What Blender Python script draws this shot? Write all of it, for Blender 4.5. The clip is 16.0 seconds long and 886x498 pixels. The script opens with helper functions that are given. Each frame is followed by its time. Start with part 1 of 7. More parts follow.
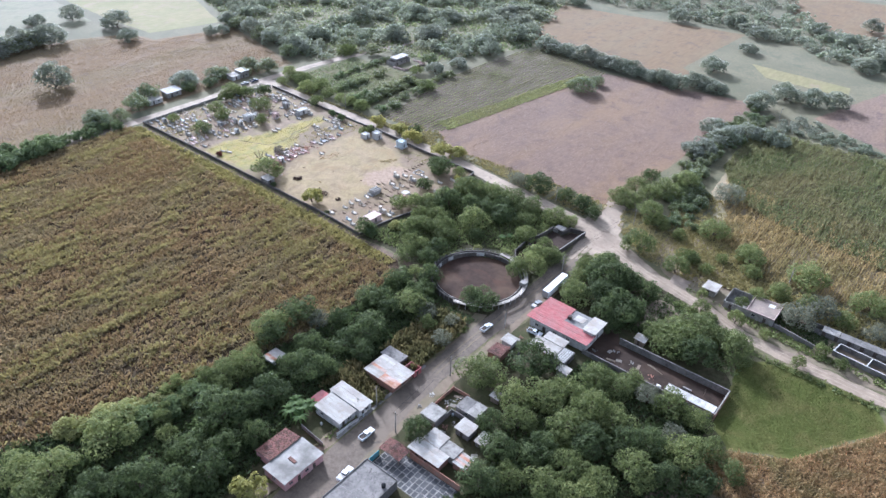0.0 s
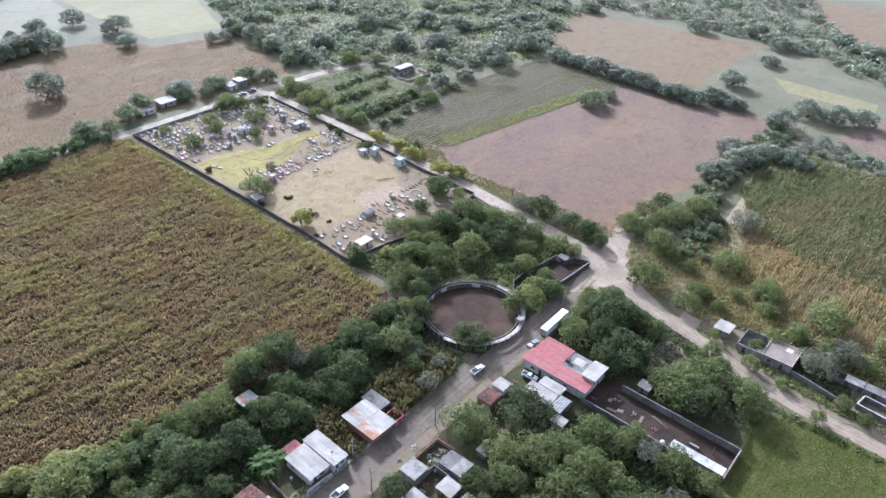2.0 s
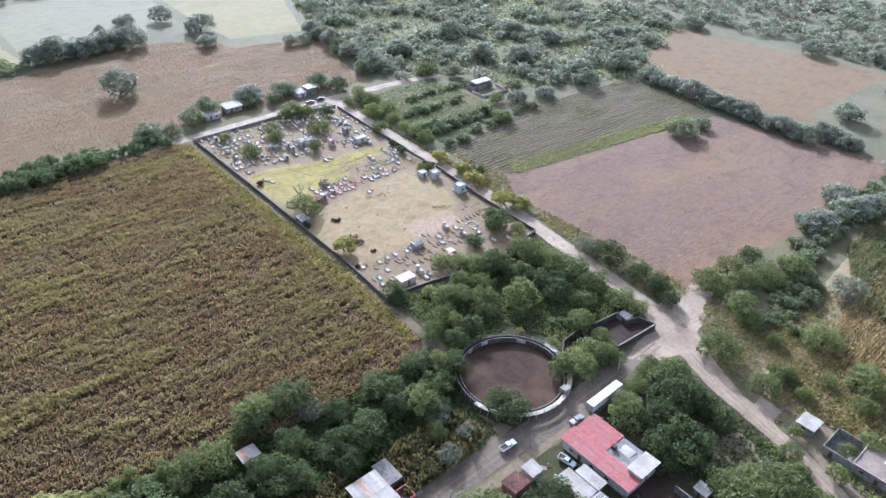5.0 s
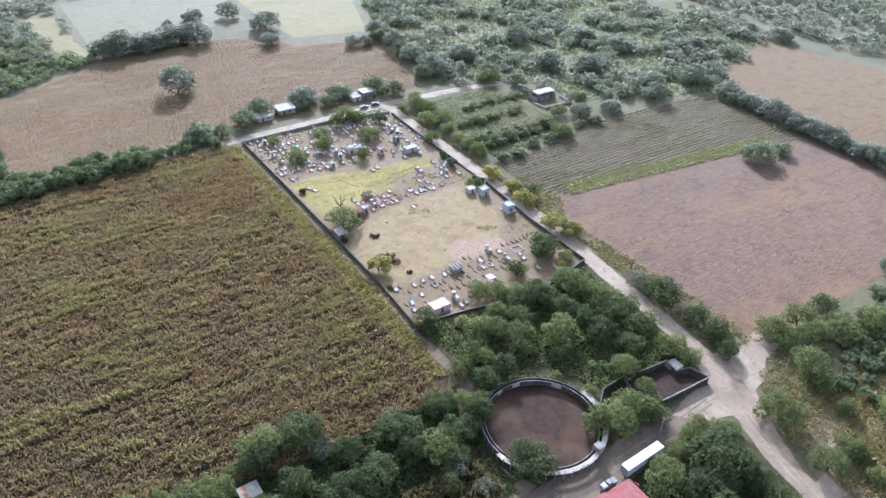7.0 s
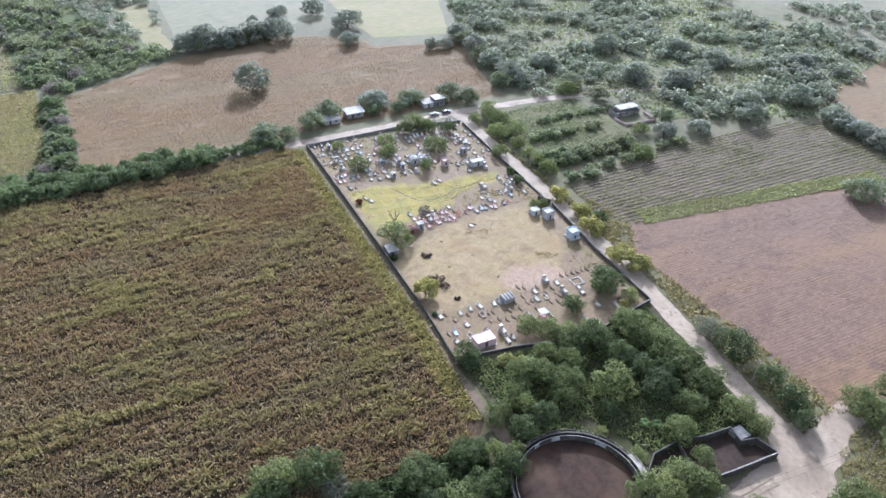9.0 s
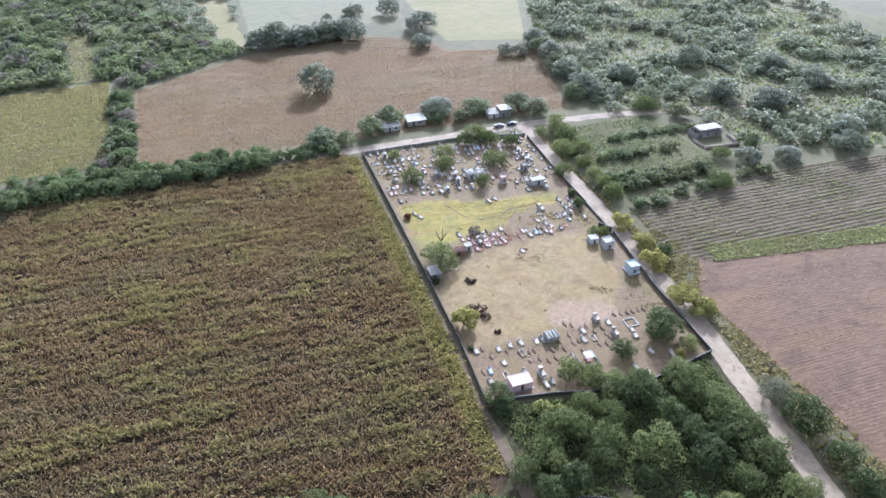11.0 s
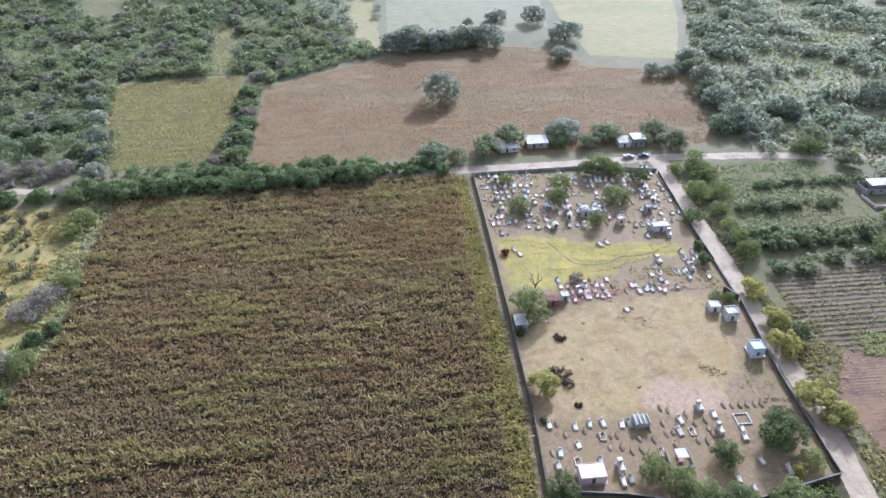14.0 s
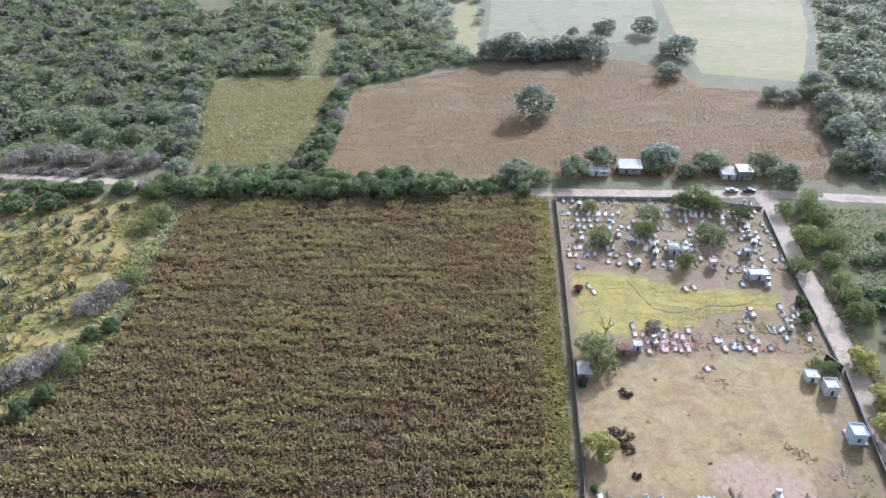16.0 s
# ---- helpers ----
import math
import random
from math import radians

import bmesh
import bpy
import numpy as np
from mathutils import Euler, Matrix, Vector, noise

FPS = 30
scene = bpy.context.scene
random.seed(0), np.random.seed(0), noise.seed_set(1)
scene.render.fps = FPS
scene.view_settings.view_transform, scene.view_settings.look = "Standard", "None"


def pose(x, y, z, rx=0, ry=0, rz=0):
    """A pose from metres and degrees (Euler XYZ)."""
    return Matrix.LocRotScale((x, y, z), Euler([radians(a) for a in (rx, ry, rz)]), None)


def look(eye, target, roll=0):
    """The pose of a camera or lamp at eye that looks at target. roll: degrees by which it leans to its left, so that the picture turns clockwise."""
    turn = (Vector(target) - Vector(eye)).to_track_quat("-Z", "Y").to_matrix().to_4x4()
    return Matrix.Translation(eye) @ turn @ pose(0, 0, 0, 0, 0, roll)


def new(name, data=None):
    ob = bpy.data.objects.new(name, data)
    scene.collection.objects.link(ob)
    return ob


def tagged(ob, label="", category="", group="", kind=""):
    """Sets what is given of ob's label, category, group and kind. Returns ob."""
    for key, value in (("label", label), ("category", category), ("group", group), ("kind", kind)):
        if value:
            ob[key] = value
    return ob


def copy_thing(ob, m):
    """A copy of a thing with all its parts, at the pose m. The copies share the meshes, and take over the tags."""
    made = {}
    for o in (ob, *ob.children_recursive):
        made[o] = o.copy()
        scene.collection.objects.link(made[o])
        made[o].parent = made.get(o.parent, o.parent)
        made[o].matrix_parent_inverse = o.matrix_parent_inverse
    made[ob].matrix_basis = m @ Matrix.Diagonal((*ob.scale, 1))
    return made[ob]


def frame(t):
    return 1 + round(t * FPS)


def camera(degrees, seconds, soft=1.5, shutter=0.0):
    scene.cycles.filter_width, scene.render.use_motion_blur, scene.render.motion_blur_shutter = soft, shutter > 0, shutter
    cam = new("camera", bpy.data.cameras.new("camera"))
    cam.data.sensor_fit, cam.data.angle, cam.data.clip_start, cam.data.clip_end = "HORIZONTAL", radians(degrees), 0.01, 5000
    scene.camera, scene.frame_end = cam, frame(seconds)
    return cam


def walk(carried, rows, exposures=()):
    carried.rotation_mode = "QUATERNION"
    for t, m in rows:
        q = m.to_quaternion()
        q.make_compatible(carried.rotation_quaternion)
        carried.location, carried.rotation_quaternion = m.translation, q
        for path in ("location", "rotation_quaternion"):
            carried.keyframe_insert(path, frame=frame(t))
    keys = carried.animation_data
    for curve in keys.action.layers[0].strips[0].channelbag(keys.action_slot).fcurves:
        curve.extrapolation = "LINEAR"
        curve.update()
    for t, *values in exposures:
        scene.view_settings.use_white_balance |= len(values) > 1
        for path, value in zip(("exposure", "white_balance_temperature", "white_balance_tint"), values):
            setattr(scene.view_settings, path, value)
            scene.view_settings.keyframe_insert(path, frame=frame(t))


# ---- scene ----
cam = camera(64.6, 16.0, 1.5)
METRES, EYE, TILT, LEAN, TURN = 173.8, 152.8, 0.0, 0.0, 37.9
ROWS = [
    (0.0, 0.0, 0.0, 0.0, 1.17, -33.57, -1.76),
    (0.5, 0.0116, 0.0296, 0.0001, 1.26, -33.57, -1.76),
    (1.0, 0.0233, 0.0589, 0.0, 1.44, -33.57, -1.76),
    (1.5, 0.0347, 0.0884, -0.0, 1.72, -33.58, -1.77),
    (2.0, 0.0457, 0.1177, -0.0008, 2.8, -33.58, -1.78),
    (2.5, 0.0566, 0.147, -0.0017, 4.34, -33.6, -1.79),
    (3.0, 0.0684, 0.1765, -0.002, 5.83, -33.64, -1.76),
    (3.5, 0.0792, 0.2061, -0.0024, 7.21, -33.69, -1.75),
    (4.0, 0.0901, 0.2353, -0.0025, 8.56, -33.75, -1.71),
    (6.5, 0.1346, 0.3834, -0.0048, 15.92, -34.2, -1.5),
    (7.0, 0.1416, 0.4139, -0.0051, 17.78, -34.32, -1.42),
    (7.5, 0.1485, 0.4448, -0.0061, 19.73, -34.42, -1.32),
    (8.0, 0.1544, 0.4756, -0.0065, 21.71, -34.53, -1.22),
    (8.5, 0.1587, 0.5063, -0.0071, 23.77, -34.65, -1.14),
    (9.0, 0.1631, 0.5375, -0.0074, 25.79, -34.77, -1.03),
    (11.5, 0.1691, 0.6947, -0.0125, 35.31, -35.22, -0.41),
    (12.0, 0.1669, 0.7259, -0.0142, 37.62, -35.27, -0.24),
    (12.5, 0.1638, 0.757, -0.0155, 39.95, -35.32, -0.06),
    (13.0, 0.1596, 0.7876, -0.0175, 42.27, -35.33, 0.1),
    (13.5, 0.1541, 0.8182, -0.0185, 44.46, -35.38, 0.28),
    (14.0, 0.1474, 0.8484, -0.0207, 46.58, -35.37, 0.43),
    (14.5, 0.14, 0.8783, -0.0224, 48.81, -35.38, 0.62),
    (15.0, 0.1311, 0.9081, -0.0242, 51.15, -35.37, 0.77),
    (15.5, 0.1212, 0.9371, -0.0266, 53.61, -35.34, 0.91),
    (16.0, 0.1098, 0.9654, -0.0283, 56.17, -35.33, 1.11),
]
walk(cam, [(t, pose(0, 0, EYE, TILT, LEAN, TURN) @ pose(METRES * x, METRES * y, METRES * z, 90 + pitch, roll, yaw)) for t, x, y, z, yaw, pitch, roll in ROWS],
     exposures=[(0.0, 1.0, 5110, 15), (16.0, 1.0, 5110, 15)])

# ---- light: hazy morning sun, ahead of the camera ----
SUN_DIR = Vector((-0.883, 0.469, 0.0)).normalized()      # horizontal way towards the sun
SUN_UP = 25.0
world = bpy.data.worlds.new("sky")
scene.world = world
world.use_nodes = True
wn = world.node_tree
sky = wn.nodes.new("ShaderNodeTexSky")
sky.sky_type = "NISHITA"
sky.sun_disc = False
sky.sun_elevation = radians(SUN_UP)
sky.sun_rotation = math.atan2(SUN_DIR.x, SUN_DIR.y)
sky.dust_density = 4.0
sky.air_density = 1.2
pale = wn.nodes.new("ShaderNodeHueSaturation")      # a hazy, whitish sky
pale.inputs["Saturation"].default_value = 0.35
wn.links.new(sky.outputs[0], pale.inputs["Color"])
wn.links.new(pale.outputs[0], wn.nodes["Background"].inputs[0])
wn.nodes["Background"].inputs[1].default_value = 0.15
sun = new("sun", bpy.data.lights.new("sun", "SUN"))
sun.data.energy = 4.4
sun.data.angle = radians(3.5)
sun.data.color = (1.0, 0.955, 0.89)
way = Vector((SUN_DIR.x * math.cos(radians(SUN_UP)), SUN_DIR.y * math.cos(radians(SUN_UP)), math.sin(radians(SUN_UP))))
sun.matrix_world = look(way * 300, (0, 0, 0))


# ---- materials ----
def mat(name, a, b, c=None, scale=1.0, big=0.06, rough=0.9, bump=0.25, gloss=0.0, island=0.0, objvar=0.0, local=False,
        metal=0.0, leafy=0.0, stretch=(1, 1, 1), bigmix=0.6, spread=0.16, depth=0.05, spec=0.3, dust=0.0, d=None, mid=0.3):
    """A surface with grain (a, b) and large stains (c), both at real size."""
    m = bpy.data.materials.new(name)
    m.use_nodes = True
    t = m.node_tree
    N, L = t.nodes, t.links
    bsdf, out = N["Principled BSDF"], N["Material Output"]
    if local:
        co = N.new("ShaderNodeTexCoord").outputs["Object"]
    else:
        co = N.new("ShaderNodeNewGeometry").outputs["Position"]
    mp = N.new("ShaderNodeMapping")
    mp.inputs["Scale"].default_value = stretch
    L.new(co, mp.inputs["Vector"])
    n1 = N.new("ShaderNodeTexNoise")
    n1.inputs["Scale"].default_value, n1.inputs["Detail"].default_value, n1.inputs["Roughness"].default_value = scale, 6, 0.65
    L.new(mp.outputs[0], n1.inputs["Vector"])
    r1 = N.new("ShaderNodeMapRange")
    r1.inputs["From Min"].default_value, r1.inputs["From Max"].default_value = 0.5 - spread, 0.5 + spread
    L.new(n1.outputs["Fac"], r1.inputs["Value"])
    mix = N.new("ShaderNodeMix")
    mix.data_type = "RGBA"
    mix.inputs["A"].default_value, mix.inputs["B"].default_value = (*a, 1), (*b, 1)
    L.new(r1.outputs[0], mix.inputs["Factor"])
    col = mix.outputs["Result"]
    if c:
        n2 = N.new("ShaderNodeTexNoise")
        n2.inputs["Scale"].default_value, n2.inputs["Detail"].default_value = big, 5
        L.new(mp.outputs[0], n2.inputs["Vector"])
        r2 = N.new("ShaderNodeMapRange")
        r2.inputs["From Min"].default_value, r2.inputs["From Max"].default_value, r2.inputs["To Max"].default_value = 0.44, 0.64, bigmix
        L.new(n2.outputs["Fac"], r2.inputs["Value"])
        mix2 = N.new("ShaderNodeMix")
        mix2.data_type = "RGBA"
        mix2.inputs["B"].default_value = (*c, 1)
        L.new(col, mix2.inputs["A"])
        L.new(r2.outputs[0], mix2.inputs["Factor"])
        col = mix2.outputs["Result"]
    if d:
        n3 = N.new("ShaderNodeTexNoise")
        n3.inputs["Scale"].default_value, n3.inputs["Detail"].default_value, n3.inputs["Roughness"].default_value, n3.inputs["Distortion"].default_value = mid, 7, 0.7, 0.6
        L.new(co, n3.inputs["Vector"])
        r3 = N.new("ShaderNodeMapRange")
        r3.inputs["From Min"].default_value, r3.inputs["From Max"].default_value, r3.inputs["To Max"].default_value = 0.52, 0.66, 0.85
        L.new(n3.outputs["Fac"], r3.inputs["Value"])
        mix3 = N.new("ShaderNodeMix")
        mix3.data_type = "RGBA"
        mix3.inputs["B"].default_value = (*d, 1)
        L.new(col, mix3.inputs["A"])
        L.new(r3.outputs[0], mix3.inputs["Factor"])
        col = mix3.outputs["Result"]
    for amount, kind, socket in ((island, "ShaderNodeNewGeometry", "Random Per Island"), (objvar, "ShaderNodeObjectInfo", "Random")):
        if amount:
            src = N.new(kind).outputs[socket]
            r = N.new("ShaderNodeMapRange")
            r.inputs["To Min"].default_value, r.inputs["To Max"].default_value = 1 - amount, 1 + amount
            L.new(src, r.inputs["Value"])
            h = N.new("ShaderNodeHueSaturation")
            L.new(r.outputs[0], h.inputs["Value"])
            rh = N.new("ShaderNodeMapRange")
            rh.inputs["To Min"].default_value, rh.inputs["To Max"].default_value = 0.5 + 0.03 * amount, 0.5 - 0.03 * amount
            L.new(src, rh.inputs["Value"])
            L.new(rh.outputs[0], h.inputs["Hue"])
            L.new(col, h.inputs["Color"])
            col = h.outputs[0]
    L.new(col, bsdf.inputs["Base Color"])
    bsdf.inputs["Roughness"].default_value = rough
    bsdf.inputs["Metallic"].default_value = metal
    # this sheen lifts ground and leaves as haze would
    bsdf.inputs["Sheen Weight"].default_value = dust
    bsdf.inputs["Sheen Roughness"].default_value = 0.4
    bsdf.inputs["Sheen Tint"].default_value = (0.97, 0.97, 0.92, 1)
    bsdf.inputs["Specular IOR Level"].default_value = spec
    if bump:
        bp = N.new("ShaderNodeBump")
        bp.inputs["Strength"].default_value, bp.inputs["Distance"].default_value = bump, depth
        L.new(n1.outputs["Fac"], bp.inputs["Height"])
        L.new(bp.outputs[0], bsdf.inputs["Normal"])
    surf = bsdf.outputs[0]
    if leafy:
        tr = N.new("ShaderNodeBsdfTranslucent")
        L.new(col, tr.inputs["Color"])
        ms = N.new("ShaderNodeMixShader")
        ms.inputs[0].default_value = leafy
        L.new(surf, ms.inputs[1])
        L.new(tr.outputs[0], ms.inputs[2])
        surf = ms.outputs[0]
    # gloss rising at low view angles imitates haze over distance
    if gloss:
        lw = N.new("ShaderNodeLayerWeight")
        pw = N.new("ShaderNodeMath")
        pw.operation = "POWER"
        pw.inputs[1].default_value = 2.2
        L.new(lw.outputs["Facing"], pw.inputs[0])
        mu = N.new("ShaderNodeMath")
        mu.operation = "MULTIPLY"
        mu.inputs[1].default_value = gloss
        L.new(pw.outputs[0], mu.inputs[0])
        gl = N.new("ShaderNodeBsdfGlossy")
        gl.inputs["Roughness"].default_value = 1.0
        gl.inputs["Color"].default_value = (0.92, 0.95, 1.0, 1)
        ms = N.new("ShaderNodeMixShader")
        L.new(mu.outputs[0], ms.inputs[0])
        L.new(surf, ms.inputs[1])
        L.new(gl.outputs[0], ms.inputs[2])
        surf = ms.outputs[0]
    L.new(surf, out.inputs["Surface"])
    return m


D = 0.12    # sheen on soil that stands in for haze
G = 0.05     # low-angle gloss of bare ground, also in place of haze
HAZE_GLOSS = 0.09   # gloss on fields and leaves that stands in for haze
M_GROUND = mat("scrub_ground", (0.10, 0.09, 0.045), (0.155, 0.135, 0.07), (0.08, 0.08, 0.038), scale=0.6, big=0.03, dust=0.1, spec=0.08, d=(0.08, 0.083, 0.04), mid=0.08, gloss=HAZE_GLOSS * 0.4)
# undergrowth soil, darkened to carry the shade under trees and round houses
M_UNDER_SHADE = mat("undergrowth_shade_ground", (0.0336, 0.0331, 0.0158), (0.068, 0.0612, 0.03), (0.048, 0.054, 0.0195), scale=0.7, big=0.05, dust=0.05, spec=0.1, d=(0.084, 0.0612, 0.0375), mid=0.3)
M_ROAD = mat("dirt_road", (0.265, 0.203, 0.142), (0.345, 0.275, 0.20), (0.20, 0.15, 0.103), scale=0.5, big=0.09, dust=0.12, depth=0.02, d=(0.16, 0.12, 0.083), mid=0.2, gloss=HAZE_GLOSS * 0.5)
M_TRACK = mat("brown_dirt_track", (0.225, 0.168, 0.115), (0.30, 0.235, 0.168), (0.17, 0.125, 0.085), scale=0.5, big=0.09, dust=0.15, depth=0.02, d=(0.15, 0.108, 0.075), mid=0.18, gloss=HAZE_GLOSS * 0.5)
M_STREET = mat("worn_street", (0.0985, 0.0765, 0.0566), (0.148, 0.117, 0.0883), (0.178, 0.139, 0.1), scale=0.8, big=0.07, dust=0.15, depth=0.02, d=(0.0803, 0.0622, 0.0463), mid=0.3)
M_STAND = mat("sunbleached_concrete", (0.36, 0.32, 0.27), (0.46, 0.415, 0.355), (0.26, 0.22, 0.18), scale=1.2, big=0.35, objvar=0.15, d=(0.20, 0.17, 0.14), mid=0.7)
M_FIELD = mat("field_soil", (0.045, 0.031, 0.02), (0.08, 0.056, 0.035), (0.07, 0.058, 0.03), scale=0.9, big=0.05, stretch=(1, 0.35, 1), spec=0.05)
M_CROP = mat("dry_sorghum", (0.205, 0.14, 0.066), (0.272, 0.192, 0.094), (0.24, 0.20, 0.104), scale=0.16, big=0.07, island=0.14, leafy=0.5, bump=0, stretch=(1, 0.25, 1), bigmix=0.6, gloss=HAZE_GLOSS)
M_WEED = mat("field_weeds", (0.25, 0.213, 0.08), (0.34, 0.285, 0.115), scale=0.2, island=0.18, leafy=0.35, bump=0, gloss=HAZE_GLOSS)
M_BROWN = mat("stubble_field", (0.13, 0.083, 0.038), (0.18, 0.118, 0.056), (0.155, 0.122, 0.064), scale=0.5, big=0.03, dust=0.05, spec=0.12, stretch=(1, 0.2, 1), d=(0.105, 0.072, 0.044), mid=0.12, gloss=HAZE_GLOSS * 0.3)
M_PLOUGH = mat("ploughed_pink_soil", (0.0989, 0.0581, 0.0353), (0.185, 0.118, 0.079), (0.206, 0.124, 0.0554), scale=0.9, big=0.04, dust=0.1, spec=0.15, stretch=(1, 0.3, 1), bigmix=0.55, d=(0.086, 0.0515, 0.0378), mid=0.12, gloss=HAZE_GLOSS * 0.4)
M_ROWSOIL = mat("row_crop_soil", (0.112, 0.0754, 0.0542), (0.159, 0.111, 0.0817), (0.116, 0.0984, 0.0533), scale=0.5, big=0.03, spec=0.12, gloss=HAZE_GLOSS)
M_ROWLEAF = mat("row_crop_leaf", (0.21, 0.23, 0.098), (0.29, 0.30, 0.13), (0.29, 0.255, 0.125), scale=0.3, big=0.03, island=0.2, leafy=0.4, bump=0, gloss=HAZE_GLOSS)
M_STRIP = mat("green_strip_leaf", (0.288, 0.303, 0.12), (0.384, 0.38, 0.162), (0.324, 0.286, 0.132), scale=0.3, big=0.05, island=0.15, leafy=0.45, bump=0, gloss=HAZE_GLOSS)
M_CORN = mat("green_maize", (0.14, 0.155, 0.065), (0.215, 0.22, 0.095), (0.27, 0.225, 0.11), scale=0.2, big=0.03, island=0.25, leafy=0.35, bump=0, gloss=HAZE_GLOSS)
M_DRYCORN = mat("dry_maize", (0.31, 0.235, 0.105), (0.40, 0.31, 0.145), (0.23, 0.21, 0.085), scale=0.2, big=0.05, island=0.28, leafy=0.4, bump=0, gloss=HAZE_GLOSS)
M_RIPE = mat("ripening_maize", (0.13, 0.115, 0.048), (0.195, 0.16, 0.072), (0.09, 0.10, 0.038), scale=0.3, big=0.08, island=0.3, leafy=0.4, bump=0)
M_CORNSOIL = mat("maize_soil", (0.20, 0.145, 0.075), (0.28, 0.21, 0.105), (0.15, 0.14, 0.06), scale=0.5, big=0.04, dust=D, gloss=HAZE_GLOSS)
M_GREENFIELD = mat("young_green_field", (0.125, 0.12, 0.062), (0.175, 0.165, 0.085), (0.15, 0.125, 0.075), scale=0.4, big=0.03, dust=0.1, spec=0.12, stretch=(1, 0.3, 1), d=(0.10, 0.105, 0.05), mid=0.08, gloss=HAZE_GLOSS * 0.4)
M_PINKDUST = mat("pinkish_dust", (0.255, 0.195, 0.145), (0.32, 0.25, 0.19), (0.20, 0.152, 0.11), scale=0.5, big=0.1, gloss=G, dust=D, d=(0.19, 0.14, 0.10), mid=0.3)
M_GRAVE_SOIL = mat("graveyard_soil", (0.175, 0.122, 0.078), (0.275, 0.205, 0.135), (0.175, 0.165, 0.07), scale=0.8, big=0.12, gloss=G, dust=D, d=(0.12, 0.085, 0.055), mid=0.5)
M_YTUFT = mat("yellow_grass_blades", (0.30, 0.25, 0.085), (0.38, 0.315, 0.115), (0.24, 0.215, 0.075), scale=0.5, big=0.1, island=0.2, leafy=0.5, bump=0)
M_LANE = mat("brown_field_lane", (0.115, 0.083, 0.058), (0.175, 0.13, 0.092), (0.085, 0.066, 0.045), scale=0.6, big=0.1, spec=0.12, d=(0.08, 0.062, 0.042), mid=0.3)
M_MOUND = mat("turned_grave_earth", (0.11, 0.078, 0.053), (0.175, 0.128, 0.09), (0.22, 0.175, 0.12), scale=1.5, big=0.5, objvar=0.25, spec=0.1)
M_PALEFIELD = mat("pale_fallow_field", (0.185, 0.165, 0.08), (0.245, 0.215, 0.11), (0.165, 0.165, 0.07), scale=0.4, big=0.03, spec=0.1, stretch=(1, 0.3, 1), d=(0.24, 0.19, 0.125), mid=0.07, gloss=HAZE_GLOSS * 0.2)
M_LAWN = mat("lush_pasture", (0.0624, 0.0763, 0.0179), (0.0975, 0.106, 0.0281), (0.125, 0.112, 0.039), scale=0.9, big=0.1, spec=0.08, d=(0.129, 0.115, 0.0406), mid=0.2)
M_GRASS = mat("lush_grass_blades", (0.0842, 0.102, 0.025), (0.121, 0.137, 0.0367), (0.164, 0.151, 0.053), scale=0.35, big=0.12, island=0.18, leafy=0.45, bump=0)
M_DRYBRUSH = mat("rusty_dry_brush", (0.33, 0.215, 0.105), (0.43, 0.31, 0.16), (0.21, 0.18, 0.08), scale=0.3, big=0.1, island=0.3, leafy=0.45, bump=0)
M_DARKSOIL = mat("trampled_dark_earth", (0.0245, 0.0165, 0.0124), (0.0432, 0.0297, 0.0223), (0.0756, 0.0462, 0.0298), scale=0.5, big=0.085, bigmix=0.6, spec=0.15, d=(0.0648, 0.0442, 0.0322), mid=0.16)
M_ARENA = mat("trampled_arena_earth", (0.0306, 0.0185, 0.0132), (0.0527, 0.0326, 0.0231), (0.106, 0.0666, 0.0409), scale=0.5, big=0.07, bigmix=0.8, spec=0.15, d=(0.0697, 0.0348, 0.0218), mid=0.11)
M_PASTURE = mat("dry_cactus_pasture", (0.205, 0.155, 0.055), (0.295, 0.225, 0.082), (0.13, 0.135, 0.045), scale=0.5, big=0.09, bigmix=0.85, spec=0.1, d=(0.10, 0.105, 0.04), mid=0.25, gloss=HAZE_GLOSS * 0.5)
M_STUBBLE = mat("pinkish_stubble", (0.19, 0.129, 0.092), (0.237, 0.164, 0.118), (0.228, 0.155, 0.0828), scale=0.3, big=0.04, island=0.3, leafy=0.3, bump=0, gloss=HAZE_GLOSS)
M_BROWNSTUBBLE = mat("brown_stubble", (0.205, 0.133, 0.062), (0.27, 0.185, 0.09), (0.225, 0.185, 0.08), scale=0.12, big=0.03, island=0.08, leafy=0.5, bump=0, stretch=(1, 0.25, 1), gloss=HAZE_GLOSS * 0.3)
M_YGREEN = mat("yellow_green_crop", (0.29, 0.262, 0.095), (0.38, 0.33, 0.14), (0.31, 0.25, 0.12), scale=0.3, big=0.05, island=0.2, leafy=0.45, bump=0, gloss=HAZE_GLOSS)
M_PATH = mat("bare_path", (0.135, 0.099, 0.066), (0.195, 0.146, 0.097), (0.13, 0.12, 0.06), scale=0.6, big=0.1, gloss=G * 0.6, dust=D)
LEAF = dict(scale=0.5, big=0.1, local=True, island=0.2, objvar=0.22, leafy=0.5, bump=0, rough=0.7, spec=0.2, dust=0.12)
M_LEAF = mat("mesquite_leaf", (0.115, 0.145, 0.048), (0.216, 0.24, 0.09), **LEAF)
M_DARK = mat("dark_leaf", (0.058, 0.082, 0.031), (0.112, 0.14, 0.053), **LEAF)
M_HEDGE = mat("hedge_leaf", (0.10, 0.14, 0.058), (0.185, 0.225, 0.095), **LEAF)
M_GREY = mat("dusty_grey_leaf", (0.14, 0.15, 0.10), (0.22, 0.22, 0.155), **LEAF)
M_MAUVE = mat("mauve_blossom_twigs", (0.22, 0.193, 0.16), (0.31, 0.272, 0.228), **LEAF)
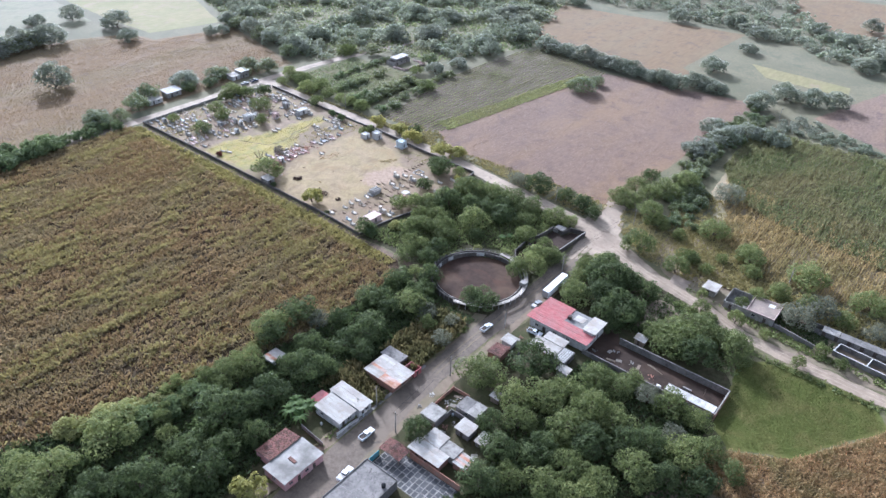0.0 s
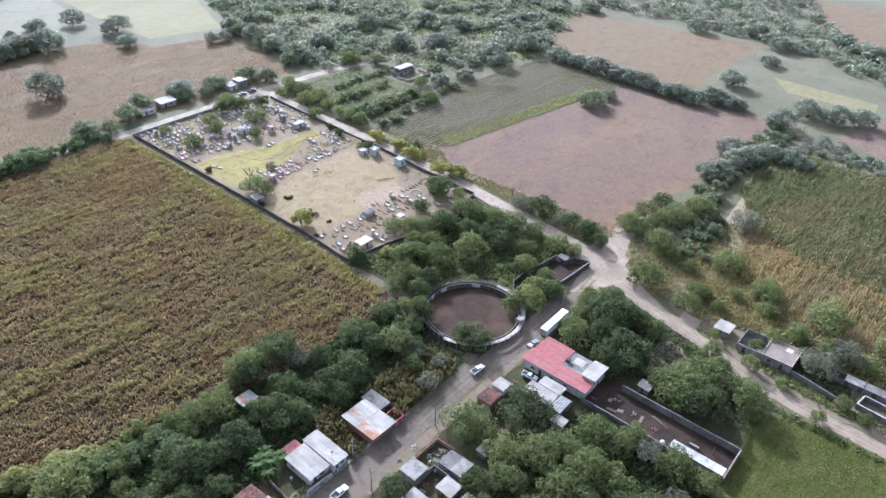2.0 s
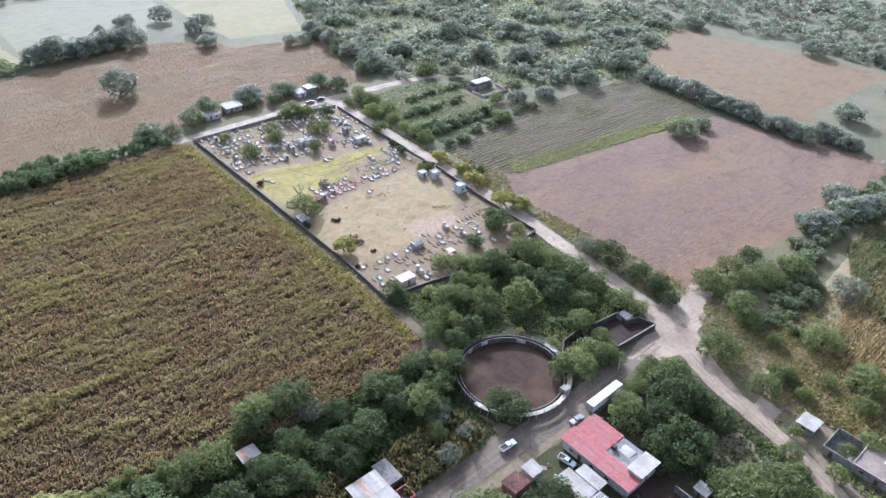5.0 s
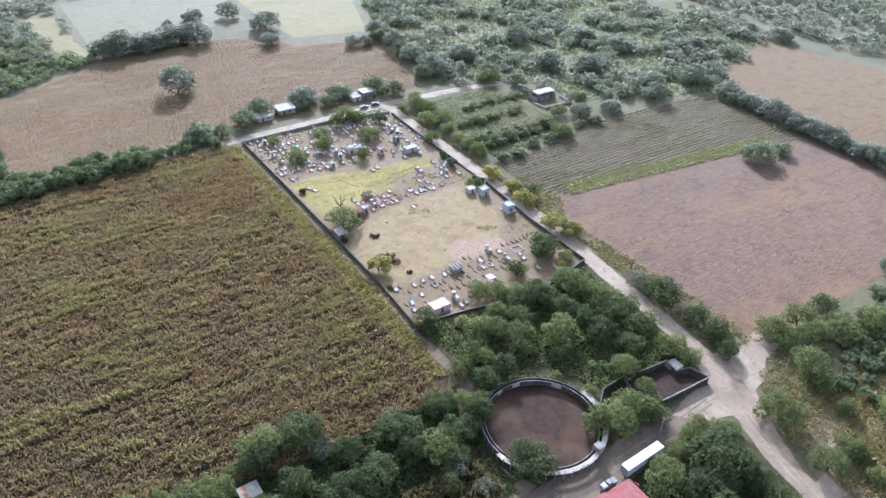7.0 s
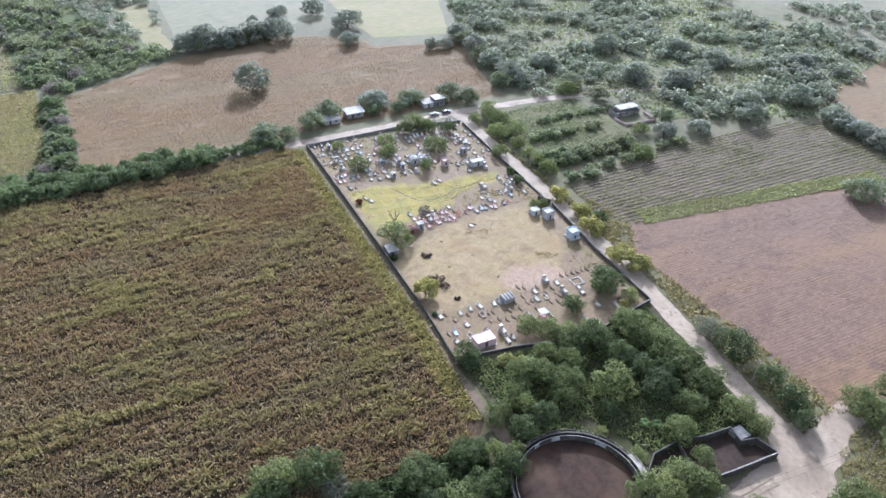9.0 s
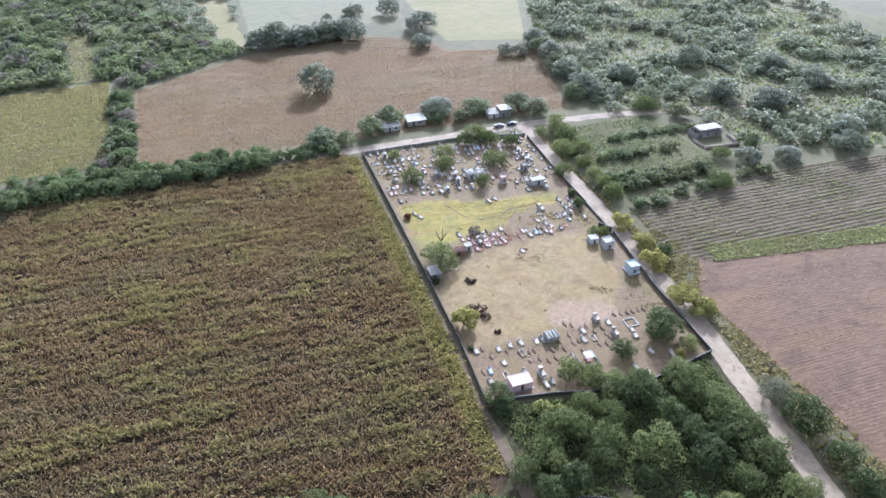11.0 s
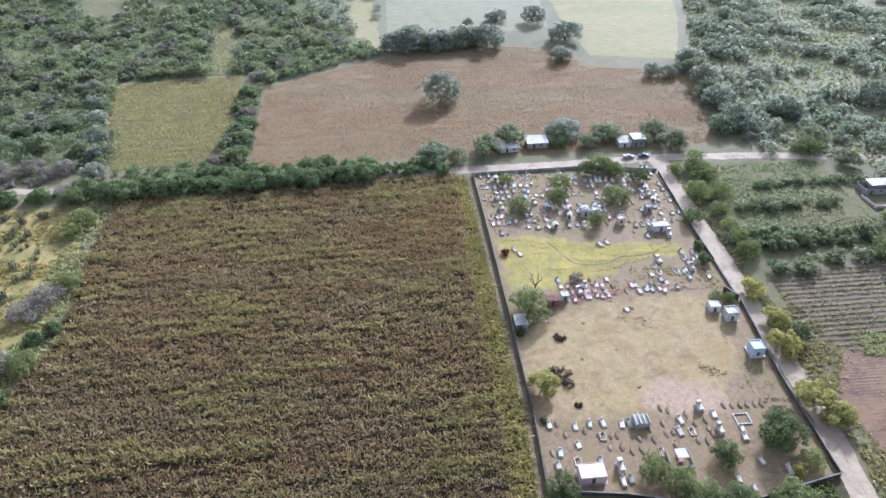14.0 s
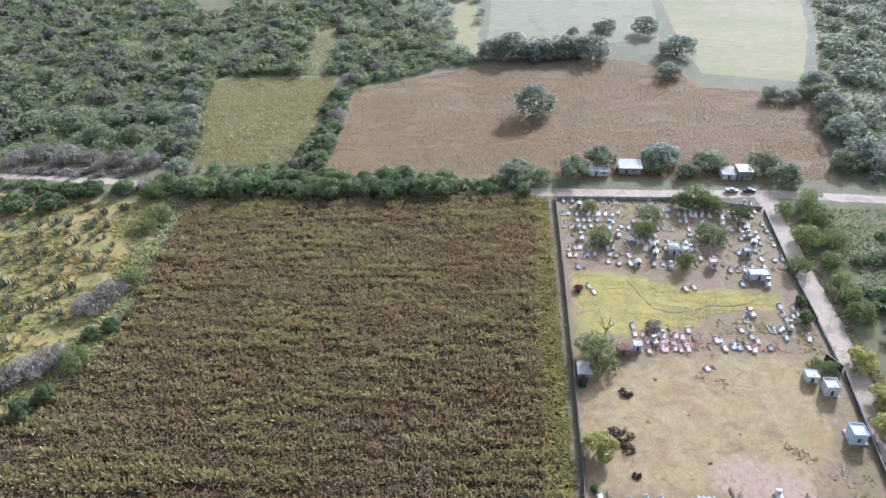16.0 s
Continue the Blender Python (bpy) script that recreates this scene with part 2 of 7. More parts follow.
M_YLEAF = mat("yellowing_leaf", (0.28, 0.265, 0.075), (0.39, 0.365, 0.12), **LEAF)
M_REDLEAF = mat("red_leaf", (0.14, 0.04, 0.035), (0.22, 0.07, 0.055), **LEAF)
M_DEADLEAF = mat("dead_dark_leaf", (0.045, 0.028, 0.02), (0.09, 0.055, 0.04), **LEAF)
M_BANANA = mat("banana_leaf", (0.075, 0.125, 0.03), (0.13, 0.19, 0.05), **LEAF)
M_CACTUS = mat("cactus_green", (0.09, 0.092, 0.05), (0.14, 0.14, 0.082), local=True, scale=2, objvar=0.2)
# far leaves: haze put in by sheen, gloss and a paler woods colour
WOODS = dict(scale=0.11, big=0.02, island=0.2, leafy=0.6, bump=0, rough=0.75, spec=0.2, dust=0.8, spread=0.1, gloss=HAZE_GLOSS * 1.3)
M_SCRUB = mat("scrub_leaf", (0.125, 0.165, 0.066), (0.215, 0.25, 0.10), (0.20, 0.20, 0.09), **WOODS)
M_HAZE_WOODS = mat("haze_woods_leaf", (0.17, 0.20, 0.12), (0.28, 0.30, 0.20), (0.25, 0.25, 0.18), **WOODS)
M_BARK = mat("bark", (0.07, 0.05, 0.036), (0.14, 0.11, 0.08), local=True, scale=4, bump=0.6)
M_CONC = mat("grey_concrete", (0.23, 0.215, 0.19), (0.33, 0.31, 0.28), (0.13, 0.12, 0.105), scale=1.2, big=0.35, objvar=0.1, d=(0.12, 0.108, 0.092), mid=0.7)
M_DARKCONC = mat("stained_concrete", (0.10, 0.093, 0.085), (0.17, 0.158, 0.145), (0.24, 0.22, 0.2), scale=1.0, big=0.3, objvar=0.1, d=(0.06, 0.054, 0.048), mid=0.6)
M_DARKWALL = mat("dark_wall_render", (0.055, 0.049, 0.043), (0.10, 0.088, 0.076), (0.15, 0.128, 0.105), scale=1.0, big=0.25, objvar=0.15, d=(0.035, 0.031, 0.027), mid=0.5)
M_WHITE = mat("whitewash", (0.44, 0.43, 0.405), (0.55, 0.54, 0.515), (0.32, 0.295, 0.26), scale=1.5, big=0.4, objvar=0.1, bigmix=0.65, d=(0.27, 0.245, 0.21), mid=0.7)
M_TIN = mat("zinc_sheet", (0.339, 0.315, 0.278), (0.413, 0.387, 0.349), (0.252, 0.225, 0.195), scale=1.2, big=0.25, rough=0.8, objvar=0.1, bigmix=0.7, spec=0.2, stretch=(0.7, 1.2, 1), d=(0.27, 0.225, 0.178), mid=0.4)
M_RUST = mat("rusty_sheet", (0.30, 0.14, 0.085), (0.38, 0.21, 0.135), (0.42, 0.39, 0.36), scale=1.0, big=0.35, objvar=0.15)
M_REDROOF = mat("red_roof_paint", (0.29, 0.088, 0.085), (0.36, 0.135, 0.128), (0.27, 0.15, 0.14), scale=0.8, big=0.2, objvar=0.07, d=(0.22, 0.11, 0.10), mid=0.35)
M_TILE = mat("clay_tile", (0.135, 0.065, 0.05), (0.23, 0.12, 0.092), (0.06, 0.042, 0.036), scale=2.0, big=0.6, island=0.5, objvar=0.1)
M_BRICK = mat("red_brick", (0.24, 0.11, 0.075), (0.33, 0.17, 0.12), (0.20, 0.16, 0.13), scale=2.5, big=0.5, objvar=0.12)
M_PINK = mat("pink_plaster", (0.40, 0.20, 0.20), (0.47, 0.27, 0.265), (0.38, 0.32, 0.30), scale=1.2, big=0.4)
M_PALEPINK = mat("pale_pink_plaster", (0.50, 0.36, 0.33), (0.60, 0.46, 0.42), (0.42, 0.34, 0.31), scale=1.2, big=0.4, objvar=0.2)
M_BLUE = mat("pale_blue_paint", (0.39, 0.45, 0.475), (0.46, 0.51, 0.53), (0.47, 0.48, 0.475), scale=1.2, big=0.4, d=(0.33, 0.37, 0.38), mid=0.7)
M_TEAL = mat("teal_paint", (0.06, 0.22, 0.27), (0.09, 0.29, 0.34), (0.16, 0.25, 0.27), scale=1.5, big=0.5)
M_PAINT = mat("white_car_paint", (0.74, 0.75, 0.76), (0.80, 0.81, 0.82), scale=3, rough=0.6, bump=0, local=True, spec=0.25)
M_GREYPAINT = mat("grey_car_paint", (0.20, 0.21, 0.21), (0.27, 0.28, 0.28), scale=3, rough=0.6, bump=0, local=True, spec=0.25)
M_BLUEPAINT = mat("dark_blue_car_paint", (0.03, 0.045, 0.09), (0.05, 0.07, 0.13), scale=3, rough=0.6, bump=0, local=True, spec=0.25)
M_GLASS = mat("dark_glass", (0.012, 0.015, 0.018), (0.025, 0.03, 0.035), scale=2, rough=0.08, bump=0, spec=0.6)
M_RUBBER = mat("tyre_rubber", (0.015, 0.015, 0.015), (0.03, 0.03, 0.03), scale=6, bump=0.1, local=True)
M_STEEL = mat("dull_steel", (0.30, 0.30, 0.30), (0.42, 0.42, 0.42), scale=3, rough=0.5, metal=0.7, bump=0.1)
M_DOOR = mat("dark_door_paint", (0.05, 0.04, 0.035), (0.09, 0.07, 0.055), scale=2)
M_WOOD = mat("grey_wood", (0.16, 0.125, 0.09), (0.25, 0.20, 0.15), scale=3, stretch=(1, 1, 0.2))
M_STONE = mat("grave_marble", (0.46, 0.41, 0.345), (0.57, 0.52, 0.445), (0.33, 0.295, 0.245), scale=2, big=0.6, objvar=0.25, bigmix=0.6, d=(0.30, 0.26, 0.21), mid=0.9)
M_GREYSTONE = mat("grave_grey_stone", (0.27, 0.26, 0.24), (0.37, 0.355, 0.33), (0.20, 0.185, 0.16), scale=2, big=0.6, objvar=0.2)
M_PETAL = mat("mixed_flowers", (0.45, 0.20, 0.19), (0.58, 0.42, 0.39), (0.52, 0.34, 0.14), scale=3, big=1.3, island=0.5, leafy=0.3, bump=0)


def yard_material():
    """Graveyard soil mixed with yellow grass, sand and pinkish dust where each kind of ground lies."""
    m = mat("graveyard_ground", (0.142, 0.098, 0.06), (0.22, 0.158, 0.098), (0.165, 0.128, 0.06), scale=0.8, big=0.12, dust=0.15, spec=0.15, bigmix=0.9, d=(0.105, 0.074, 0.047), mid=0.3)
    N, L = m.node_tree.nodes, m.node_tree.links
    bsdf = N["Principled BSDF"]
    base = bsdf.inputs["Base Color"].links[0].from_socket
    pos = N.new("ShaderNodeNewGeometry").outputs["Position"]
    at = N.new("ShaderNodeAttribute")
    at.attribute_name = "soil_kind"
    sep = N.new("ShaderNodeSeparateColor")
    L.new(at.outputs["Color"], sep.inputs[0])

    def field(scale, rough=0.65, warp=0.0, stretch=(1, 1, 1)):
        mp = N.new("ShaderNodeMapping")
        mp.inputs["Scale"].default_value = stretch
        L.new(pos, mp.inputs["Vector"])
        t = N.new("ShaderNodeTexNoise")
        t.inputs["Scale"].default_value, t.inputs["Detail"].default_value, t.inputs["Roughness"].default_value, t.inputs["Distortion"].default_value = scale, 8, rough, warp
        L.new(mp.outputs[0], t.inputs["Vector"])
        return t.outputs["Fac"]

    def ramp(value, lo, hi, top=1.0):
        r = N.new("ShaderNodeMapRange")
        r.inputs["From Min"].default_value, r.inputs["From Max"].default_value, r.inputs["To Max"].default_value = lo, hi, top
        L.new(value, r.inputs["Value"])
        return r.outputs[0]

    def blend(a, b, f):
        x = N.new("ShaderNodeMix")
        x.data_type = "RGBA"
        for s, v in (("A", a), ("B", b)):
            if isinstance(v, tuple):
                x.inputs[s].default_value = (*v, 1)
            else:
                L.new(v, x.inputs[s])
        L.new(f, x.inputs["Factor"])
        return x.outputs["Result"]

    def zone(channel, seed_scale):
        f = N.new("ShaderNodeMath")
        f.operation = "ADD"
        L.new(sep.outputs[channel], f.inputs[0])
        L.new(ramp(field(seed_scale, 0.7, 0.8), 0.3, 0.7, 0.6), f.inputs[1])
        return ramp(f.outputs[0], 0.62, 0.98)

    sand = blend((0.184, 0.13, 0.0667), (0.295, 0.223, 0.122), ramp(field(0.16, 0.8, 0.6), 0.38, 0.62))
    sand = blend(sand, (0.262, 0.207, 0.0877), ramp(field(0.05, 0.6, 0.8), 0.45, 0.58, 0.5))
    sand = blend(sand, (0.221, 0.139, 0.0631), ramp(field(0.07, 0.75, 0.7), 0.51, 0.62, 0.6))
    sand = blend(sand, (0.111, 0.0765, 0.0404), ramp(field(0.28, 0.85, 0.9, (1, 0.6, 1)), 0.51, 0.66, 0.85))
    sand = blend(sand, (0.156, 0.113, 0.0579), ramp(field(1.1, 0.8), 0.47, 0.62, 0.6))
    sand = blend(sand, (0.368, 0.286, 0.18), ramp(field(0.6, 0.85, 0.4), 0.55, 0.68, 0.6))
    grass = blend((0.235, 0.19, 0.045), (0.32, 0.262, 0.068), ramp(field(0.9, 0.75), 0.38, 0.62))
    grass = blend(grass, (0.18, 0.165, 0.048), ramp(field(0.12, 0.7, 0.8), 0.46, 0.58, 0.9))
    grass = blend(grass, (0.27, 0.195, 0.09), ramp(field(0.2, 0.8, 1.2), 0.51, 0.62, 0.85))
    dust = blend((0.24, 0.168, 0.112), (0.305, 0.22, 0.155), ramp(field(0.6), 0.38, 0.62))
    dust = blend(dust, (0.14, 0.098, 0.07), ramp(field(0.3, 0.85, 1.6), 0.53, 0.63, 0.9))
    col = blend(base, sand, zone("Green", 0.21))
    col = blend(col, dust, zone("Blue", 0.17))
    col = blend(col, grass, zone("Red", 0.25))
    L.new(col, bsdf.inputs["Base Color"])
    return m


M_YARD = yard_material()


# ---- mesh helpers ----
def link(name, me, material, parent=None, label=""):
    me.materials.clear()
    me.materials.append(material)
    ob = new(name, me)
    if parent:
        ob.parent = parent
    if label:
        ob["label"] = label
    return ob


def part(name, bm, material, parent=None, label=""):
    """Links a bmesh as one mesh object under a thing or a part."""
    bmesh.ops.recalc_face_normals(bm, faces=bm.faces)
    me = bpy.data.meshes.new(name)
    bm.to_mesh(me)
    bm.free()
    return link(name, me, material, parent, label)


def thing(name, m, label, category, group="", kind=""):
    ob = new(name)
    ob.matrix_basis = m
    return tagged(ob, label, category, group, kind)


def box(bm, x0, x1, y0, y1, z0, z1, taper=0.0):
    v = [bm.verts.new(p) for p in ((x0, y0, z0), (x1, y0, z0), (x1, y1, z0), (x0, y1, z0), (x0 + taper, y0 + taper, z1), (x1 - taper, y0 + taper, z1), (x1 - taper, y1 - taper, z1), (x0 + taper, y1 - taper, z1))]
    for f in ((3, 2, 1, 0), (4, 5, 6, 7), (0, 1, 5, 4), (1, 2, 6, 5), (2, 3, 7, 6), (3, 0, 4, 7)):
        bm.faces.new([v[i] for i in f])
    return bm


def boxes(*rows):
    bm = bmesh.new()
    for r in rows:
        box(bm, *r)
    return bm


def bevelled(bm, w):
    bmesh.ops.bevel(bm, geom=bm.edges[:], offset=w, segments=1, affect="EDGES")
    return bm


def tube(bm, pts, radii, seg=6):
    rings = []
    for i, (p, r) in enumerate(zip(pts, radii)):
        p = Vector(p)
        d = (Vector(pts[min(i + 1, len(pts) - 1)]) - Vector(pts[max(i - 1, 0)])).normalized()
        a = d.orthogonal().normalized()
        b = d.cross(a)
        rings.append([bm.verts.new(p + (a * math.cos(k * math.tau / seg) + b * math.sin(k * math.tau / seg)) * r) for k in range(seg)])
    for q, s in zip(rings, rings[1:]):
        for k in range(seg):
            bm.faces.new((q[k], q[(k + 1) % seg], s[(k + 1) % seg], s[k]))
    bm.faces.new(rings[0][::-1])
    bm.faces.new(rings[-1])
    return bm


def beam(bm, a, b, width, z0, z1):
    """An upright slab from a to b on the plan."""
    a, b = Vector((*a, 0)), Vector((*b, 0))
    n = (b - a).normalized().cross(Vector((0, 0, 1))) * width / 2
    v = [bm.verts.new((p.x, p.y, z)) for z in (z0, z1) for p in (a + n, b + n, b - n, a - n)]
    for f in ((3, 2, 1, 0), (4, 5, 6, 7), (0, 1, 5, 4), (1, 2, 6, 5), (2, 3, 7, 6), (3, 0, 4, 7)):
        bm.faces.new([v[i] for i in f])
    return bm


def inside(x, y, poly):
    """Which of the points lie in the polygon."""
    x, y = np.asarray(x, float), np.asarray(y, float)
    ok = np.zeros(x.shape, bool)
    for (x0, y0), (x1, y1) in zip(poly, poly[1:] + poly[:1]):
        if y0 != y1:
            ok ^= ((y0 > y) != (y1 > y)) & (x < (x1 - x0) * (y - y0) / (y1 - y0) + x0)
    return ok


def wavy(poly, step=4.0, amount=0.5, seed=1):
    """The polygon with a natural, uneven edge."""
    out = []
    for (x0, y0), (x1, y1) in zip(poly, poly[1:] + poly[:1]):
        n = max(1, int(math.hypot(x1 - x0, y1 - y0) / step))
        for i in range(n):
            x, y = x0 + (x1 - x0) * i / n, y0 + (y1 - y0) * i / n
            w = [amount * noise.noise((x * 0.14, y * 0.14, seed + k)) + min(0.6 * amount, 0.55) * noise.noise((x * 0.55, y * 0.55, seed + k)) for k in (0, 9)]
            out.append((x + w[0], y + w[1]))
    return out


def patch(name, poly, material, z, label, category="ground", edge=0.8):
    """A flat piece of ground with an uneven edge and a real thickness."""
    bm = bmesh.new()
    ring = wavy(poly, 1.2, edge, len(name))
    f = bm.faces.new([bm.verts.new((x, y, z)) for x, y in ring])
    low = bmesh.ops.extrude_face_region(bm, geom=[f])
    bmesh.ops.translate(bm, verts=[v for v in low["geom"] if isinstance(v, bmesh.types.BMVert)], vec=(0, 0, -z - 0.1))
    bmesh.ops.triangulate(bm, faces=[q for q in bm.faces if len(q.verts) > 4])
    return tagged(part(name, bm, material), label, category, kind="structure")


def ribbon(name, pts, width, material, z, label, category="road", edge=0.7):
    """A road along a line on the plan, with frayed edges."""
    side = ([], [])
    for i, (x, y) in enumerate(pts):
        a, b = Vector(pts[max(i - 1, 0)]), Vector(pts[min(i + 1, len(pts) - 1)])
        n = (b - a).normalized()
        w = width[i] if isinstance(width, (list, tuple)) else width
        side[0].append((x - n.y * w / 2, y + n.x * w / 2))
        side[1].append((x + n.y * w / 2, y - n.x * w / 2))
    return patch(name, side[0] + side[1][::-1], material, z, label, category, edge)


def cloud(name, V, F, material, parent=None, label=""):
    me = bpy.data.meshes.new(name)
    me.from_pydata(V.tolist(), [], F.tolist())
    return link(name, me, material, parent, label)


def blades(pts, height, width, rng, lean=0.35, per=2):
    """Crossed, leaning blades at the points: rows of x, y and a height factor."""
    n = len(pts)
    V, F = [], []
    for k in range(per):
        a = rng.uniform(0, math.tau, n)
        h = height * pts[:, 2] * rng.uniform(0.65, 1.25, n)
        w = width * rng.uniform(0.6, 1.3, n)
        d = np.c_[np.cos(a), np.sin(a)]
        tip = np.c_[pts[:, 0], pts[:, 1]] + rng.normal(0, lean, (n, 2)) * h[:, None]
        base = pts[:, :2]
        q = np.stack([np.c_[base - d * w[:, None] * 0.35, np.zeros(n)], np.c_[base + d * w[:, None] * 0.35, np.zeros(n)],
                      np.c_[tip + d * w[:, None] * 0.6, h * 0.8], np.c_[tip - d * w[:, None] * 0.6, h]], 1)
        V.append(q.reshape(-1, 3))
    V = np.concatenate(V)
    return V, np.arange(len(V)).reshape(-1, 4)


def scatter(poly, spacing, rng, rows=None, jitter=0.35):
    """Points in a polygon; rows: the distance between rows that run along y."""
    xs, ys = [p[0] for p in poly], [p[1] for p in poly]
    X, Y = np.meshgrid(np.arange(min(xs), max(xs), rows or spacing), np.arange(min(ys), max(ys), spacing))
    X, Y = X.ravel(), Y.ravel()
    X = X + rng.normal(0, jitter * (0.25 if rows else 1) * spacing, X.shape)
    Y = Y + rng.normal(0, jitter * spacing, Y.shape)
    ok = inside(X, Y, poly)
    return X[ok], Y[ok]


# ---- trees ----
def crown_data(seed, R, H, low, lobes, n, size, up=0.12):
    rng = np.random.default_rng(seed)
    c, rad = [], []
    for i in range(lobes):
        r = R * 0.78 * math.sqrt((i + 0.5) / lobes)
        a = i * 2.39996 + rng.normal(0, 0.35)
        lr = R * rng.choice((0.2, 0.26, 0.33, 0.42)) * rng.uniform(0.85, 1.1)
        top = low + (H - low) * (1 - 0.55 * (r / R) ** 2) * rng.uniform(0.62, 1.06)
        c.append((r * math.cos(a), r * math.sin(a), max(top - lr * 0.75, low)))
        rad.append(lr)
    for i in range(lobes // 3):
        a, r = rng.uniform(0, math.tau), R * rng.uniform(0.45, 0.8)
        c.append((r * math.cos(a), r * math.sin(a), low + (H - low) * rng.uniform(0.1, 0.35)))
        rad.append(R * rng.uniform(0.2, 0.32))
    c, rad = np.array(c), np.array(rad)
    w = rad ** 2 / (rad ** 2).sum()
    k = rng.choice(len(c), n * 2, p=w)
    d = rng.normal(size=(n * 2, 3))
    d[:, 2] += 0.35
    d /= np.linalg.norm(d, axis=1)[:, None]
    P = c[k] + d * (rad[k] * (0.7 + 0.42 * rng.random(n * 2)))[:, None] * (1, 1, 0.8)
    deep = np.zeros(len(P), bool)
    for j in range(len(c)):
        deep |= (((P - c[j]) / (1, 1, 0.8)) ** 2).sum(1) < (0.58 * rad[j]) ** 2
    P, d = P[~deep][:n], d[~deep][:n]
    nrm = d + rng.normal(0, 0.27, d.shape)
    nrm[:, 2] = np.abs(nrm[:, 2]) + up
    nrm /= np.linalg.norm(nrm, axis=1)[:, None]
    t = np.cross(nrm, rng.normal(size=nrm.shape))
    t /= np.linalg.norm(t, axis=1)[:, None]
    b = np.cross(nrm, t)
    s = (size * rng.uniform(0.55, 1.3, len(P)))[:, None]
    droop = nrm * s * 0.25
    V = np.stack([P - t * s, P - b * s * 0.55 + droop, P + t * s, P + b * s * 0.55 + droop], 1).reshape(-1, 3)
    V[:, 2] = np.maximum(V[:, 2], 0.1)
    return V, np.arange(len(V)).reshape(-1, 4), c


def woody(bm, rng, low, H, tips, r0, limbs=5):
    lean = rng.normal(0, 0.25, 2)
    fork = (lean[0], lean[1], low * 0.75)
    tube(bm, [(0, 0, -0.1), (lean[0] * 0.4, lean[1] * 0.4, low * 0.4), fork], [r0 * 1.3, r0, r0 * 0.85])
    for i in rng.choice(len(tips), min(limbs, len(tips)), replace=False):
        p = Vector(tips[i])
        mid = Vector(fork).lerp(p, 0.5) + Vector(rng.normal(0, 0.3, 3))
        tube(bm, [fork, mid, p], [r0 * 0.6, r0 * 0.4, r0 * 0.12], 5)


M_LIME = mat("pale_vine_leaf", (0.235, 0.245, 0.085), (0.34, 0.335, 0.135), **LEAF)
KINDS = {   # name, leaf, canonical radius, height, crown's foot, lobes, leaves, leaf size, label
    "m": ("mesquite_tree", M_LEAF, 5.0, 6.2, 0.8, 22, 1950, 0.29, "feathery light green mesquite tree with a spreading crown"),
    "d": ("shade_tree", M_DARK, 5.0, 7.0, 0.6, 19, 1800, 0.33, "dense dark green broadleaf tree"),
    "g": ("dusty_tree", M_GREY, 5.0, 6.2, 1.2, 18, 1700, 0.3, "thin dusty grey-green tree"),
    "b": ("bush", M_HEDGE, 4.0, 4.9, 0.3, 18, 1300, 0.4, "broad dark green hedge bush"),
    "v": ("blossom_tree", M_MAUVE, 4.5, 4.6, 0.8, 14, 1300, 0.30, "leafless mauve-grey twiggy tree"),
    "y": ("yellowing_tree", M_YLEAF, 4.0, 4.8, 1.0, 12, 1200, 0.38, "yellowing acacia tree with sparse foliage"),
    "l": ("vine_bush", M_LIME, 4.0, 3.4, 0.2, 20, 1500, 0.36, "pale yellow-green bush overgrown with vines"),
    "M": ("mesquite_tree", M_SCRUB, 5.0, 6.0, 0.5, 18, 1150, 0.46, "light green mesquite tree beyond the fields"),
    "D": ("shade_tree", M_HAZE_WOODS, 5.0, 6.6, 0.4, 17, 1150, 0.48, "distant hedgerow tree with haze in its leaf colour"),
}
made_trees = {}
tree_rng = np.random.default_rng(5)


def plant(kind, x, y, r, tall=1.0):
    """A tree of that kind with crown radius r; each kind has three shapes."""
    # distant trees switch to the leaves that carry the painted haze
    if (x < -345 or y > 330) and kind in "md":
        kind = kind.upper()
    name, leaf, R, H, low, lobes, n, size, label = KINDS[kind]
    v = int(tree_rng.integers(3))
    s = max(r, 1.2) / R
    m = Matrix.LocRotScale((x, y, 0), Euler((0, 0, tree_rng.uniform(0, 6.28))), (s, s, (0.35 + 0.65 * s) * tall * tree_rng.uniform(0.9, 1.12)))
    if (kind, v) in made_trees:
        proto = made_trees[kind, v]
        return copy_thing(proto, m @ Matrix.Diagonal((*proto.scale, 1)).inverted())
    root = thing(name, Matrix(), label, "bush" if kind in "bl" else "tree")
    rng = np.random.default_rng(40 + v)
    V, F, tips = crown_data(ord(kind) * 10 + v, R, H * (1 + 0.08 * (v - 1)), low, lobes, n, size, 1.1 if kind in "MD" else 0.12)
    bm = bmesh.new()
    woody(bm, rng, max(low, 0.6), H, tips, 0.26, 6)
    part("trunk", bm, M_BARK, root)
    cloud("crown", V, F, leaf, root)
    made_trees[kind, v] = root
    root.matrix_basis = m
    return root

# ---- the land ----
bm = bmesh.new()
bm.faces.new([bm.verts.new(p) for p in ((-2400, -2000, 0), (2400, -2000, 0), (2400, 2800, 0), (-2400, 2800, 0))])
tagged(part("ground", bm, M_GROUND), "dry scrubby ground of grass and earth", "ground", kind="structure")

BIG = [(-331, 22), (-278, 23), (-243, 27), (-221, 20), (-209, 10), (-172, 12), (-166, 30), (-160, 52), (-152, 75), (-146, 95), (-143, 117), (-144, 140), (-142, 158), (-150, 164), (-333, 165)]
patch("field_sorghum", BIG, M_FIELD, 0.03, "brown soil of a large dry sorghum field", "field")
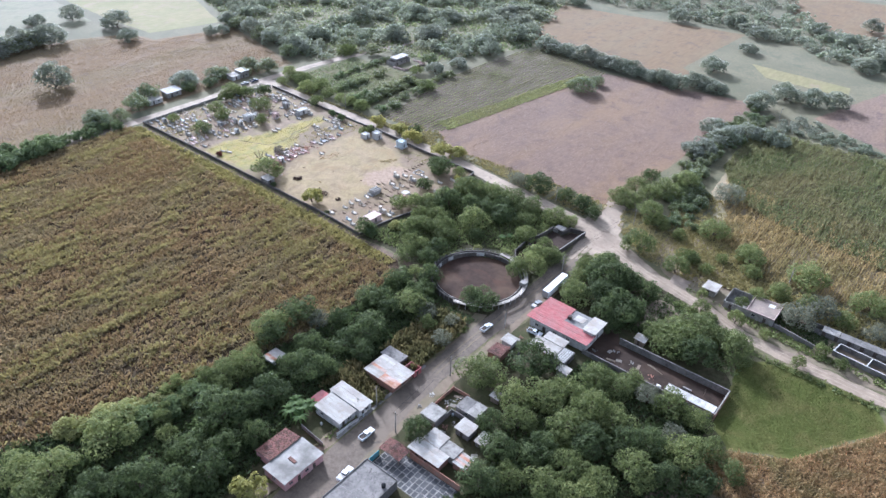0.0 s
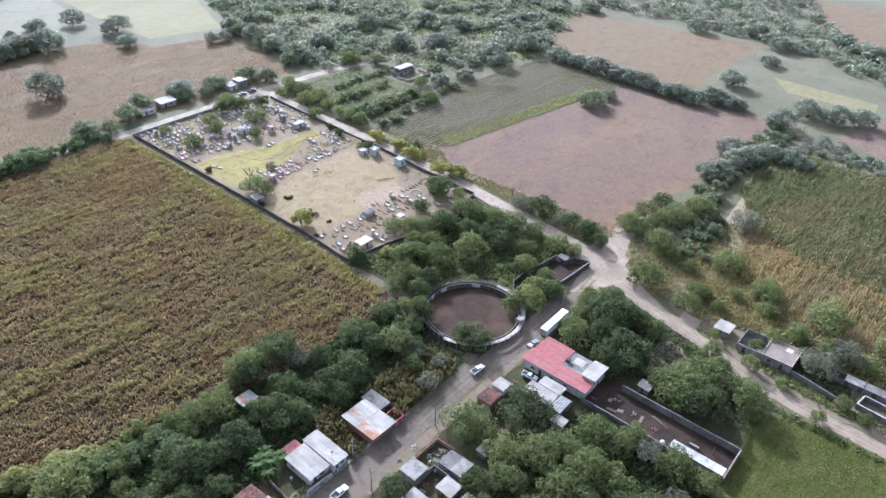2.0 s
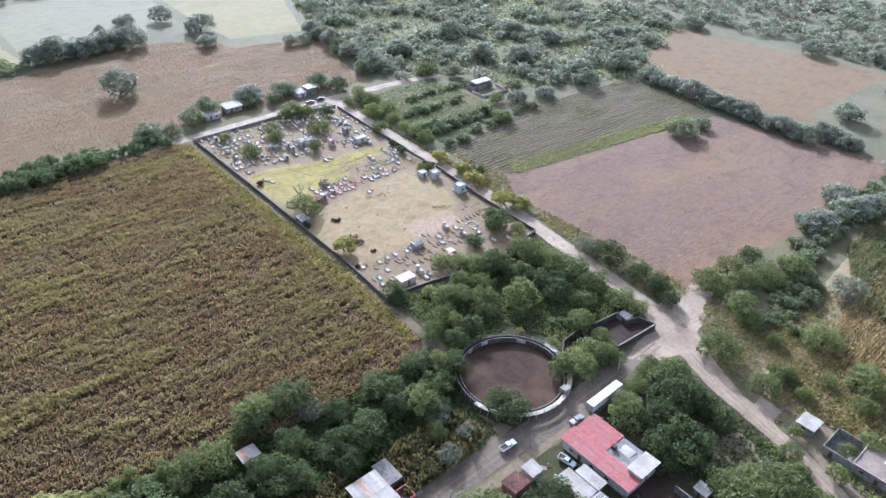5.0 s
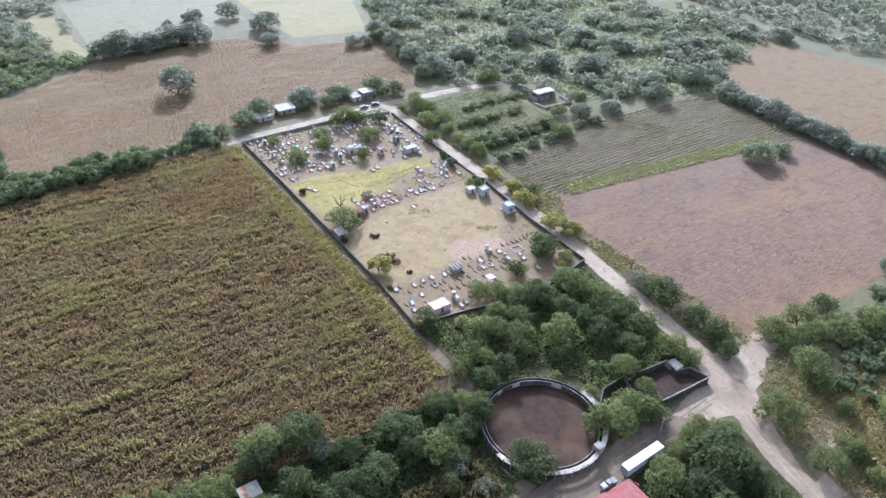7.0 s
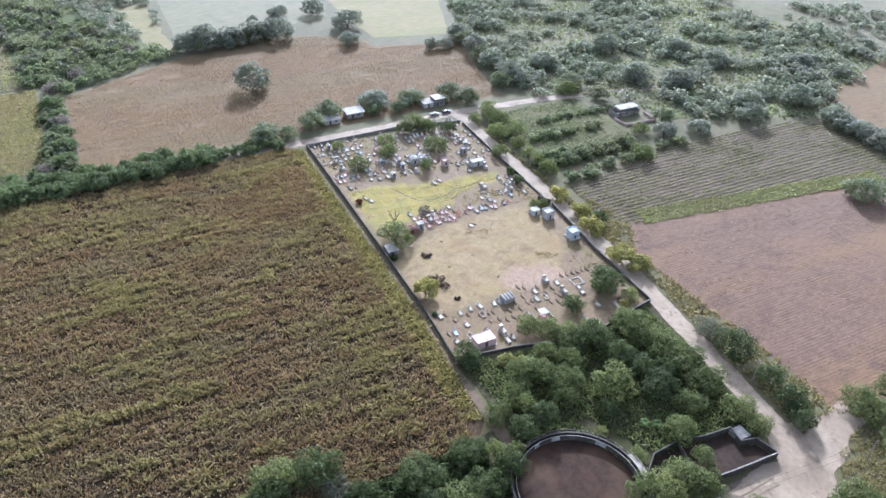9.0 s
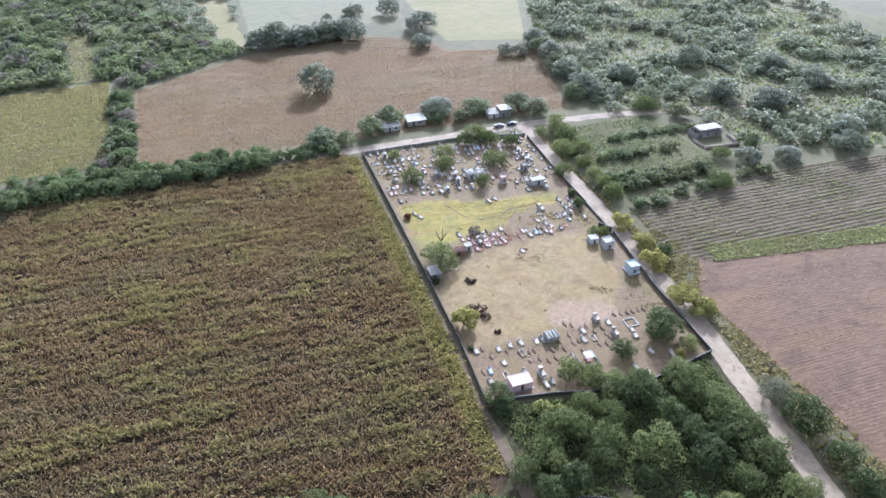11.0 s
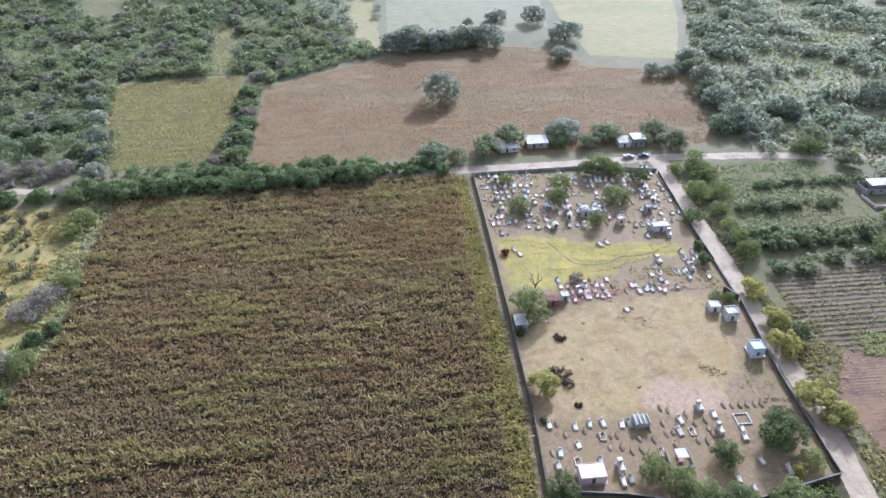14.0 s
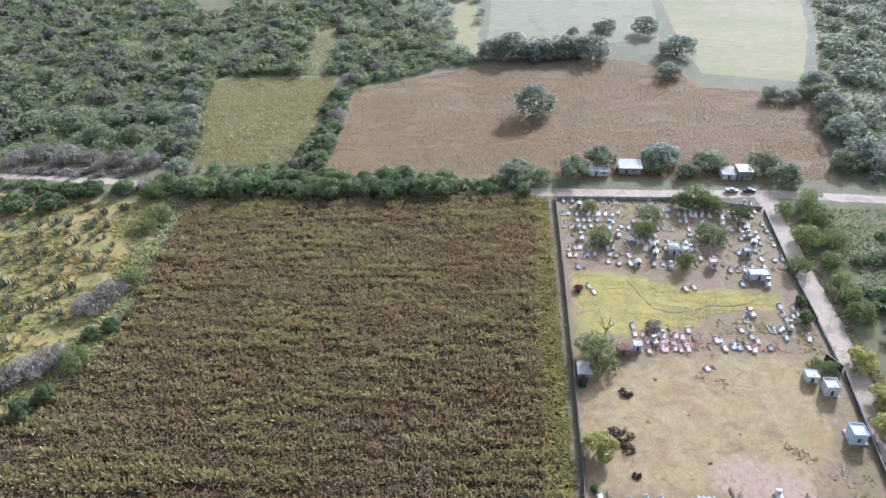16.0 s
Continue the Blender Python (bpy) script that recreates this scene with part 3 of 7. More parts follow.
patch("undergrowth_west", [(-145, 165), (-143, 117), (-146, 95), (-152, 75), (-166, 30), (-172, 12), (-209, 10), (-206, -20), (-188, -44), (-160, -58), (-124, -60), (-92, -46), (-72, -14), (-64, 26), (-70, 56), (-103, 62), (-104, 150), (-112, 156), (-138, 166)], M_UNDER_SHADE, 0.02, "overgrown ground with shade in its colour under the village trees")
patch("undergrowth_east", [(-92, 60), (-30, 60), (-10, 140), (-24, 165), (-26, 182), (-55, 214), (-80, 220), (-92, 215)], M_UNDER_SHADE, 0.025, "overgrown ground with shade in its colour beneath mesquite trees")
patch("undergrowth_grove", [(-172, 166), (-166, 205), (-171, 243), (-112, 231), (-104, 205), (-118, 194), (-137, 186), (-142, 168)], M_UNDER_SHADE, 0.022, "green ground with shade in its colour beneath a mesquite grove")
patch("ring_margin", [(-140, 160), (-128, 151), (-104, 150), (-103, 160), (-103, 197), (-112, 198), (-124, 196), (-139, 187)], M_UNDER_SHADE, 0.027, "overgrown earth with shade in its colour round the bullring")
patch("lawn", [(-27, 186), (-28, 197), (-14, 203), (9, 203), (16, 194), (4, 176), (-2, 165), (-18, 156), (-25, 163)], M_LAWN, 0.035, "bright green lush pasture grass", "grass")
patch("dry_slope", [(-30, 120), (-24, 152), (-8, 158), (6, 176), (18, 196), (60, 200), (60, 120)], M_PATH, 0.028, "brown earth under rusty dry brush")
patch("field_green", [(-353, 10), (-400, -4), (-455, -20), (-463, 56), (-356, 60)], M_GREENFIELD, 0.03, "yellow-green field of young crops", "field")
patch("field_stubble", [(-348, 72), (-442, 68), (-486, 143), (-498, 202), (-478, 248), (-454, 252), (-440, 307), (-350, 285)], M_BROWN, 0.03, "flat brown stubble field", "field")
patch("field_pale", [(-505, 138), (-640, 140), (-640, 258), (-525, 245)], M_GREENFIELD, 0.03, "pale green distant field", "field")
patch("field_bright", [(-524, 256), (-640, 262), (-620, 360), (-538, 338), (-458, 308), (-470, 258)], M_PALEFIELD, 0.03, "pale dusty distant field", "field")
ROWS_POLY = [(-249, 262), (-262, 340), (-258, 407), (-247, 428), (-192, 411), (-198, 368), (-211, 272), (-222, 259)]
patch("field_rows", ROWS_POLY, M_ROWSOIL, 0.03, "field of low green crop rows in pale soil", "field")
PLOUGH = [(-214, 266), (-198, 372), (-192, 411), (-166, 415), (-100, 428), (-104, 325), (-107, 257), (-125, 258), (-196, 255)]
patch("field_ploughed", PLOUGH, M_PLOUGH, 0.028, "pinkish ploughed field with fine furrows", "field")
CORN = [(-62, 262), (-79, 301), (-88, 389), (-23, 391), (30, 385), (30, 246), (4, 250), (-20, 250), (-34, 243)]
patch("field_maize", CORN, M_CORNSOIL, 0.03, "ochre soil of a maize field", "field")
PURPLE = [(-68, 428), (-45, 504), (40, 520), (40, 398), (-26, 405)]
patch("field_purple", PURPLE, M_PLOUGH, 0.03, "pinkish ploughed distant field", "field")
patch("field_far_brown", [(-278, 448), (-300, 540), (-155, 566), (-160, 458), (-142, 448), (-200, 432), (-254, 433)], M_BROWN, 0.03, "smooth brown distant field", "field")
patch("field_far_dry", [(-128, 500), (-64, 497), (-62, 478), (-112, 478)], M_PALEFIELD, 0.03, "dry yellow distant field", "field")
patch("field_far_back", [(-130, 620), (-20, 640), (-20, 760), (-180, 740)], M_BROWN, 0.03, "brown far field", "field")

ribbon("road_north", [(-345, -120), (-342, -60), (-338.6, 0), (-339, 60), (-338, 150), (-338, 200), (-340, 255), (-337, 300), (-331, 340), (-322, 380)], (4.4, 4.4, 4.6, 5.6, 6, 6, 6, 6, 6, 6), M_ROAD, 0.06, "pale dusty dirt road along the hedge")
ribbon("road_east", [(-339, 253), (-300, 251), (-260, 250.5), (-188, 246.5), (-162, 243), (-130, 239), (-112, 236), (-98, 231)], (9, 7, 7, 6.5, 6.5, 7, 8, 10), M_ROAD, 0.065, "pale dirt road beside the graveyard wall")
ribbon("road_south_east", [(-112, 238), (-99, 232), (-87, 227), (-74, 221), (-59, 217), (-46, 214), (-31, 208), (-16, 207), (0, 206), (14, 206), (60, 203)], (10, 12, 9.5, 7.4, 6, 5.4, 5.2, 5.5, 5.5, 6, 6), M_TRACK, 0.07, "dusty dirt track leaving the crossing")
ribbon("street", [(-90, -420), (-94, -200), (-97, -60), (-97, 30), (-97, 75), (-98, 100), (-99.5, 125), (-100, 147), (-99, 166), (-98, 185), (-98, 205), (-99, 226)], (8, 8, 9, 10, 10, 8.5, 7.5, 8, 8, 8, 8.5, 11), M_STREET, 0.055, "worn grey-brown village street")
for name, dx in (("wheel_rut_west", -1.1), ("wheel_rut_east", 0.8)):
    ribbon(name, [(-99.6 + dx, 126), (-100 + dx, 147), (-99 + dx, 166), (-97.6 + dx, 185), (-97.6 + dx, 205), (-98.4 + dx, 222)], 0.5, M_PATH, 0.066, "wheel rut worn into the dusty street", "road", 0.2)
for name, dy in (("track_rut_west", -0.9), ("track_rut_east", 0.9)):
    ribbon(name, [(-92, 228 + dy), (-74, 221 + dy), (-59, 216.8 + dy), (-46, 213.8 + dy), (-31, 208 + dy), (-16, 207 + dy), (14, 206 + dy)], 0.6, M_ROAD, 0.08, "pale wheel rut of the dirt track", "road", 0.2)
ribbon("track_field", [(-99, 232), (-101, 245), (-107, 256), (-109, 262)], 5, M_ROAD, 0.05, "short dirt track to the ploughed field")
ribbon("wall_path", [(-331, 167.2), (-250, 167), (-197, 166.9), (-180, 165.4), (-155, 165.2), (-131, 165.3)], (1.3, 1.3, 1.5, 1.8, 2.6, 3.6), M_LANE, 0.05, "bare brown path beside the graveyard wall", "path")
ribbon("path_clearing", [(-60, 216), (-62, 232), (-72, 246), (-64, 256)], 7, M_PINKDUST, 0.045, "bare pinkish clearing beside the track", "path")

# graveyard ground
YELLOW = [(-284, 172), (-284, 186), (-280, 199), (-276, 208), (-276, 228), (-274, 238), (-268, 239), (-267, 228), (-264, 212), (-257, 207), (-253, 188), (-252, 172)]
ribbon("worn_grass_line", [(-281, 189.5), (-276, 192), (-270, 194.6), (-266, 197), (-264, 202), (-265, 210), (-268, 215), (-267.7, 222), (-271, 230)], 0.5, M_LANE, 0.075, "narrow dark brown line through the grass", "path", 0.6)


SAND = [(-196, 170), (-226, 170), (-239, 186), (-245, 198), (-245, 236), (-228, 238), (-216, 234), (-208, 230), (-198, 222), (-196, 196)]


def signed(X, Y, poly):
    """Distance to the polygon's edge, positive inside."""
    best = np.full(X.shape, 1e9)
    for (x0, y0), (x1, y1) in zip(poly, poly[1:] + poly[:1]):
        dx, dy = x1 - x0, y1 - y0
        u = np.clip(((X - x0) * dx + (Y - y0) * dy) / (dx * dx + dy * dy), 0, 1)
        best = np.minimum(best, np.hypot(X - x0 - u * dx, Y - y0 - u * dy))
    return np.where(inside(X, Y, poly), best, -best)


def graveyard_floor(poly, zones):
    """One sheet of ground whose kinds of soil and grass run into one another."""
    xs, ys = np.arange(-334, -164, 1.0), np.arange(167, 250, 1.0)
    X, Y = np.meshgrid(xs, ys, indexing="ij")
    Z = np.array([[0.045 + 0.03 * noise.noise((x * 0.25, y * 0.25, 4)) for y in ys] for x in xs])
    V = np.c_[X.ravel(), Y.ravel(), Z.ravel()]
    n = len(ys)
    F = [(a * n + b, (a + 1) * n + b, (a + 1) * n + b + 1, a * n + b + 1) for a in range(len(xs) - 1) for b in range(n - 1) if inside([xs[a] + 0.5], [ys[b] + 0.5], poly)[0]]
    me = bpy.data.meshes.new("graveyard_ground")
    me.from_pydata(V.tolist(), [], F)
    kind = me.color_attributes.new("soil_kind", "FLOAT_COLOR", "POINT")
    w = [np.clip(0.5 + signed(V[:, 0], V[:, 1], z) / 9.0, 0, 1) for z in zones]
    kind.data.foreach_set("color", np.stack(w + [np.ones(len(V))], 1).astype(np.float32).ravel())
    tagged(link("graveyard_ground", me, M_YARD), "trodden graveyard ground of sand, soil and yellow grass", "ground", kind="structure")


DUST = [(-198, 199), (-204, 201), (-208, 206), (-207, 216), (-202, 222), (-196, 224), (-194, 216), (-196, 206)]
graveyard_floor([(-333, 169.5), (-197, 168.6), (-173, 167.2), (-171, 186), (-167.6, 198), (-166.6, 218), (-171, 241.2), (-205, 243), (-240, 245.5), (-326, 249)], (YELLOW, SAND, DUST))


def crop(name, poly, spacing, rows, height, width, material, label, seed, per=2, lean=0.35, thin=None, z=0.03, category="crop", pockets=False):
    rng = np.random.default_rng(seed)
    X, Y = scatter(poly, spacing, rng, rows)
    h = np.array([1 + 0.35 * noise.noise((x * 0.08, y * 0.03, seed)) + 0.5 * noise.noise((x * 0.5, y * 0.06, seed + 5)) + 0.4 * noise.noise((x * 0.95, y * 0.35, seed + 8)) for x, y in zip(X, Y)])
    if pockets:
        # holes in the canopy, most of them where the stand is weedy
        hole = np.array([1.1 * noise.noise((x * 0.75, y * 0.16, seed + 20)) + 0.5 * noise.noise((x * 1.5, y * 0.5, seed + 21)) + 0.55 * noise.noise((x * 0.03, y * 0.02, seed + 22)) for x, y in zip(X, Y)])
        keep = hole < 0.27
        X, Y, h = X[keep], Y[keep], h[keep]
    if thin is not None:
        keep = h > thin + rng.normal(0, 0.1, len(h))
        X, Y, h = X[keep], Y[keep], h[keep]
    V, F = blades(np.c_[X, Y, h], height, width, rng, lean, per)
    V[:, 2] += z
    return tagged(cloud(name, V, F, material), label, category, kind="stuff")


STAND = BIG[:-2] + [(-150, 157.5), (-200, 159.0), (-333, 161.5)]      # the sorghum stops short of the weedy verge
crop("sorghum", wavy(STAND, 5, 1.0), 0.36, 0.75, 1.15, 0.27, M_CROP, "dry brown and green sorghum plants in rows", 3, per=2, thin=0.6, lean=0.6, pockets=True)
crop("weeds", wavy(STAND, 5, 1.0), 0.42, 1.0, 1.15, 0.27, M_WEED, "yellow-green weeds among the dry sorghum", 8, per=2, thin=1.2, lean=0.5)
crop("weed_clumps", wavy(STAND, 5, 1.0), 0.95, 0.85, 1.15, 0.3, M_WEED, "leafy yellow-green weed clumps in the sorghum rows", 8, per=8, thin=1.25, lean=0.5)
M_WALLWEED = mat("wall_weed_blades", (0.277, 0.239, 0.0792), (0.361, 0.311, 0.114), (0.218, 0.197, 0.0704), scale=0.3, big=0.08, island=0.2, leafy=0.45, bump=0)
crop("wall_weeds", [(-332, 161), (-331, 166.2), (-197, 166.0), (-180, 164.6), (-150, 163), (-150, 157), (-200, 158.5)], 0.42, 0.85, 0.75, 0.34, M_WALLWEED, "tall yellow-green weeds along a wall", 21, per=3, lean=1.0, thin=0.7)
crop("row_crop", ROWS_POLY, 0.36, 2.3, 0.45, 0.5, M_ROWLEAF, "low green crop plants in long rows", 11, per=2, lean=0.6)
crop("row_crop_edge", [(-211, 272), (-198, 368), (-193, 396), (-203, 399), (-208, 368), (-221, 276)], 0.55, 0.8, 0.4, 0.7, M_STRIP, "bright green strip of low crop plants", 12, lean=1.0)
crop("maize", [(-68, 300), (-84, 330), (-88, 389), (-23, 391), (30, 385), (30, 275), (-15, 285), (-45, 290)], 0.42, 1.0, 1.7, 0.34, M_CORN, "green and yellow maize plants in rows", 13, lean=0.2)
crop("dry_maize", [(-60, 263), (-72, 300), (-45, 291), (-15, 286), (30, 276), (30, 247), (4, 250), (-20, 250), (-34, 244)], 0.4, 1.0, 1.5, 0.3, M_DRYCORN, "dry straw-coloured maize plants in rows", 14, lean=0.2, thin=0.75)
crop("yellowing_maize", [(-70, 300), (-79, 318), (-45, 312), (-15, 306), (30, 296), (30, 275), (-15, 285), (-45, 290)], 0.6, 1.0, 1.5, 0.3, M_DRYCORN, "straw-coloured maize plants among green ones", 73, lean=0.2, thin=1.0)
crop("green_crop", [(-354, 12), (-400, -2), (-453, -18), (-461, 55), (-357, 59)], 0.5, 0.9, 0.6, 0.36, M_YGREEN, "low yellow-green young crop", 15, lean=0.7)
crop("far_stubble", [(-350, 73), (-441, 70), (-484, 143), (-496, 202), (-477, 246), (-453, 250), (-439, 304), (-352, 283)], 0.75, 1.2, 0.26, 0.34, M_BROWNSTUBBLE, "dry brown crop of a far field", 55, per=2, lean=1.0, thin=0.7)
crop("village_maize", [(-119, 124), (-120, 150), (-107, 152), (-104, 140), (-104, 122)], 0.5, 0.9, 2.0, 0.4, M_RIPE, "tall ripening maize plot behind the houses", 16, per=3)
crop("village_dry_maize", [(-122, 98), (-122, 114), (-104, 108), (-103, 104), (-116, 103)], 0.5, 0.9, 1.9, 0.4, M_RIPE, "dry brown maize plot between two houses", 17, per=3)
crop("pasture_edge", [(-24, 152), (-18, 155), (-2, 164), (4.5, 175), (17, 194), (20, 197), (10, 178), (2, 165), (-12, 152)], 0.5, None, 0.5, 0.4, M_WEED, "olive weeds between pasture and brush", 65, per=2, lean=0.8, category="grass")
crop("pasture_tufts", [(-26, 187), (-27, 196), (-14, 202), (8, 202), (15, 194), (3, 176), (-3, 166), (-18, 157), (-24, 164)], 0.42, None, 0.16, 0.2, M_GRASS, "lush green pasture grass", 19, per=2, lean=1.0, category="grass")
crop("dry_brush", [(-24, 138), (-22, 152), (-16, 156), (-3, 164), (5, 175.5), (17, 195), (30, 198), (30, 140)], 0.42, None, 0.9, 0.24, M_DRYBRUSH, "rusty brown dry brush", 20, per=3, lean=0.45, category="brush")
crop("roadside_brush", [(-58, 222), (-84, 262), (-90, 300), (-72, 296), (-50, 258), (-24, 240), (-24, 232), (-44, 233)], 0.5, None, 0.7, 0.26, M_WEED, "yellow dry weeds beside the maize", 22, per=2, lean=0.5, thin=0.85, category="brush")
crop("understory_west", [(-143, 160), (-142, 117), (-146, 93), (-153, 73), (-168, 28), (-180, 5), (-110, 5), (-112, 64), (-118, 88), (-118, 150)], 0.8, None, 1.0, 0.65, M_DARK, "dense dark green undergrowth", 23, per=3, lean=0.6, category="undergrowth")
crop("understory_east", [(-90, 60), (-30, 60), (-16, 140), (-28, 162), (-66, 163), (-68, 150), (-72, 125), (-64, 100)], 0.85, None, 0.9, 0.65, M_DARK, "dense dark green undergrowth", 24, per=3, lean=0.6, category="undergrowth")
crop("understory_grove", [(-171, 168), (-165, 205), (-169, 238), (-116, 233), (-118, 200), (-137, 190), (-142, 172)], 0.7, None, 0.8, 0.45, M_LEAF, "green undergrowth beneath the grove", 25, per=2, lean=0.6, thin=0.55, category="undergrowth")
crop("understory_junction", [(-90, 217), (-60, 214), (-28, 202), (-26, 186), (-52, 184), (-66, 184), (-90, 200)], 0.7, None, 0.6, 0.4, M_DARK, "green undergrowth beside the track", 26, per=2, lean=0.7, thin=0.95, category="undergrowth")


def furrows(name, poly, pitch, material, label, seed):
    """Long low ridges along y."""
    rng = np.random.default_rng(seed)
    V, F = [], []
    for x in np.arange(min(p[0] for p in poly), max(p[0] for p in poly), pitch):
        ys = np.arange(min(p[1] for p in poly), max(p[1] for p in poly), 6.0)
        ok = inside(np.full(ys.shape, x), ys, poly)
        for y0, a, b in zip(ys, ok, ok[1:]):
            if a and b:
                k = len(V)
                h0, h1 = 0.035 + 0.05 * noise.noise((x * 0.4, y0 * 0.07, 3)), 0.035 + 0.05 * noise.noise((x * 0.4, (y0 + 6) * 0.07, 3))
                for y, h in ((y0, h0), (y0 + 6, h1)):
                    sx = x + 0.5 * noise.noise((x * 0.02, y * 0.02, 7))
                    V += [(sx - pitch * 0.42, y, 0.02), (sx, y, 0.03 + max(h, 0.005)), (sx + pitch * 0.42, y, 0.02)]
                F += [(k, k + 1, k + 4, k + 3), (k + 1, k + 2, k + 5, k + 4)]
    return tagged(cloud(name, np.array(V), np.array(F), material), label, "soil", kind="stuff")


furrows("furrow_ridges", PLOUGH, 1.15, M_PLOUGH, "low pinkish ploughed ridges", 2)
furrows("far_furrow_ridges", PURPLE, 2.2, M_PLOUGH, "low pinkish ploughed ridges", 4)
furrows("row_ridges", ROWS_POLY, 1.3, M_ROWSOIL, "low pale soil ridges", 6)


crop("plough_stubble", PLOUGH, 0.8, 1.15, 0.12, 0.3, M_STUBBLE, "pale stubble on the ploughed ridges", 47, lean=2.5, thin=0.95)
crop("verge_grass", [(-334, 257), (-300, 256), (-252, 256), (-222, 258), (-196, 254), (-188, 250), (-262, 254), (-320, 255)], 0.8, None, 0.5, 0.8, M_WEED, "dry yellowish roadside grass", 27, lean=0.9, category="grass")
crop("verge_weeds", [(-252, 262), (-214, 267), (-196, 256), (-125, 259), (-107, 258), (-112, 242), (-160, 247), (-222, 258)], 0.75, None, 0.5, 0.5, M_WEED, "weeds along the edge of the ploughed field", 28, lean=0.9, thin=0.95, category="grass")
crop("street_weeds", [(-104.5, 60), (-104.5, 150), (-106.5, 150), (-106.5, 60)], 0.6, None, 0.5, 0.7, M_LEAF, "green weeds along the street edge", 29, lean=0.9, thin=0.9, category="grass")
crop("yellow_grass_tufts", [(-283, 173), (-283, 186), (-279, 199), (-275, 209), (-275, 236), (-268, 238), (-266, 226), (-262, 212), (-256, 206), (-254, 188), (-253, 173)], 0.5, None, 0.1, 0.22, M_YTUFT, "tufts of yellow grass", 78, lean=1.6, thin=0.95, category="grass")
crop("plot_tufts", [(-329, 268), (-330, 320), (-268, 320), (-265, 266), (-285, 268), (-305, 272)], 1.1, None, 0.45, 0.55, M_SCRUB, "rough olive grass of a fenced plot", 79, lean=1.0, thin=0.9, category="grass")
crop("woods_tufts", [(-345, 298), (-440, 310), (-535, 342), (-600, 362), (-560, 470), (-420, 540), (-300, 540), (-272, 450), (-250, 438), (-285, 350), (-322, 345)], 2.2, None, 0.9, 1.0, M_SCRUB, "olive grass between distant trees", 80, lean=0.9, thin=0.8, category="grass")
crop("sand_weeds", [(-217, 211), (-213, 222), (-209, 229), (-206, 226), (-210, 216), (-213, 209)], 0.55, None, 0.22, 0.35, M_DRYBRUSH, "low brown weeds on the sand", 83, per=2, lean=1.4, thin=1.12, category="grass")
crop("sand_weeds_north", [(-236, 203), (-235, 214), (-230, 214), (-231, 203)], 0.55, None, 0.22, 0.35, M_DRYBRUSH, "low brown weeds on the sand", 84, per=2, lean=1.4, thin=1.12, category="grass")
crop("trodden_weeds", [(-206, 231), (-214, 236), (-212, 241), (-194, 241), (-190, 236), (-196, 233)], 0.6, None, 0.2, 0.4, M_WEED, "thin dry weeds on brown earth", 85, per=2, lean=1.4, thin=1.1, category="grass")
crop("graveyard_grass", [(-331, 171), (-286, 171), (-286, 246), (-326, 247)], 0.8, None, 0.2, 0.5, M_YTUFT, "dry grass between the graves", 30, lean=1.4, thin=1.2, category="grass")
crop("graveyard_grass_south", [(-262, 206), (-250, 206), (-246, 244), (-262, 244)], 0.8, None, 0.2, 0.5, M_YTUFT, "dry grass between the graves", 43, lean=1.4, thin=1.15, category="grass")
crop("pasture_grass", [(-322, 8), (-328, -70), (-235, -70), (-210, 4), (-245, 18), (-280, 16)], 0.9, None, 0.4, 0.8, M_YTUFT, "ochre grass among cactus", 44, lean=1.4, thin=1.05, category="grass")
crop("junction_weeds", [(-97, 243), (-102, 258), (-92, 262), (-70, 262), (-66, 246), (-58, 226), (-80, 229), (-89, 236)], 0.5, None, 0.5, 0.24, M_WEED, "yellow-green weeds at the crossing", 53, lean=0.9, thin=0.9, category="grass")
patch("junction_dirt", [(-102.5, 208), (-104, 230), (-111, 239), (-109, 252), (-107, 262), (-102, 262), (-98.5, 250), (-92, 239), (-87, 231), (-91, 222), (-95, 211)], M_ROAD, 0.058, "pale trodden dirt of the crossing", "road", edge=2.5)
crop("ring_weeds_south", [(-138, 162), (-130, 154), (-106, 151), (-104.5, 155), (-122, 156), (-133, 163)], 0.6, None, 0.7, 0.4, M_DARK, "dark green weeds below the bullring", 86, lean=0.8, category="grass")
crop("ring_weeds", [(-142, 168), (-137, 186), (-118, 194), (-113, 193), (-136, 184), (-139, 168)], 0.6, None, 0.6, 0.8, M_LEAF, "green weeds round the bullring", 46, lean=0.9, category="grass")
patch("street_verge_west", [(-103.2, 60), (-103, 150), (-104, 160), (-108, 158), (-106.5, 120), (-107, 60)], M_PATH, 0.03, "bare brown verge of the street", "path")
patch("street_verge_east", [(-94.5, 60), (-95.5, 125), (-95, 196), (-92, 196), (-92.5, 165), (-91.6, 60)], M_PATH, 0.031, "bare brown verge of the street", "path")
patch("tree_clearing", [(-62, 188), (-65, 198), (-63, 208), (-57, 208), (-52, 202), (-54, 190)], M_PATH, 0.04, "bare brown clearing beneath trees", "path", edge=2)

patch("se_dirt", [(-76, 232), (-78, 250), (-62, 256), (-46, 240), (-44, 230), (-24, 232), (10, 234), (40, 232), (40, 209), (14, 209), (-16, 210), (-31, 212), (-46, 217), (-60, 221)], M_PATH, 0.018, "bare brown earth beside the track", "ground", edge=2.5)
crop("track_weeds_east", [(-60, 220), (-52, 221), (-30, 214.5), (-10, 212), (20, 212), (20, 216), (-12, 216.5), (-26, 219), (-44, 219), (-54, 222)], 0.6, None, 0.6, 0.5, M_LEAF, "green weeds along the track", 61, lean=0.9, thin=0.85, category="grass")
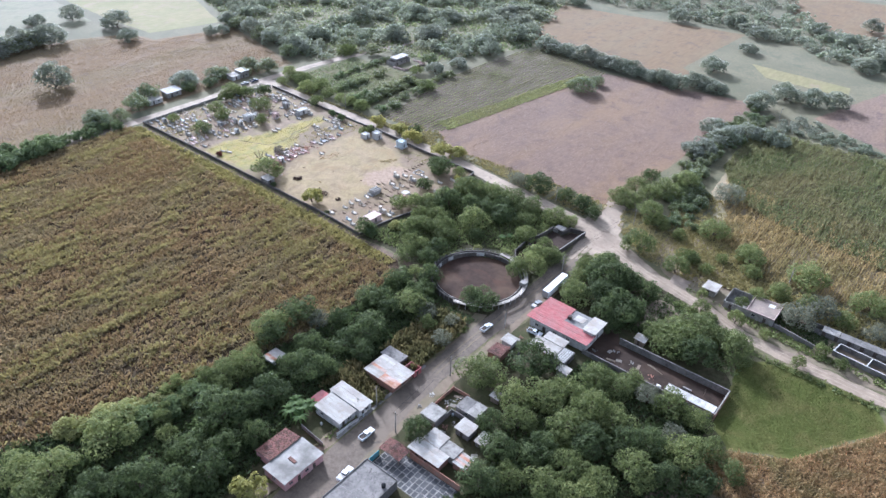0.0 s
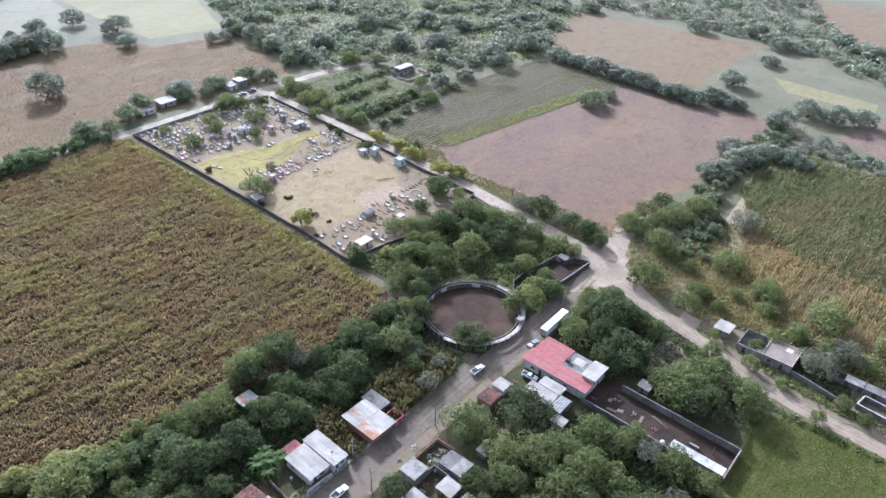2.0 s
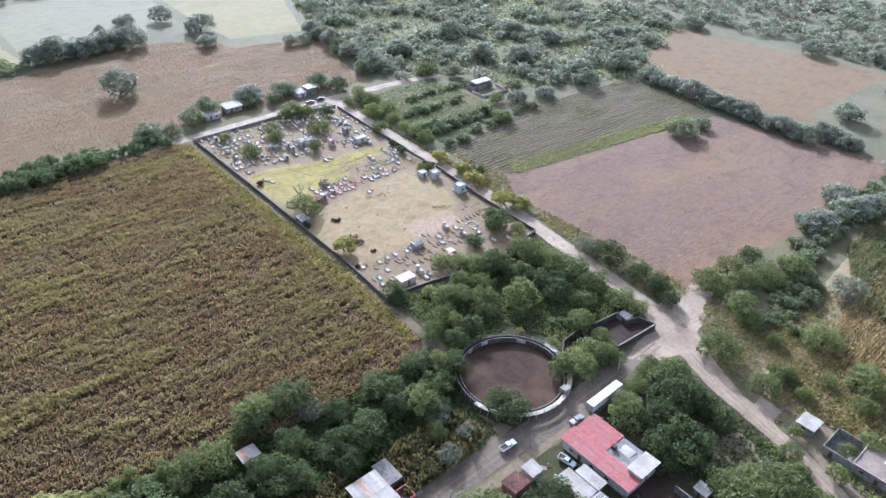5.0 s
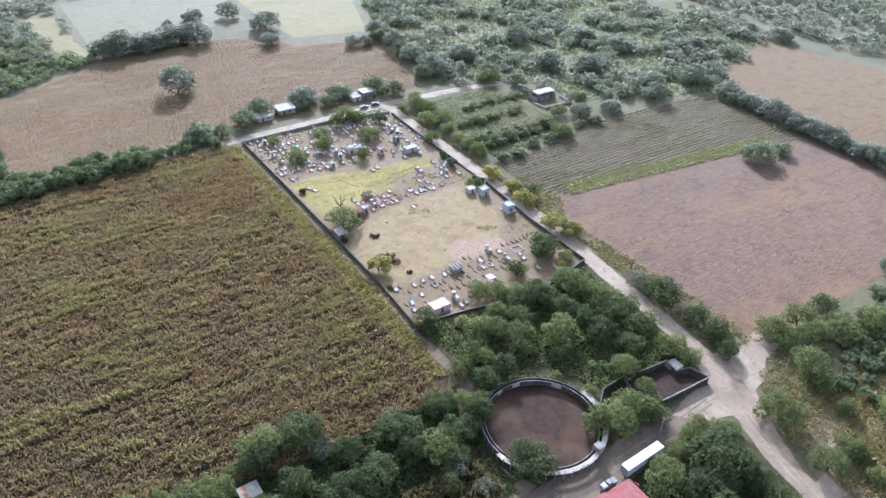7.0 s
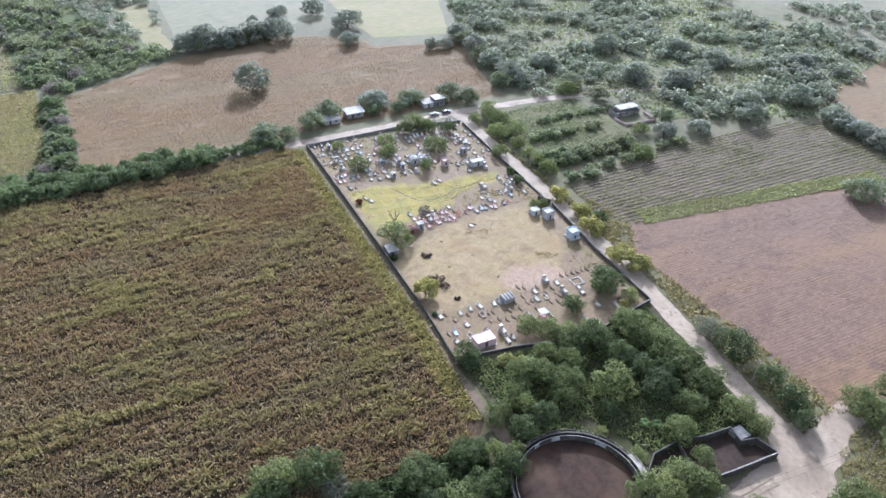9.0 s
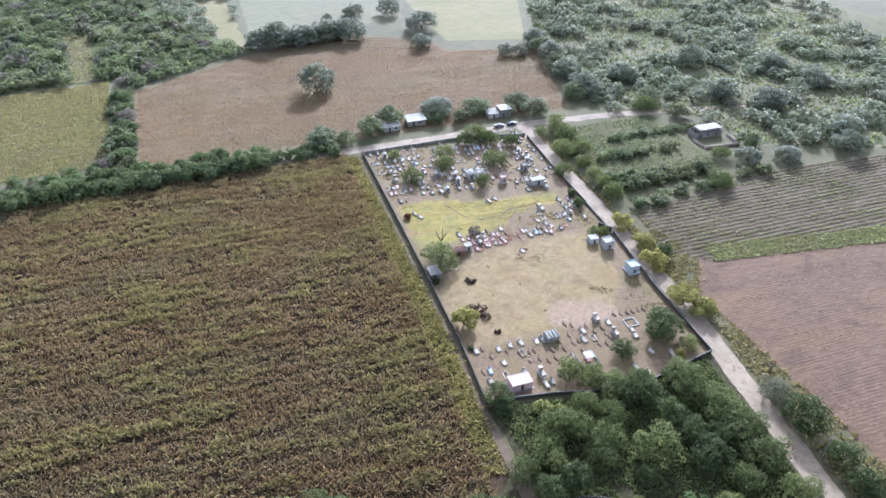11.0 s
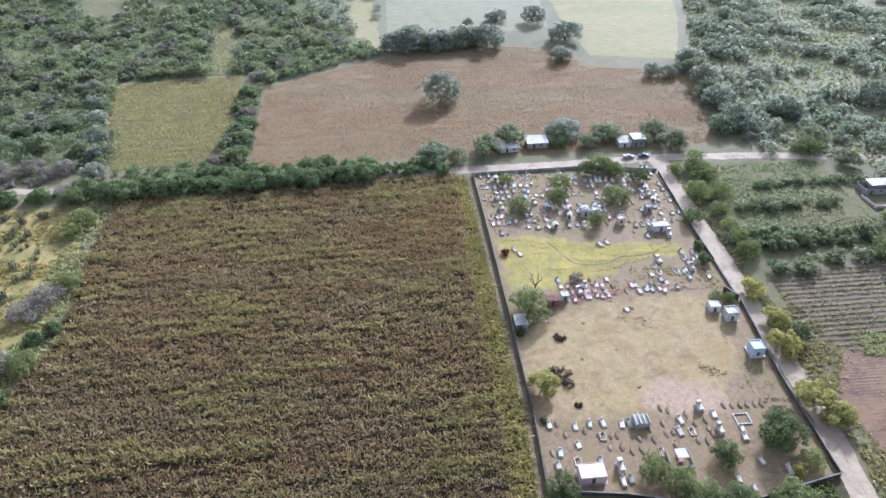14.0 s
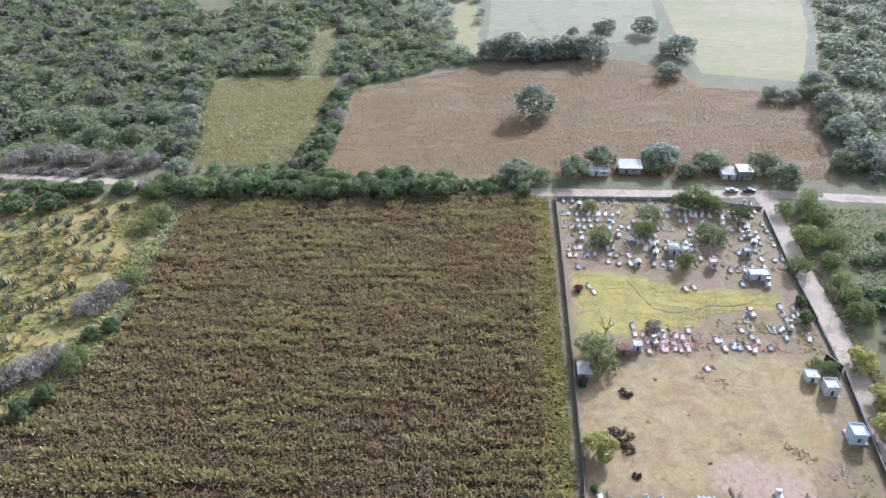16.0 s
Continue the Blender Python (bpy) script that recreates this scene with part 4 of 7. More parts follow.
crop("track_weeds_west", [(-56, 212), (-46, 209.5), (-31, 203.5), (-16, 202.5), (14, 202.5), (14, 200), (-18, 200), (-32, 200), (-48, 205), (-58, 209)], 0.6, None, 0.6, 0.5, M_LEAF, "green weeds along the track", 62, lean=0.9, thin=0.85, category="grass")
crop("yard_weeds", [(-24, 232), (-44, 231), (-56, 229), (-70, 236), (-60, 252), (-44, 242), (-20, 248), (24, 246), (24, 229), (-12, 229)], 0.65, None, 0.8, 0.5, M_WEED, "olive weeds behind the block house", 63, lean=0.8, thin=0.85, category="grass")
crop("pen_weeds", [(-26, 222), (-12, 219), (-7, 219), (-7, 224), (-14, 228), (-26, 230)], 0.65, None, 0.7, 0.5, M_DARK, "dark green weeds between the pens", 64, lean=0.8, thin=0.8, category="grass")
crop("boundary_weeds", [(-330, 21), (-278, 22), (-243, 26), (-221, 19), (-209, 9), (-203, -4), (-222, 6), (-245, 15), (-280, 11), (-328, 9)], 0.7, None, 0.7, 0.5, M_STRIP, "bright green weeds along the field edge", 52, per=2, lean=0.8, thin=0.95, category="grass")
M_COMPOUND = mat("plot_grass", (0.10, 0.095, 0.045), (0.15, 0.14, 0.068), (0.08, 0.085, 0.038), scale=0.5, big=0.06, spec=0.03, d=(0.16, 0.125, 0.075), mid=0.12, gloss=HAZE_GLOSS * 0.4)
M_SCRUBFLOOR = mat("scrub_floor", (0.085, 0.10, 0.042), (0.15, 0.155, 0.07), (0.07, 0.085, 0.035), scale=0.4, big=0.03, spec=0.03, d=(0.19, 0.165, 0.08), mid=0.06, gloss=HAZE_GLOSS * 0.4)

# ---- distant woods and scrub ----
PLOT = [(-464, 36), (-463, 49), (-548, 39), (-551, 23)]
CLEARINGS = [PLOT, [(-486, 134), (-512, 119), (-606, 108), (-606, 130), (-560, 131), (-508, 134)], [(-560, -42), (-630, -52), (-645, -92), (-590, -76)]]
patch("field_plot", PLOT, M_ROWSOIL, 0.03, "narrow planted plot within the scrub", "field")
crop("plot_rows", PLOT, 0.7, 1.6, 0.7, 0.5, M_STRIP, "green crop rows of a narrow plot", 74, lean=0.5)
patch("scrub_clearing", CLEARINGS[1], M_PALEFIELD, 0.03, "pale grassy clearing at the edge of the scrub", "grass", edge=3)
patch("scrub_ride", CLEARINGS[2], M_COMPOUND, 0.03, "pale grassy clearing within the scrub", "grass", edge=3)
def thicket(name, poly, spacing, R, H, leaf, label, seed, quads=90, skip=0.0, leaf_size=0.195):
    """Uneven woodland of small crowns, each its own mass of leaves."""
    rng = np.random.default_rng(seed)
    bases = [crown_data(seed * 7 + i, 1.0, H / R, 0.1, 9, int(quads * 1.1), leaf_size, 0.6)[0] for i in range(4)]
    X, Y = scatter(poly, spacing, rng, None, 0.4)
    keep = np.array([noise.noise((x * 0.03, y * 0.03, seed)) > skip - 0.5 for x, y in zip(X, Y)])
    for gap in CLEARINGS:
        keep &= ~inside(X, Y, gap)
    V = []
    for x, y in zip(X[keep], Y[keep]):
        s = R * rng.uniform(0.55, 1.35)
        a = rng.uniform(0, math.tau)
        q = bases[int(rng.integers(4))] * s
        V.append(np.c_[q[:, 0] * math.cos(a) - q[:, 1] * math.sin(a) + x, q[:, 0] * math.sin(a) + q[:, 1] * math.cos(a) + y, q[:, 2]])
    V = np.concatenate(V)
    return tagged(cloud(name, V, np.arange(len(V)).reshape(-1, 4), leaf), label, "woodland", kind="stuff")


thicket("scrub_west", [(-358, 8), (-352, -120), (-640, -260), (-660, 60), (-500, 120), (-490, 130), (-466, 62), (-458, -24)], 5.8, 3.2, 3.8, M_SCRUB, "dense grey-green scrub across the road", 31, quads=58, skip=0.2)
thicket("scrub_border", [(-446, 66), (-490, 142), (-510, 137), (-472, 60)], 5.0, 3.6, 4.2, M_SCRUB, "leafy scrub along a brown field", 72, quads=90, skip=-0.3)
thicket("scrub_trees", [(-380, -20), (-370, -120), (-640, -250), (-650, 50), (-500, 115), (-490, 120), (-470, 62), (-462, -26)], 11.0, 5.0, 5.6, M_SCRUB, "dark rounded trees standing in the scrub", 69, quads=120, skip=0.15)
thicket("hedge_field_side", [(-354, 6), (-456, -26), (-460, -16), (-356, 12)], 4.6, 3.6, 5.0, M_SCRUB, "tall leafy hedge beside a green field", 70, quads=130, skip=-1)
thicket("hedge_field_back", [(-458, -24), (-466, 60), (-474, 58), (-466, -26)], 5.0, 4.0, 5.0, M_SCRUB, "leafy trees behind a green field", 71, quads=130, skip=-0.2)
thicket("scrub_blossom", [(-380, -20), (-370, -120), (-640, -250), (-650, 50), (-500, 115), (-490, 120), (-470, 62), (-462, -26)], 30.0, 4.4, 4.6, M_MAUVE, "mauve-grey leafless trees standing in the scrub", 75, quads=130, skip=0.3)
thicket("scrub_dusty", [(-380, -20), (-370, -120), (-640, -250), (-650, 50), (-500, 115), (-490, 120), (-470, 62), (-462, -26)], 17.0, 5.0, 5.4, M_GREY, "pale dusty trees standing in the scrub", 76, quads=130, skip=0.25)
thicket("road_hedge", [(-334.5, 8), (-336, -30), (-339, -80), (-333, -80), (-331, -30), (-330, 4)], 3.0, 2.0, 2.2, M_HEDGE, "low dark hedge along the dirt road", 81, quads=130, skip=-0.4)
thicket("road_blossom", [(-348, -14), (-350, -80), (-343, -80), (-342.6, -14)], 3.6, 2.2, 2.0, M_MAUVE, "grey leafless shrubs along the dirt road", 82, quads=120, skip=-0.2)
thicket("hedge_field_front", [(-347, 12), (-349, 58), (-355, 58), (-353, 12)], 4.0, 3.0, 3.4, M_HEDGE, "leafy bushes between a green field and the road", 77, quads=130, skip=-1)
patch("scrub_floor", [(-356, 9), (-350, -130), (-640, -270), (-680, 60), (-520, 118), (-492, 132), (-464, 60), (-456, -22)], M_SCRUBFLOOR, 0.015, "olive grass and earth beneath the scrub", edge=3)
thicket("hedge_field", [(-350, 59), (-440, 57), (-444, 67), (-350, 70)], 4.0, 3.2, 3.6, M_SCRUB, "leafy hedge between two fields", 51, quads=150, skip=-1)
# grass colour made paler to imitate haze between the far trees
M_WOODFLOOR = mat("haze_wood_grass", (0.145, 0.135, 0.078), (0.21, 0.19, 0.115), (0.11, 0.11, 0.06), scale=0.4, big=0.03, spec=0.05, d=(0.09, 0.095, 0.05), mid=0.05, gloss=HAZE_GLOSS * 0.4)
patch("woods_floor", [(-345, 298), (-440, 310), (-455, 314), (-535, 342), (-640, 368), (-720, 480), (-420, 575), (-292, 562), (-272, 450), (-250, 438), (-285, 350), (-322, 345)], M_WOODFLOOR, 0.016, "grass between distant trees, paled to carry the haze", edge=4)
# the leaf colour of these far woods is paled for haze
thicket("woods_north", [(-345, 300), (-440, 312), (-455, 316), (-535, 345), (-640, 372), (-700, 470), (-420, 560), (-292, 560), (-272, 452), (-250, 440), (-285, 350), (-322, 345)], 8.0, 5.2, 5.6, M_HAZE_WOODS, "distant woodland with haze in its leaf colour", 32, quads=90, skip=0.42)
thicket("woods_far_west", [(-505, 132), (-640, 134), (-660, 60), (-520, 110)], 8.0, 4.6, 5.0, M_HAZE_WOODS, "distant woodland beyond the fields", 33, quads=90, skip=0.0)
thicket("woods_far", [(-640, 140), (-760, 100), (-760, 480), (-640, 380)], 10.0, 6.0, 6.0, M_HAZE_WOODS, "distant woodland on the horizon side", 34, quads=80, skip=0.2)
thicket("woods_far_north", [(-290, 570), (-150, 575), (-40, 520), (60, 540), (60, 640), (-120, 616), (-180, 745), (-300, 760), (-420, 580)], 10.0, 6.0, 6.0, M_HAZE_WOODS, "distant woodland between far fields", 35, quads=70, skip=0.2)
thicket("hedge_compound_far", [(-313.5, 281), (-313.5, 334), (-308.5, 334), (-308.5, 283)], 3.2, 2.4, 2.4, M_SCRUB, "low leafy hedge across a grassy plot", 36, quads=180, skip=-0.1, leaf_size=0.17)
thicket("hedge_compound_mid", [(-296.5, 271), (-296.5, 312), (-290.5, 312), (-290.5, 271)], 3.2, 2.6, 3.0, M_SCRUB, "leafy hedge across a grassy plot", 66, quads=220, skip=-0.1, leaf_size=0.17)
thicket("hedge_compound_near", [(-276, 258), (-276, 316), (-267, 318), (-268, 260)], 4.0, 3.3, 3.8, M_SCRUB, "tall leafy hedge beside the crop rows", 67, quads=280, skip=0.0, leaf_size=0.17)
patch("compound_plot", [(-331, 264), (-332, 322), (-300, 322), (-266, 322), (-263, 262), (-285, 266), (-305, 270)], M_COMPOUND, 0.02, "pale olive grass of a fenced plot", "grass", edge=2)
thicket("hedge_rows", [(-250, 266), (-262, 338), (-266, 338), (-254, 262)], 3.5, 3.2, 3.6, M_SCRUB, "leafy hedge beside the crop rows", 37, quads=240, skip=-1, leaf_size=0.17)
thicket("hedge_east", [(-90, 258), (-96, 300), (-104, 330), (-100, 420), (-86, 410), (-90, 330), (-80, 300), (-72, 262)], 5.2, 3.4, 3.8, M_SCRUB, "leafy hedgerow along the field edge", 38, quads=420, skip=0.1, leaf_size=0.14)
thicket("hedge_maize", [(-84, 392), (-74, 422), (-30, 402), (30, 396), (30, 388), (-24, 394)], 4.5, 2.6, 2.6, M_HAZE_WOODS, "low hedgerow between fields with haze in its leaf colour", 39, quads=120, skip=0.2)
thicket("hedge_road", [(-342, 18), (-344, 158), (-335, 158), (-333, 24)], 3.4, 2.6, 4.4, M_HEDGE, "thick dark green roadside hedge", 40, quads=360, skip=-1, leaf_size=0.16)
thicket("cactus_scrub", [(-322, 0), (-330, -70), (-240, -70), (-215, -8), (-250, 8), (-292, 8)], 8.0, 1.3, 1.2, M_SCRUB, "sparse low bushes on dry yellow ground", 41, quads=60, skip=0.3)
patch("dry_pasture", [(-324, 12), (-330, -80), (-230, -80), (-205, 8), (-222, 16), (-245, 22), (-280, 19)], M_PASTURE, 0.02, "dry yellow pasture dotted with cactus", "grass", edge=2)

# ---- trees, one by one ----
for x, y, r in [(-363, 293, 7.2), (-362, 259, 7.4), (-361, 236, 8.2), (-361, 191, 7.5), (-354, 251, 4.1), (-352, 178, 7.6), (-350, 264, 7.4), (-347, 153, 7.2), (-330, 223, 6.4), (-326, 230, 4.7), (-316, 265, 6.7), (-310, 14, 6.2), (-304, 257, 6.2), (-303, 13, 3.7), (-288, 249, 4.6), (-272, 261, 5.1), (-271, 21, 5.1), (-264, 260, 4.9)]:
    plant('m', x, y, r)
for x, y, r in [(-257, 309, 6.2), (-231, 21, 5.0), (-188, 372, 9.0), (-187, 389, 5.2), (-166, 203, 6.1), (-157, 181, 6.0), (-160, 223, 7.8), (-156, 185, 6.4), (-155, 26, 7.0), (-152, 105, 6.9), (-151, 227, 7.8), (-150, 192, 5.7), (-149, 48, 9.0), (-148, 32, 7.2), (-148, 167, 4.5), (-147, 175, 4.3), (-146, 82, 5.4), (-145, 25, 5.8), (-144, 90, 5.5), (-143, 203, 7.2), (-142, 229, 7.6), (-133, 230, 6.8), (-128, 219, 5.1), (-125, 143, 7.0), (-122, 211, 4.2), (-121, 209, 5.0), (-120, 194, 2.7)]:
    plant('m', x, y, r)
for x, y, r in [(-120, 230, 5.5), (-113, 231, 4.0), (-111, 208, 3.7), (-110, 187, 5.1), (-109, 198, 5.6), (-107, 191, 6.4), (-107, 264, 6.0), (-105, 202, 4.6), (-105, 203, 6.0), (-105, 276, 5.8), (-103, 264, 6.7), (-97, 273, 5.8), (-94, 283, 7.5), (-90, 257, 7.0), (-90, 294, 7.2), (-87, 133, 7.9), (-85, 187, 6.5), (-83, 233, 7.2), (-74, 131, 6.1), (-67, 124, 5.6), (-67, 137, 6.9), (-65, 228, 5.4), (-64, 264, 7.0), (-63, 143, 6.6), (-59, 107, 4.4), (-59, 153, 6.4), (-56, 131, 7.0)]:
    plant('m', x, y, r)
for x, y, r in [(-54, 141, 6.9), (-54, 187, 5.5), (-53, 155, 6.1), (-50, 111, 5.9), (-50, 161, 4.7), (-48, 120, 5.4), (-48, 187, 9.0), (-47, 143, 6.5), (-45, 253, 5.8), (-43, 199, 8.5), (-41, 114, 5.9), (-40, 120, 5.7), (-37, 159, 5.9), (-35, 231, 4.0), (-34, 129, 6.5), (-31, 195, 7.2), (-28, 159, 4.6), (-26, 144, 6.7), (-24, 254, 8.6), (-21, 151, 4.5), (-14, 147, 4.1), (-7, 237, 4.5), (-2, 251, 7.5)]:
    plant('m', x, y, r)
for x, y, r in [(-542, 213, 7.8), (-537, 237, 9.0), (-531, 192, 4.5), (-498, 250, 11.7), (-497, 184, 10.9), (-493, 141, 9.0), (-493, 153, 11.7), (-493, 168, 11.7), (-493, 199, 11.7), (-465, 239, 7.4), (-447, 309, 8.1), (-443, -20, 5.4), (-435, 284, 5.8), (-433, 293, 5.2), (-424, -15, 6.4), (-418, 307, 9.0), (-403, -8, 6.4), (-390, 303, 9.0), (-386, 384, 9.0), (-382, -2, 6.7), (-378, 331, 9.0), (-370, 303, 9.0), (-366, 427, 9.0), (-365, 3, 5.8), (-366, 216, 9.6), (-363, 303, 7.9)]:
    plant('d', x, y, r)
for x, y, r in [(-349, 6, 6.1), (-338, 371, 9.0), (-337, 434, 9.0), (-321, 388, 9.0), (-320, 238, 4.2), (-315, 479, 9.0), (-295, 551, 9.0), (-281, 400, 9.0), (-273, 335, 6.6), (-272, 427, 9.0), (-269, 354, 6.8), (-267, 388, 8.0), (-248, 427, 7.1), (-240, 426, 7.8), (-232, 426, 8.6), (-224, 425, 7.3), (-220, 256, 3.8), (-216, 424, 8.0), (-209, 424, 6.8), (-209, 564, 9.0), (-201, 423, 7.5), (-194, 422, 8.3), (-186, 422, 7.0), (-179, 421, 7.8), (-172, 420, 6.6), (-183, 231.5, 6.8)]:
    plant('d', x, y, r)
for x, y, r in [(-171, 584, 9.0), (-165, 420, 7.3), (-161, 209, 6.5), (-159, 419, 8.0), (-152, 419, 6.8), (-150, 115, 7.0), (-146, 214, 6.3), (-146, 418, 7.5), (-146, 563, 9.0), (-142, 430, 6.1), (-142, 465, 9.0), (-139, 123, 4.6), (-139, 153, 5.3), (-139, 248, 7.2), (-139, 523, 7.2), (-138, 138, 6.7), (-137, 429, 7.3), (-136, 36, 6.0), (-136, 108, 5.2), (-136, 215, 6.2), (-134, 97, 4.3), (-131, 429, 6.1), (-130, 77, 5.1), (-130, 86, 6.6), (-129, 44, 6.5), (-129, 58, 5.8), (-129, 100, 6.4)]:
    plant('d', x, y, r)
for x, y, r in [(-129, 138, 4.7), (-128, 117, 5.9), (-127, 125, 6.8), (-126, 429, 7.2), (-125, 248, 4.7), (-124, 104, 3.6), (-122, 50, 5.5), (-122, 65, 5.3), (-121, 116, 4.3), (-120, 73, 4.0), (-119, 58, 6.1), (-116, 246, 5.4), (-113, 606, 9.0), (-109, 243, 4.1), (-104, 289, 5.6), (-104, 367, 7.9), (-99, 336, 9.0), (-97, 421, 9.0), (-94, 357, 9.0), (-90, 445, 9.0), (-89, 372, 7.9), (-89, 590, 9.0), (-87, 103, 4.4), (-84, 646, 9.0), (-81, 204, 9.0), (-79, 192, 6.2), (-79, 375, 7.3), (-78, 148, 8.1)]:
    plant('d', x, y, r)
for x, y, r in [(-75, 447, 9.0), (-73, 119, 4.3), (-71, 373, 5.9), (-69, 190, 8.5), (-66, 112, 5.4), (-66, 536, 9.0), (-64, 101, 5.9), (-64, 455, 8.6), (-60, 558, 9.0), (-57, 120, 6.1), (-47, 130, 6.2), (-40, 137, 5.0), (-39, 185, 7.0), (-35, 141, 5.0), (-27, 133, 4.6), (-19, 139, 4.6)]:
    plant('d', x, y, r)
for x, y, r in [(-150, 247, 4.9), (-144, 118, 4.2), (-119, 145, 4.2), (-107, 138, 3.7), (-70, 297, 7.7), (-43, 158, 4.3), (-31, 149, 3.8), (-20, 227, 6.6), (-15, 237, 6.3), (4, 236, 5.0)]:
    plant('g', x, y, r)
for x, y, r in [(-429, 62, 5.5), (-412, 65, 5.6), (-391, 66, 5.6), (-374, 67, 5.8), (-360, 66, 5.6), (-346, 107, 5.3), (-345, 73, 4.9), (-345, 99, 5.5), (-345, 124, 4.8), (-343, 38, 4.5), (-343, 64, 5.1), (-343, 90, 4.3), (-343, 116, 5.0), (-342, 56, 5.4), (-342, 82, 4.6), (-341, 47, 5.7), (-338, 123, 6.5), (-336, 85, 5.7), (-336, 108, 5.8), (-335, 48, 6.6), (-335, 70, 6.7), (-335, 93, 6.8), (-335, 115, 5.3), (-334, 9, 5.8), (-334, 33, 5.9), (-333, 56, 6.0), (-333, 78, 6.1), (-333, 101, 6.3)]:
    plant('b', x, y, r)
for x, y, r in [(-332, 18, 7.0), (-332, 41, 7.1), (-332, 64, 5.5), (-331, 26, 6.4), (-330, -35, 5.4), (-330, -23, 4.8), (-329, -47, 5.5), (-319, -34, 5.3), (-317, -48, 5.9), (-272, 264, 4.9), (-248, 24, 3.2), (-243, 20, 3.2), (-217, 19, 3.3), (-212, 15, 3.7), (-148, 57, 4.6), (-146, 64, 4.6), (-146, 72, 5.0)]:
    plant('b', x, y, r)
for x, y, r in [(-243, 252, 4.4), (-228, 252, 5.0), (-217, 249.5, 5.2), (-195, 247, 5.8), (-188, 250, 5.0), (-107, 61, 5.0)]:
    plant('y', x, y, r)
for x, y, r in [(-455, 64, 5.2), (-405, 66, 5.0), (-372, 68, 5.0), (-356, 57, 4.5), (-461, 66, 5.0), (-470, 77, 6.0), (-360, -62, 7.2), (-356, -70, 6.6), (-356, -49, 7.0), (-352, -29, 5.0), (-351, -14, 4.9), (-331, 4, 4.6), (-264, 17, 6.4), (-256, 13, 6.0), (-231, 13, 6.4), (-226, 9, 5.8), (-221, 3, 6.0)]:
    plant('v', x, y, r)
for x, y, r in [(-47, 259, 5.0), (-29.5, 239, 4.6), (-19, 238, 4.6), (-65, 238, 4.4), (-36.5, 213, 3.2), (-48, 211, 3.4), (-44, 207, 3.6), (-38, 223.4, 3.0), (-9, 216, 2.6), (-13, 204, 2.6), (-26, 212, 2.4), (-2, 213, 2.4), (-51, 219.6, 2.2)]:
    plant('m', x, y, r)
for x, y, r in [(-347, 330, 7.5), (-338, 322, 7), (-326, 334, 6), (-280, 326, 5), (-286, 345, 6)]:
    plant('m', x, y, r)
for x, y, r in [(-123, 146, 4.6), (-128, 150, 5.2), (-131, 161, 4.4), (-128, 155, 4.2), (-140, 171, 4.6), (-141, 178, 4.8)]:
    plant('d', x, y, r)
for x, y, r in [(-115, 141, 3.4), (-137, 160, 3.6), (-135, 165.5, 2.6)]:
    plant('m', x, y, r)
plant('g', -110, 147.5, 3.0)
plant('d', -107.4, 162.4, 6.2, 0.85), plant('d', -112.8, 162.4, 4.2, 0.85)
for x, y, r in [(-85, 211, 5.2), (-74, 207, 5.6), (-66, 206, 4.2), (-66, 193, 4.6), (-72, 184, 5.0), (-77, 196, 6.0), (-67, 181, 4.0)]:
    plant('d', x, y, r)
for x, y, r in [(-49, 194, 5.6), (-40, 198, 5.4), (-33, 201, 4.6), (-46, 185, 5.0), (-88, 190, 5.2), (-84, 255, 4.6), (-48, 256, 4.2), (-42, 245, 4.0), (-56, 236, 3.0), (-30, 237, 3.6), (-63, 240, 3.4), (-74, 252, 3.2), (-54, 247, 2.6)]:
    plant('m', x, y, r)
for x, y, r in [(-146, 63, 3.0), (-145.5, 67.5, 3.2), (-144, 60, 3.0), (-139, 58, 3.4), (-149, 83.5, 3.4), (-149.5, 78, 3.6), (-149.5, 89, 3.0), (-153.5, 71, 2.6), (-153.5, 67.4, 2.4), (-142.5, 79, 3.6), (-148.5, 72, 2.8), (-91, 205, 4.4), (-90.5, 199, 4.0)]:
    plant('m', x, y, r)
for x, y, r in [(-132.4, 71, 8.0), (-148, 103, 5.0)]:
    plant('d', x, y, r)
for x, y, r in [(-492, 147, 9), (-495, 160, 10), (-494, 176, 9.5), (-496, 191, 10), (-452, 312, 9), (-436, 309, 9), (-404, 304, 8), (-352, 154, 7), (-346, 164, 5), (-356, 212, 5), (-354, 226, 5)]:
    plant('m', x, y, r)
for x, y, r in [(-161, 42, 4.8), (-158.5, 51, 5.0), (-155.5, 57, 4.2), (-152, 62, 4.4), (-150, 66.5, 2.8), (-153.5, 46, 3.2), (-166, 181, 3.0), (-164, 185, 2.4), (-131, 190.5, 2.2), (-150, 96, 3.0)]:
    plant('l', x, y, r)
for x, y, r in [(-152, 176, 5.2), (-146, 188.5, 5.0), (-162, 192, 4.4), (-157, 198, 4.8)]:
    plant('m', x, y, r)
for x, y, r in [(-152, 213, 5.0), (-141, 222, 5.2), (-136, 196, 3.2)]:
    plant('d', x, y, r)
plant('d', -414, 163, 11.0, 1.25)
for x, y, r in [(-381, -45, 6.5), (-379, -26, 6.5), (-371, -5, 6), (-397, -41, 7), (-368, 6, 5.5), (-326, 5, 5.5), (-390, -60, 6.5), (-400, -22, 6.5)]:
    plant('m', x, y, r)
for x, y, r in [(-358, -38, 6.0), (-357, -22, 6.0), (-356, -8, 5.5), (-362, -50, 6.0), (-336, -2, 4.5)]:
    plant('v', x, y, r)
for x, y, r in [(-330, -22, 5.0), (-331, -10, 4.6), (-328, -30, 5.0)]:
    plant('b', x, y, r)
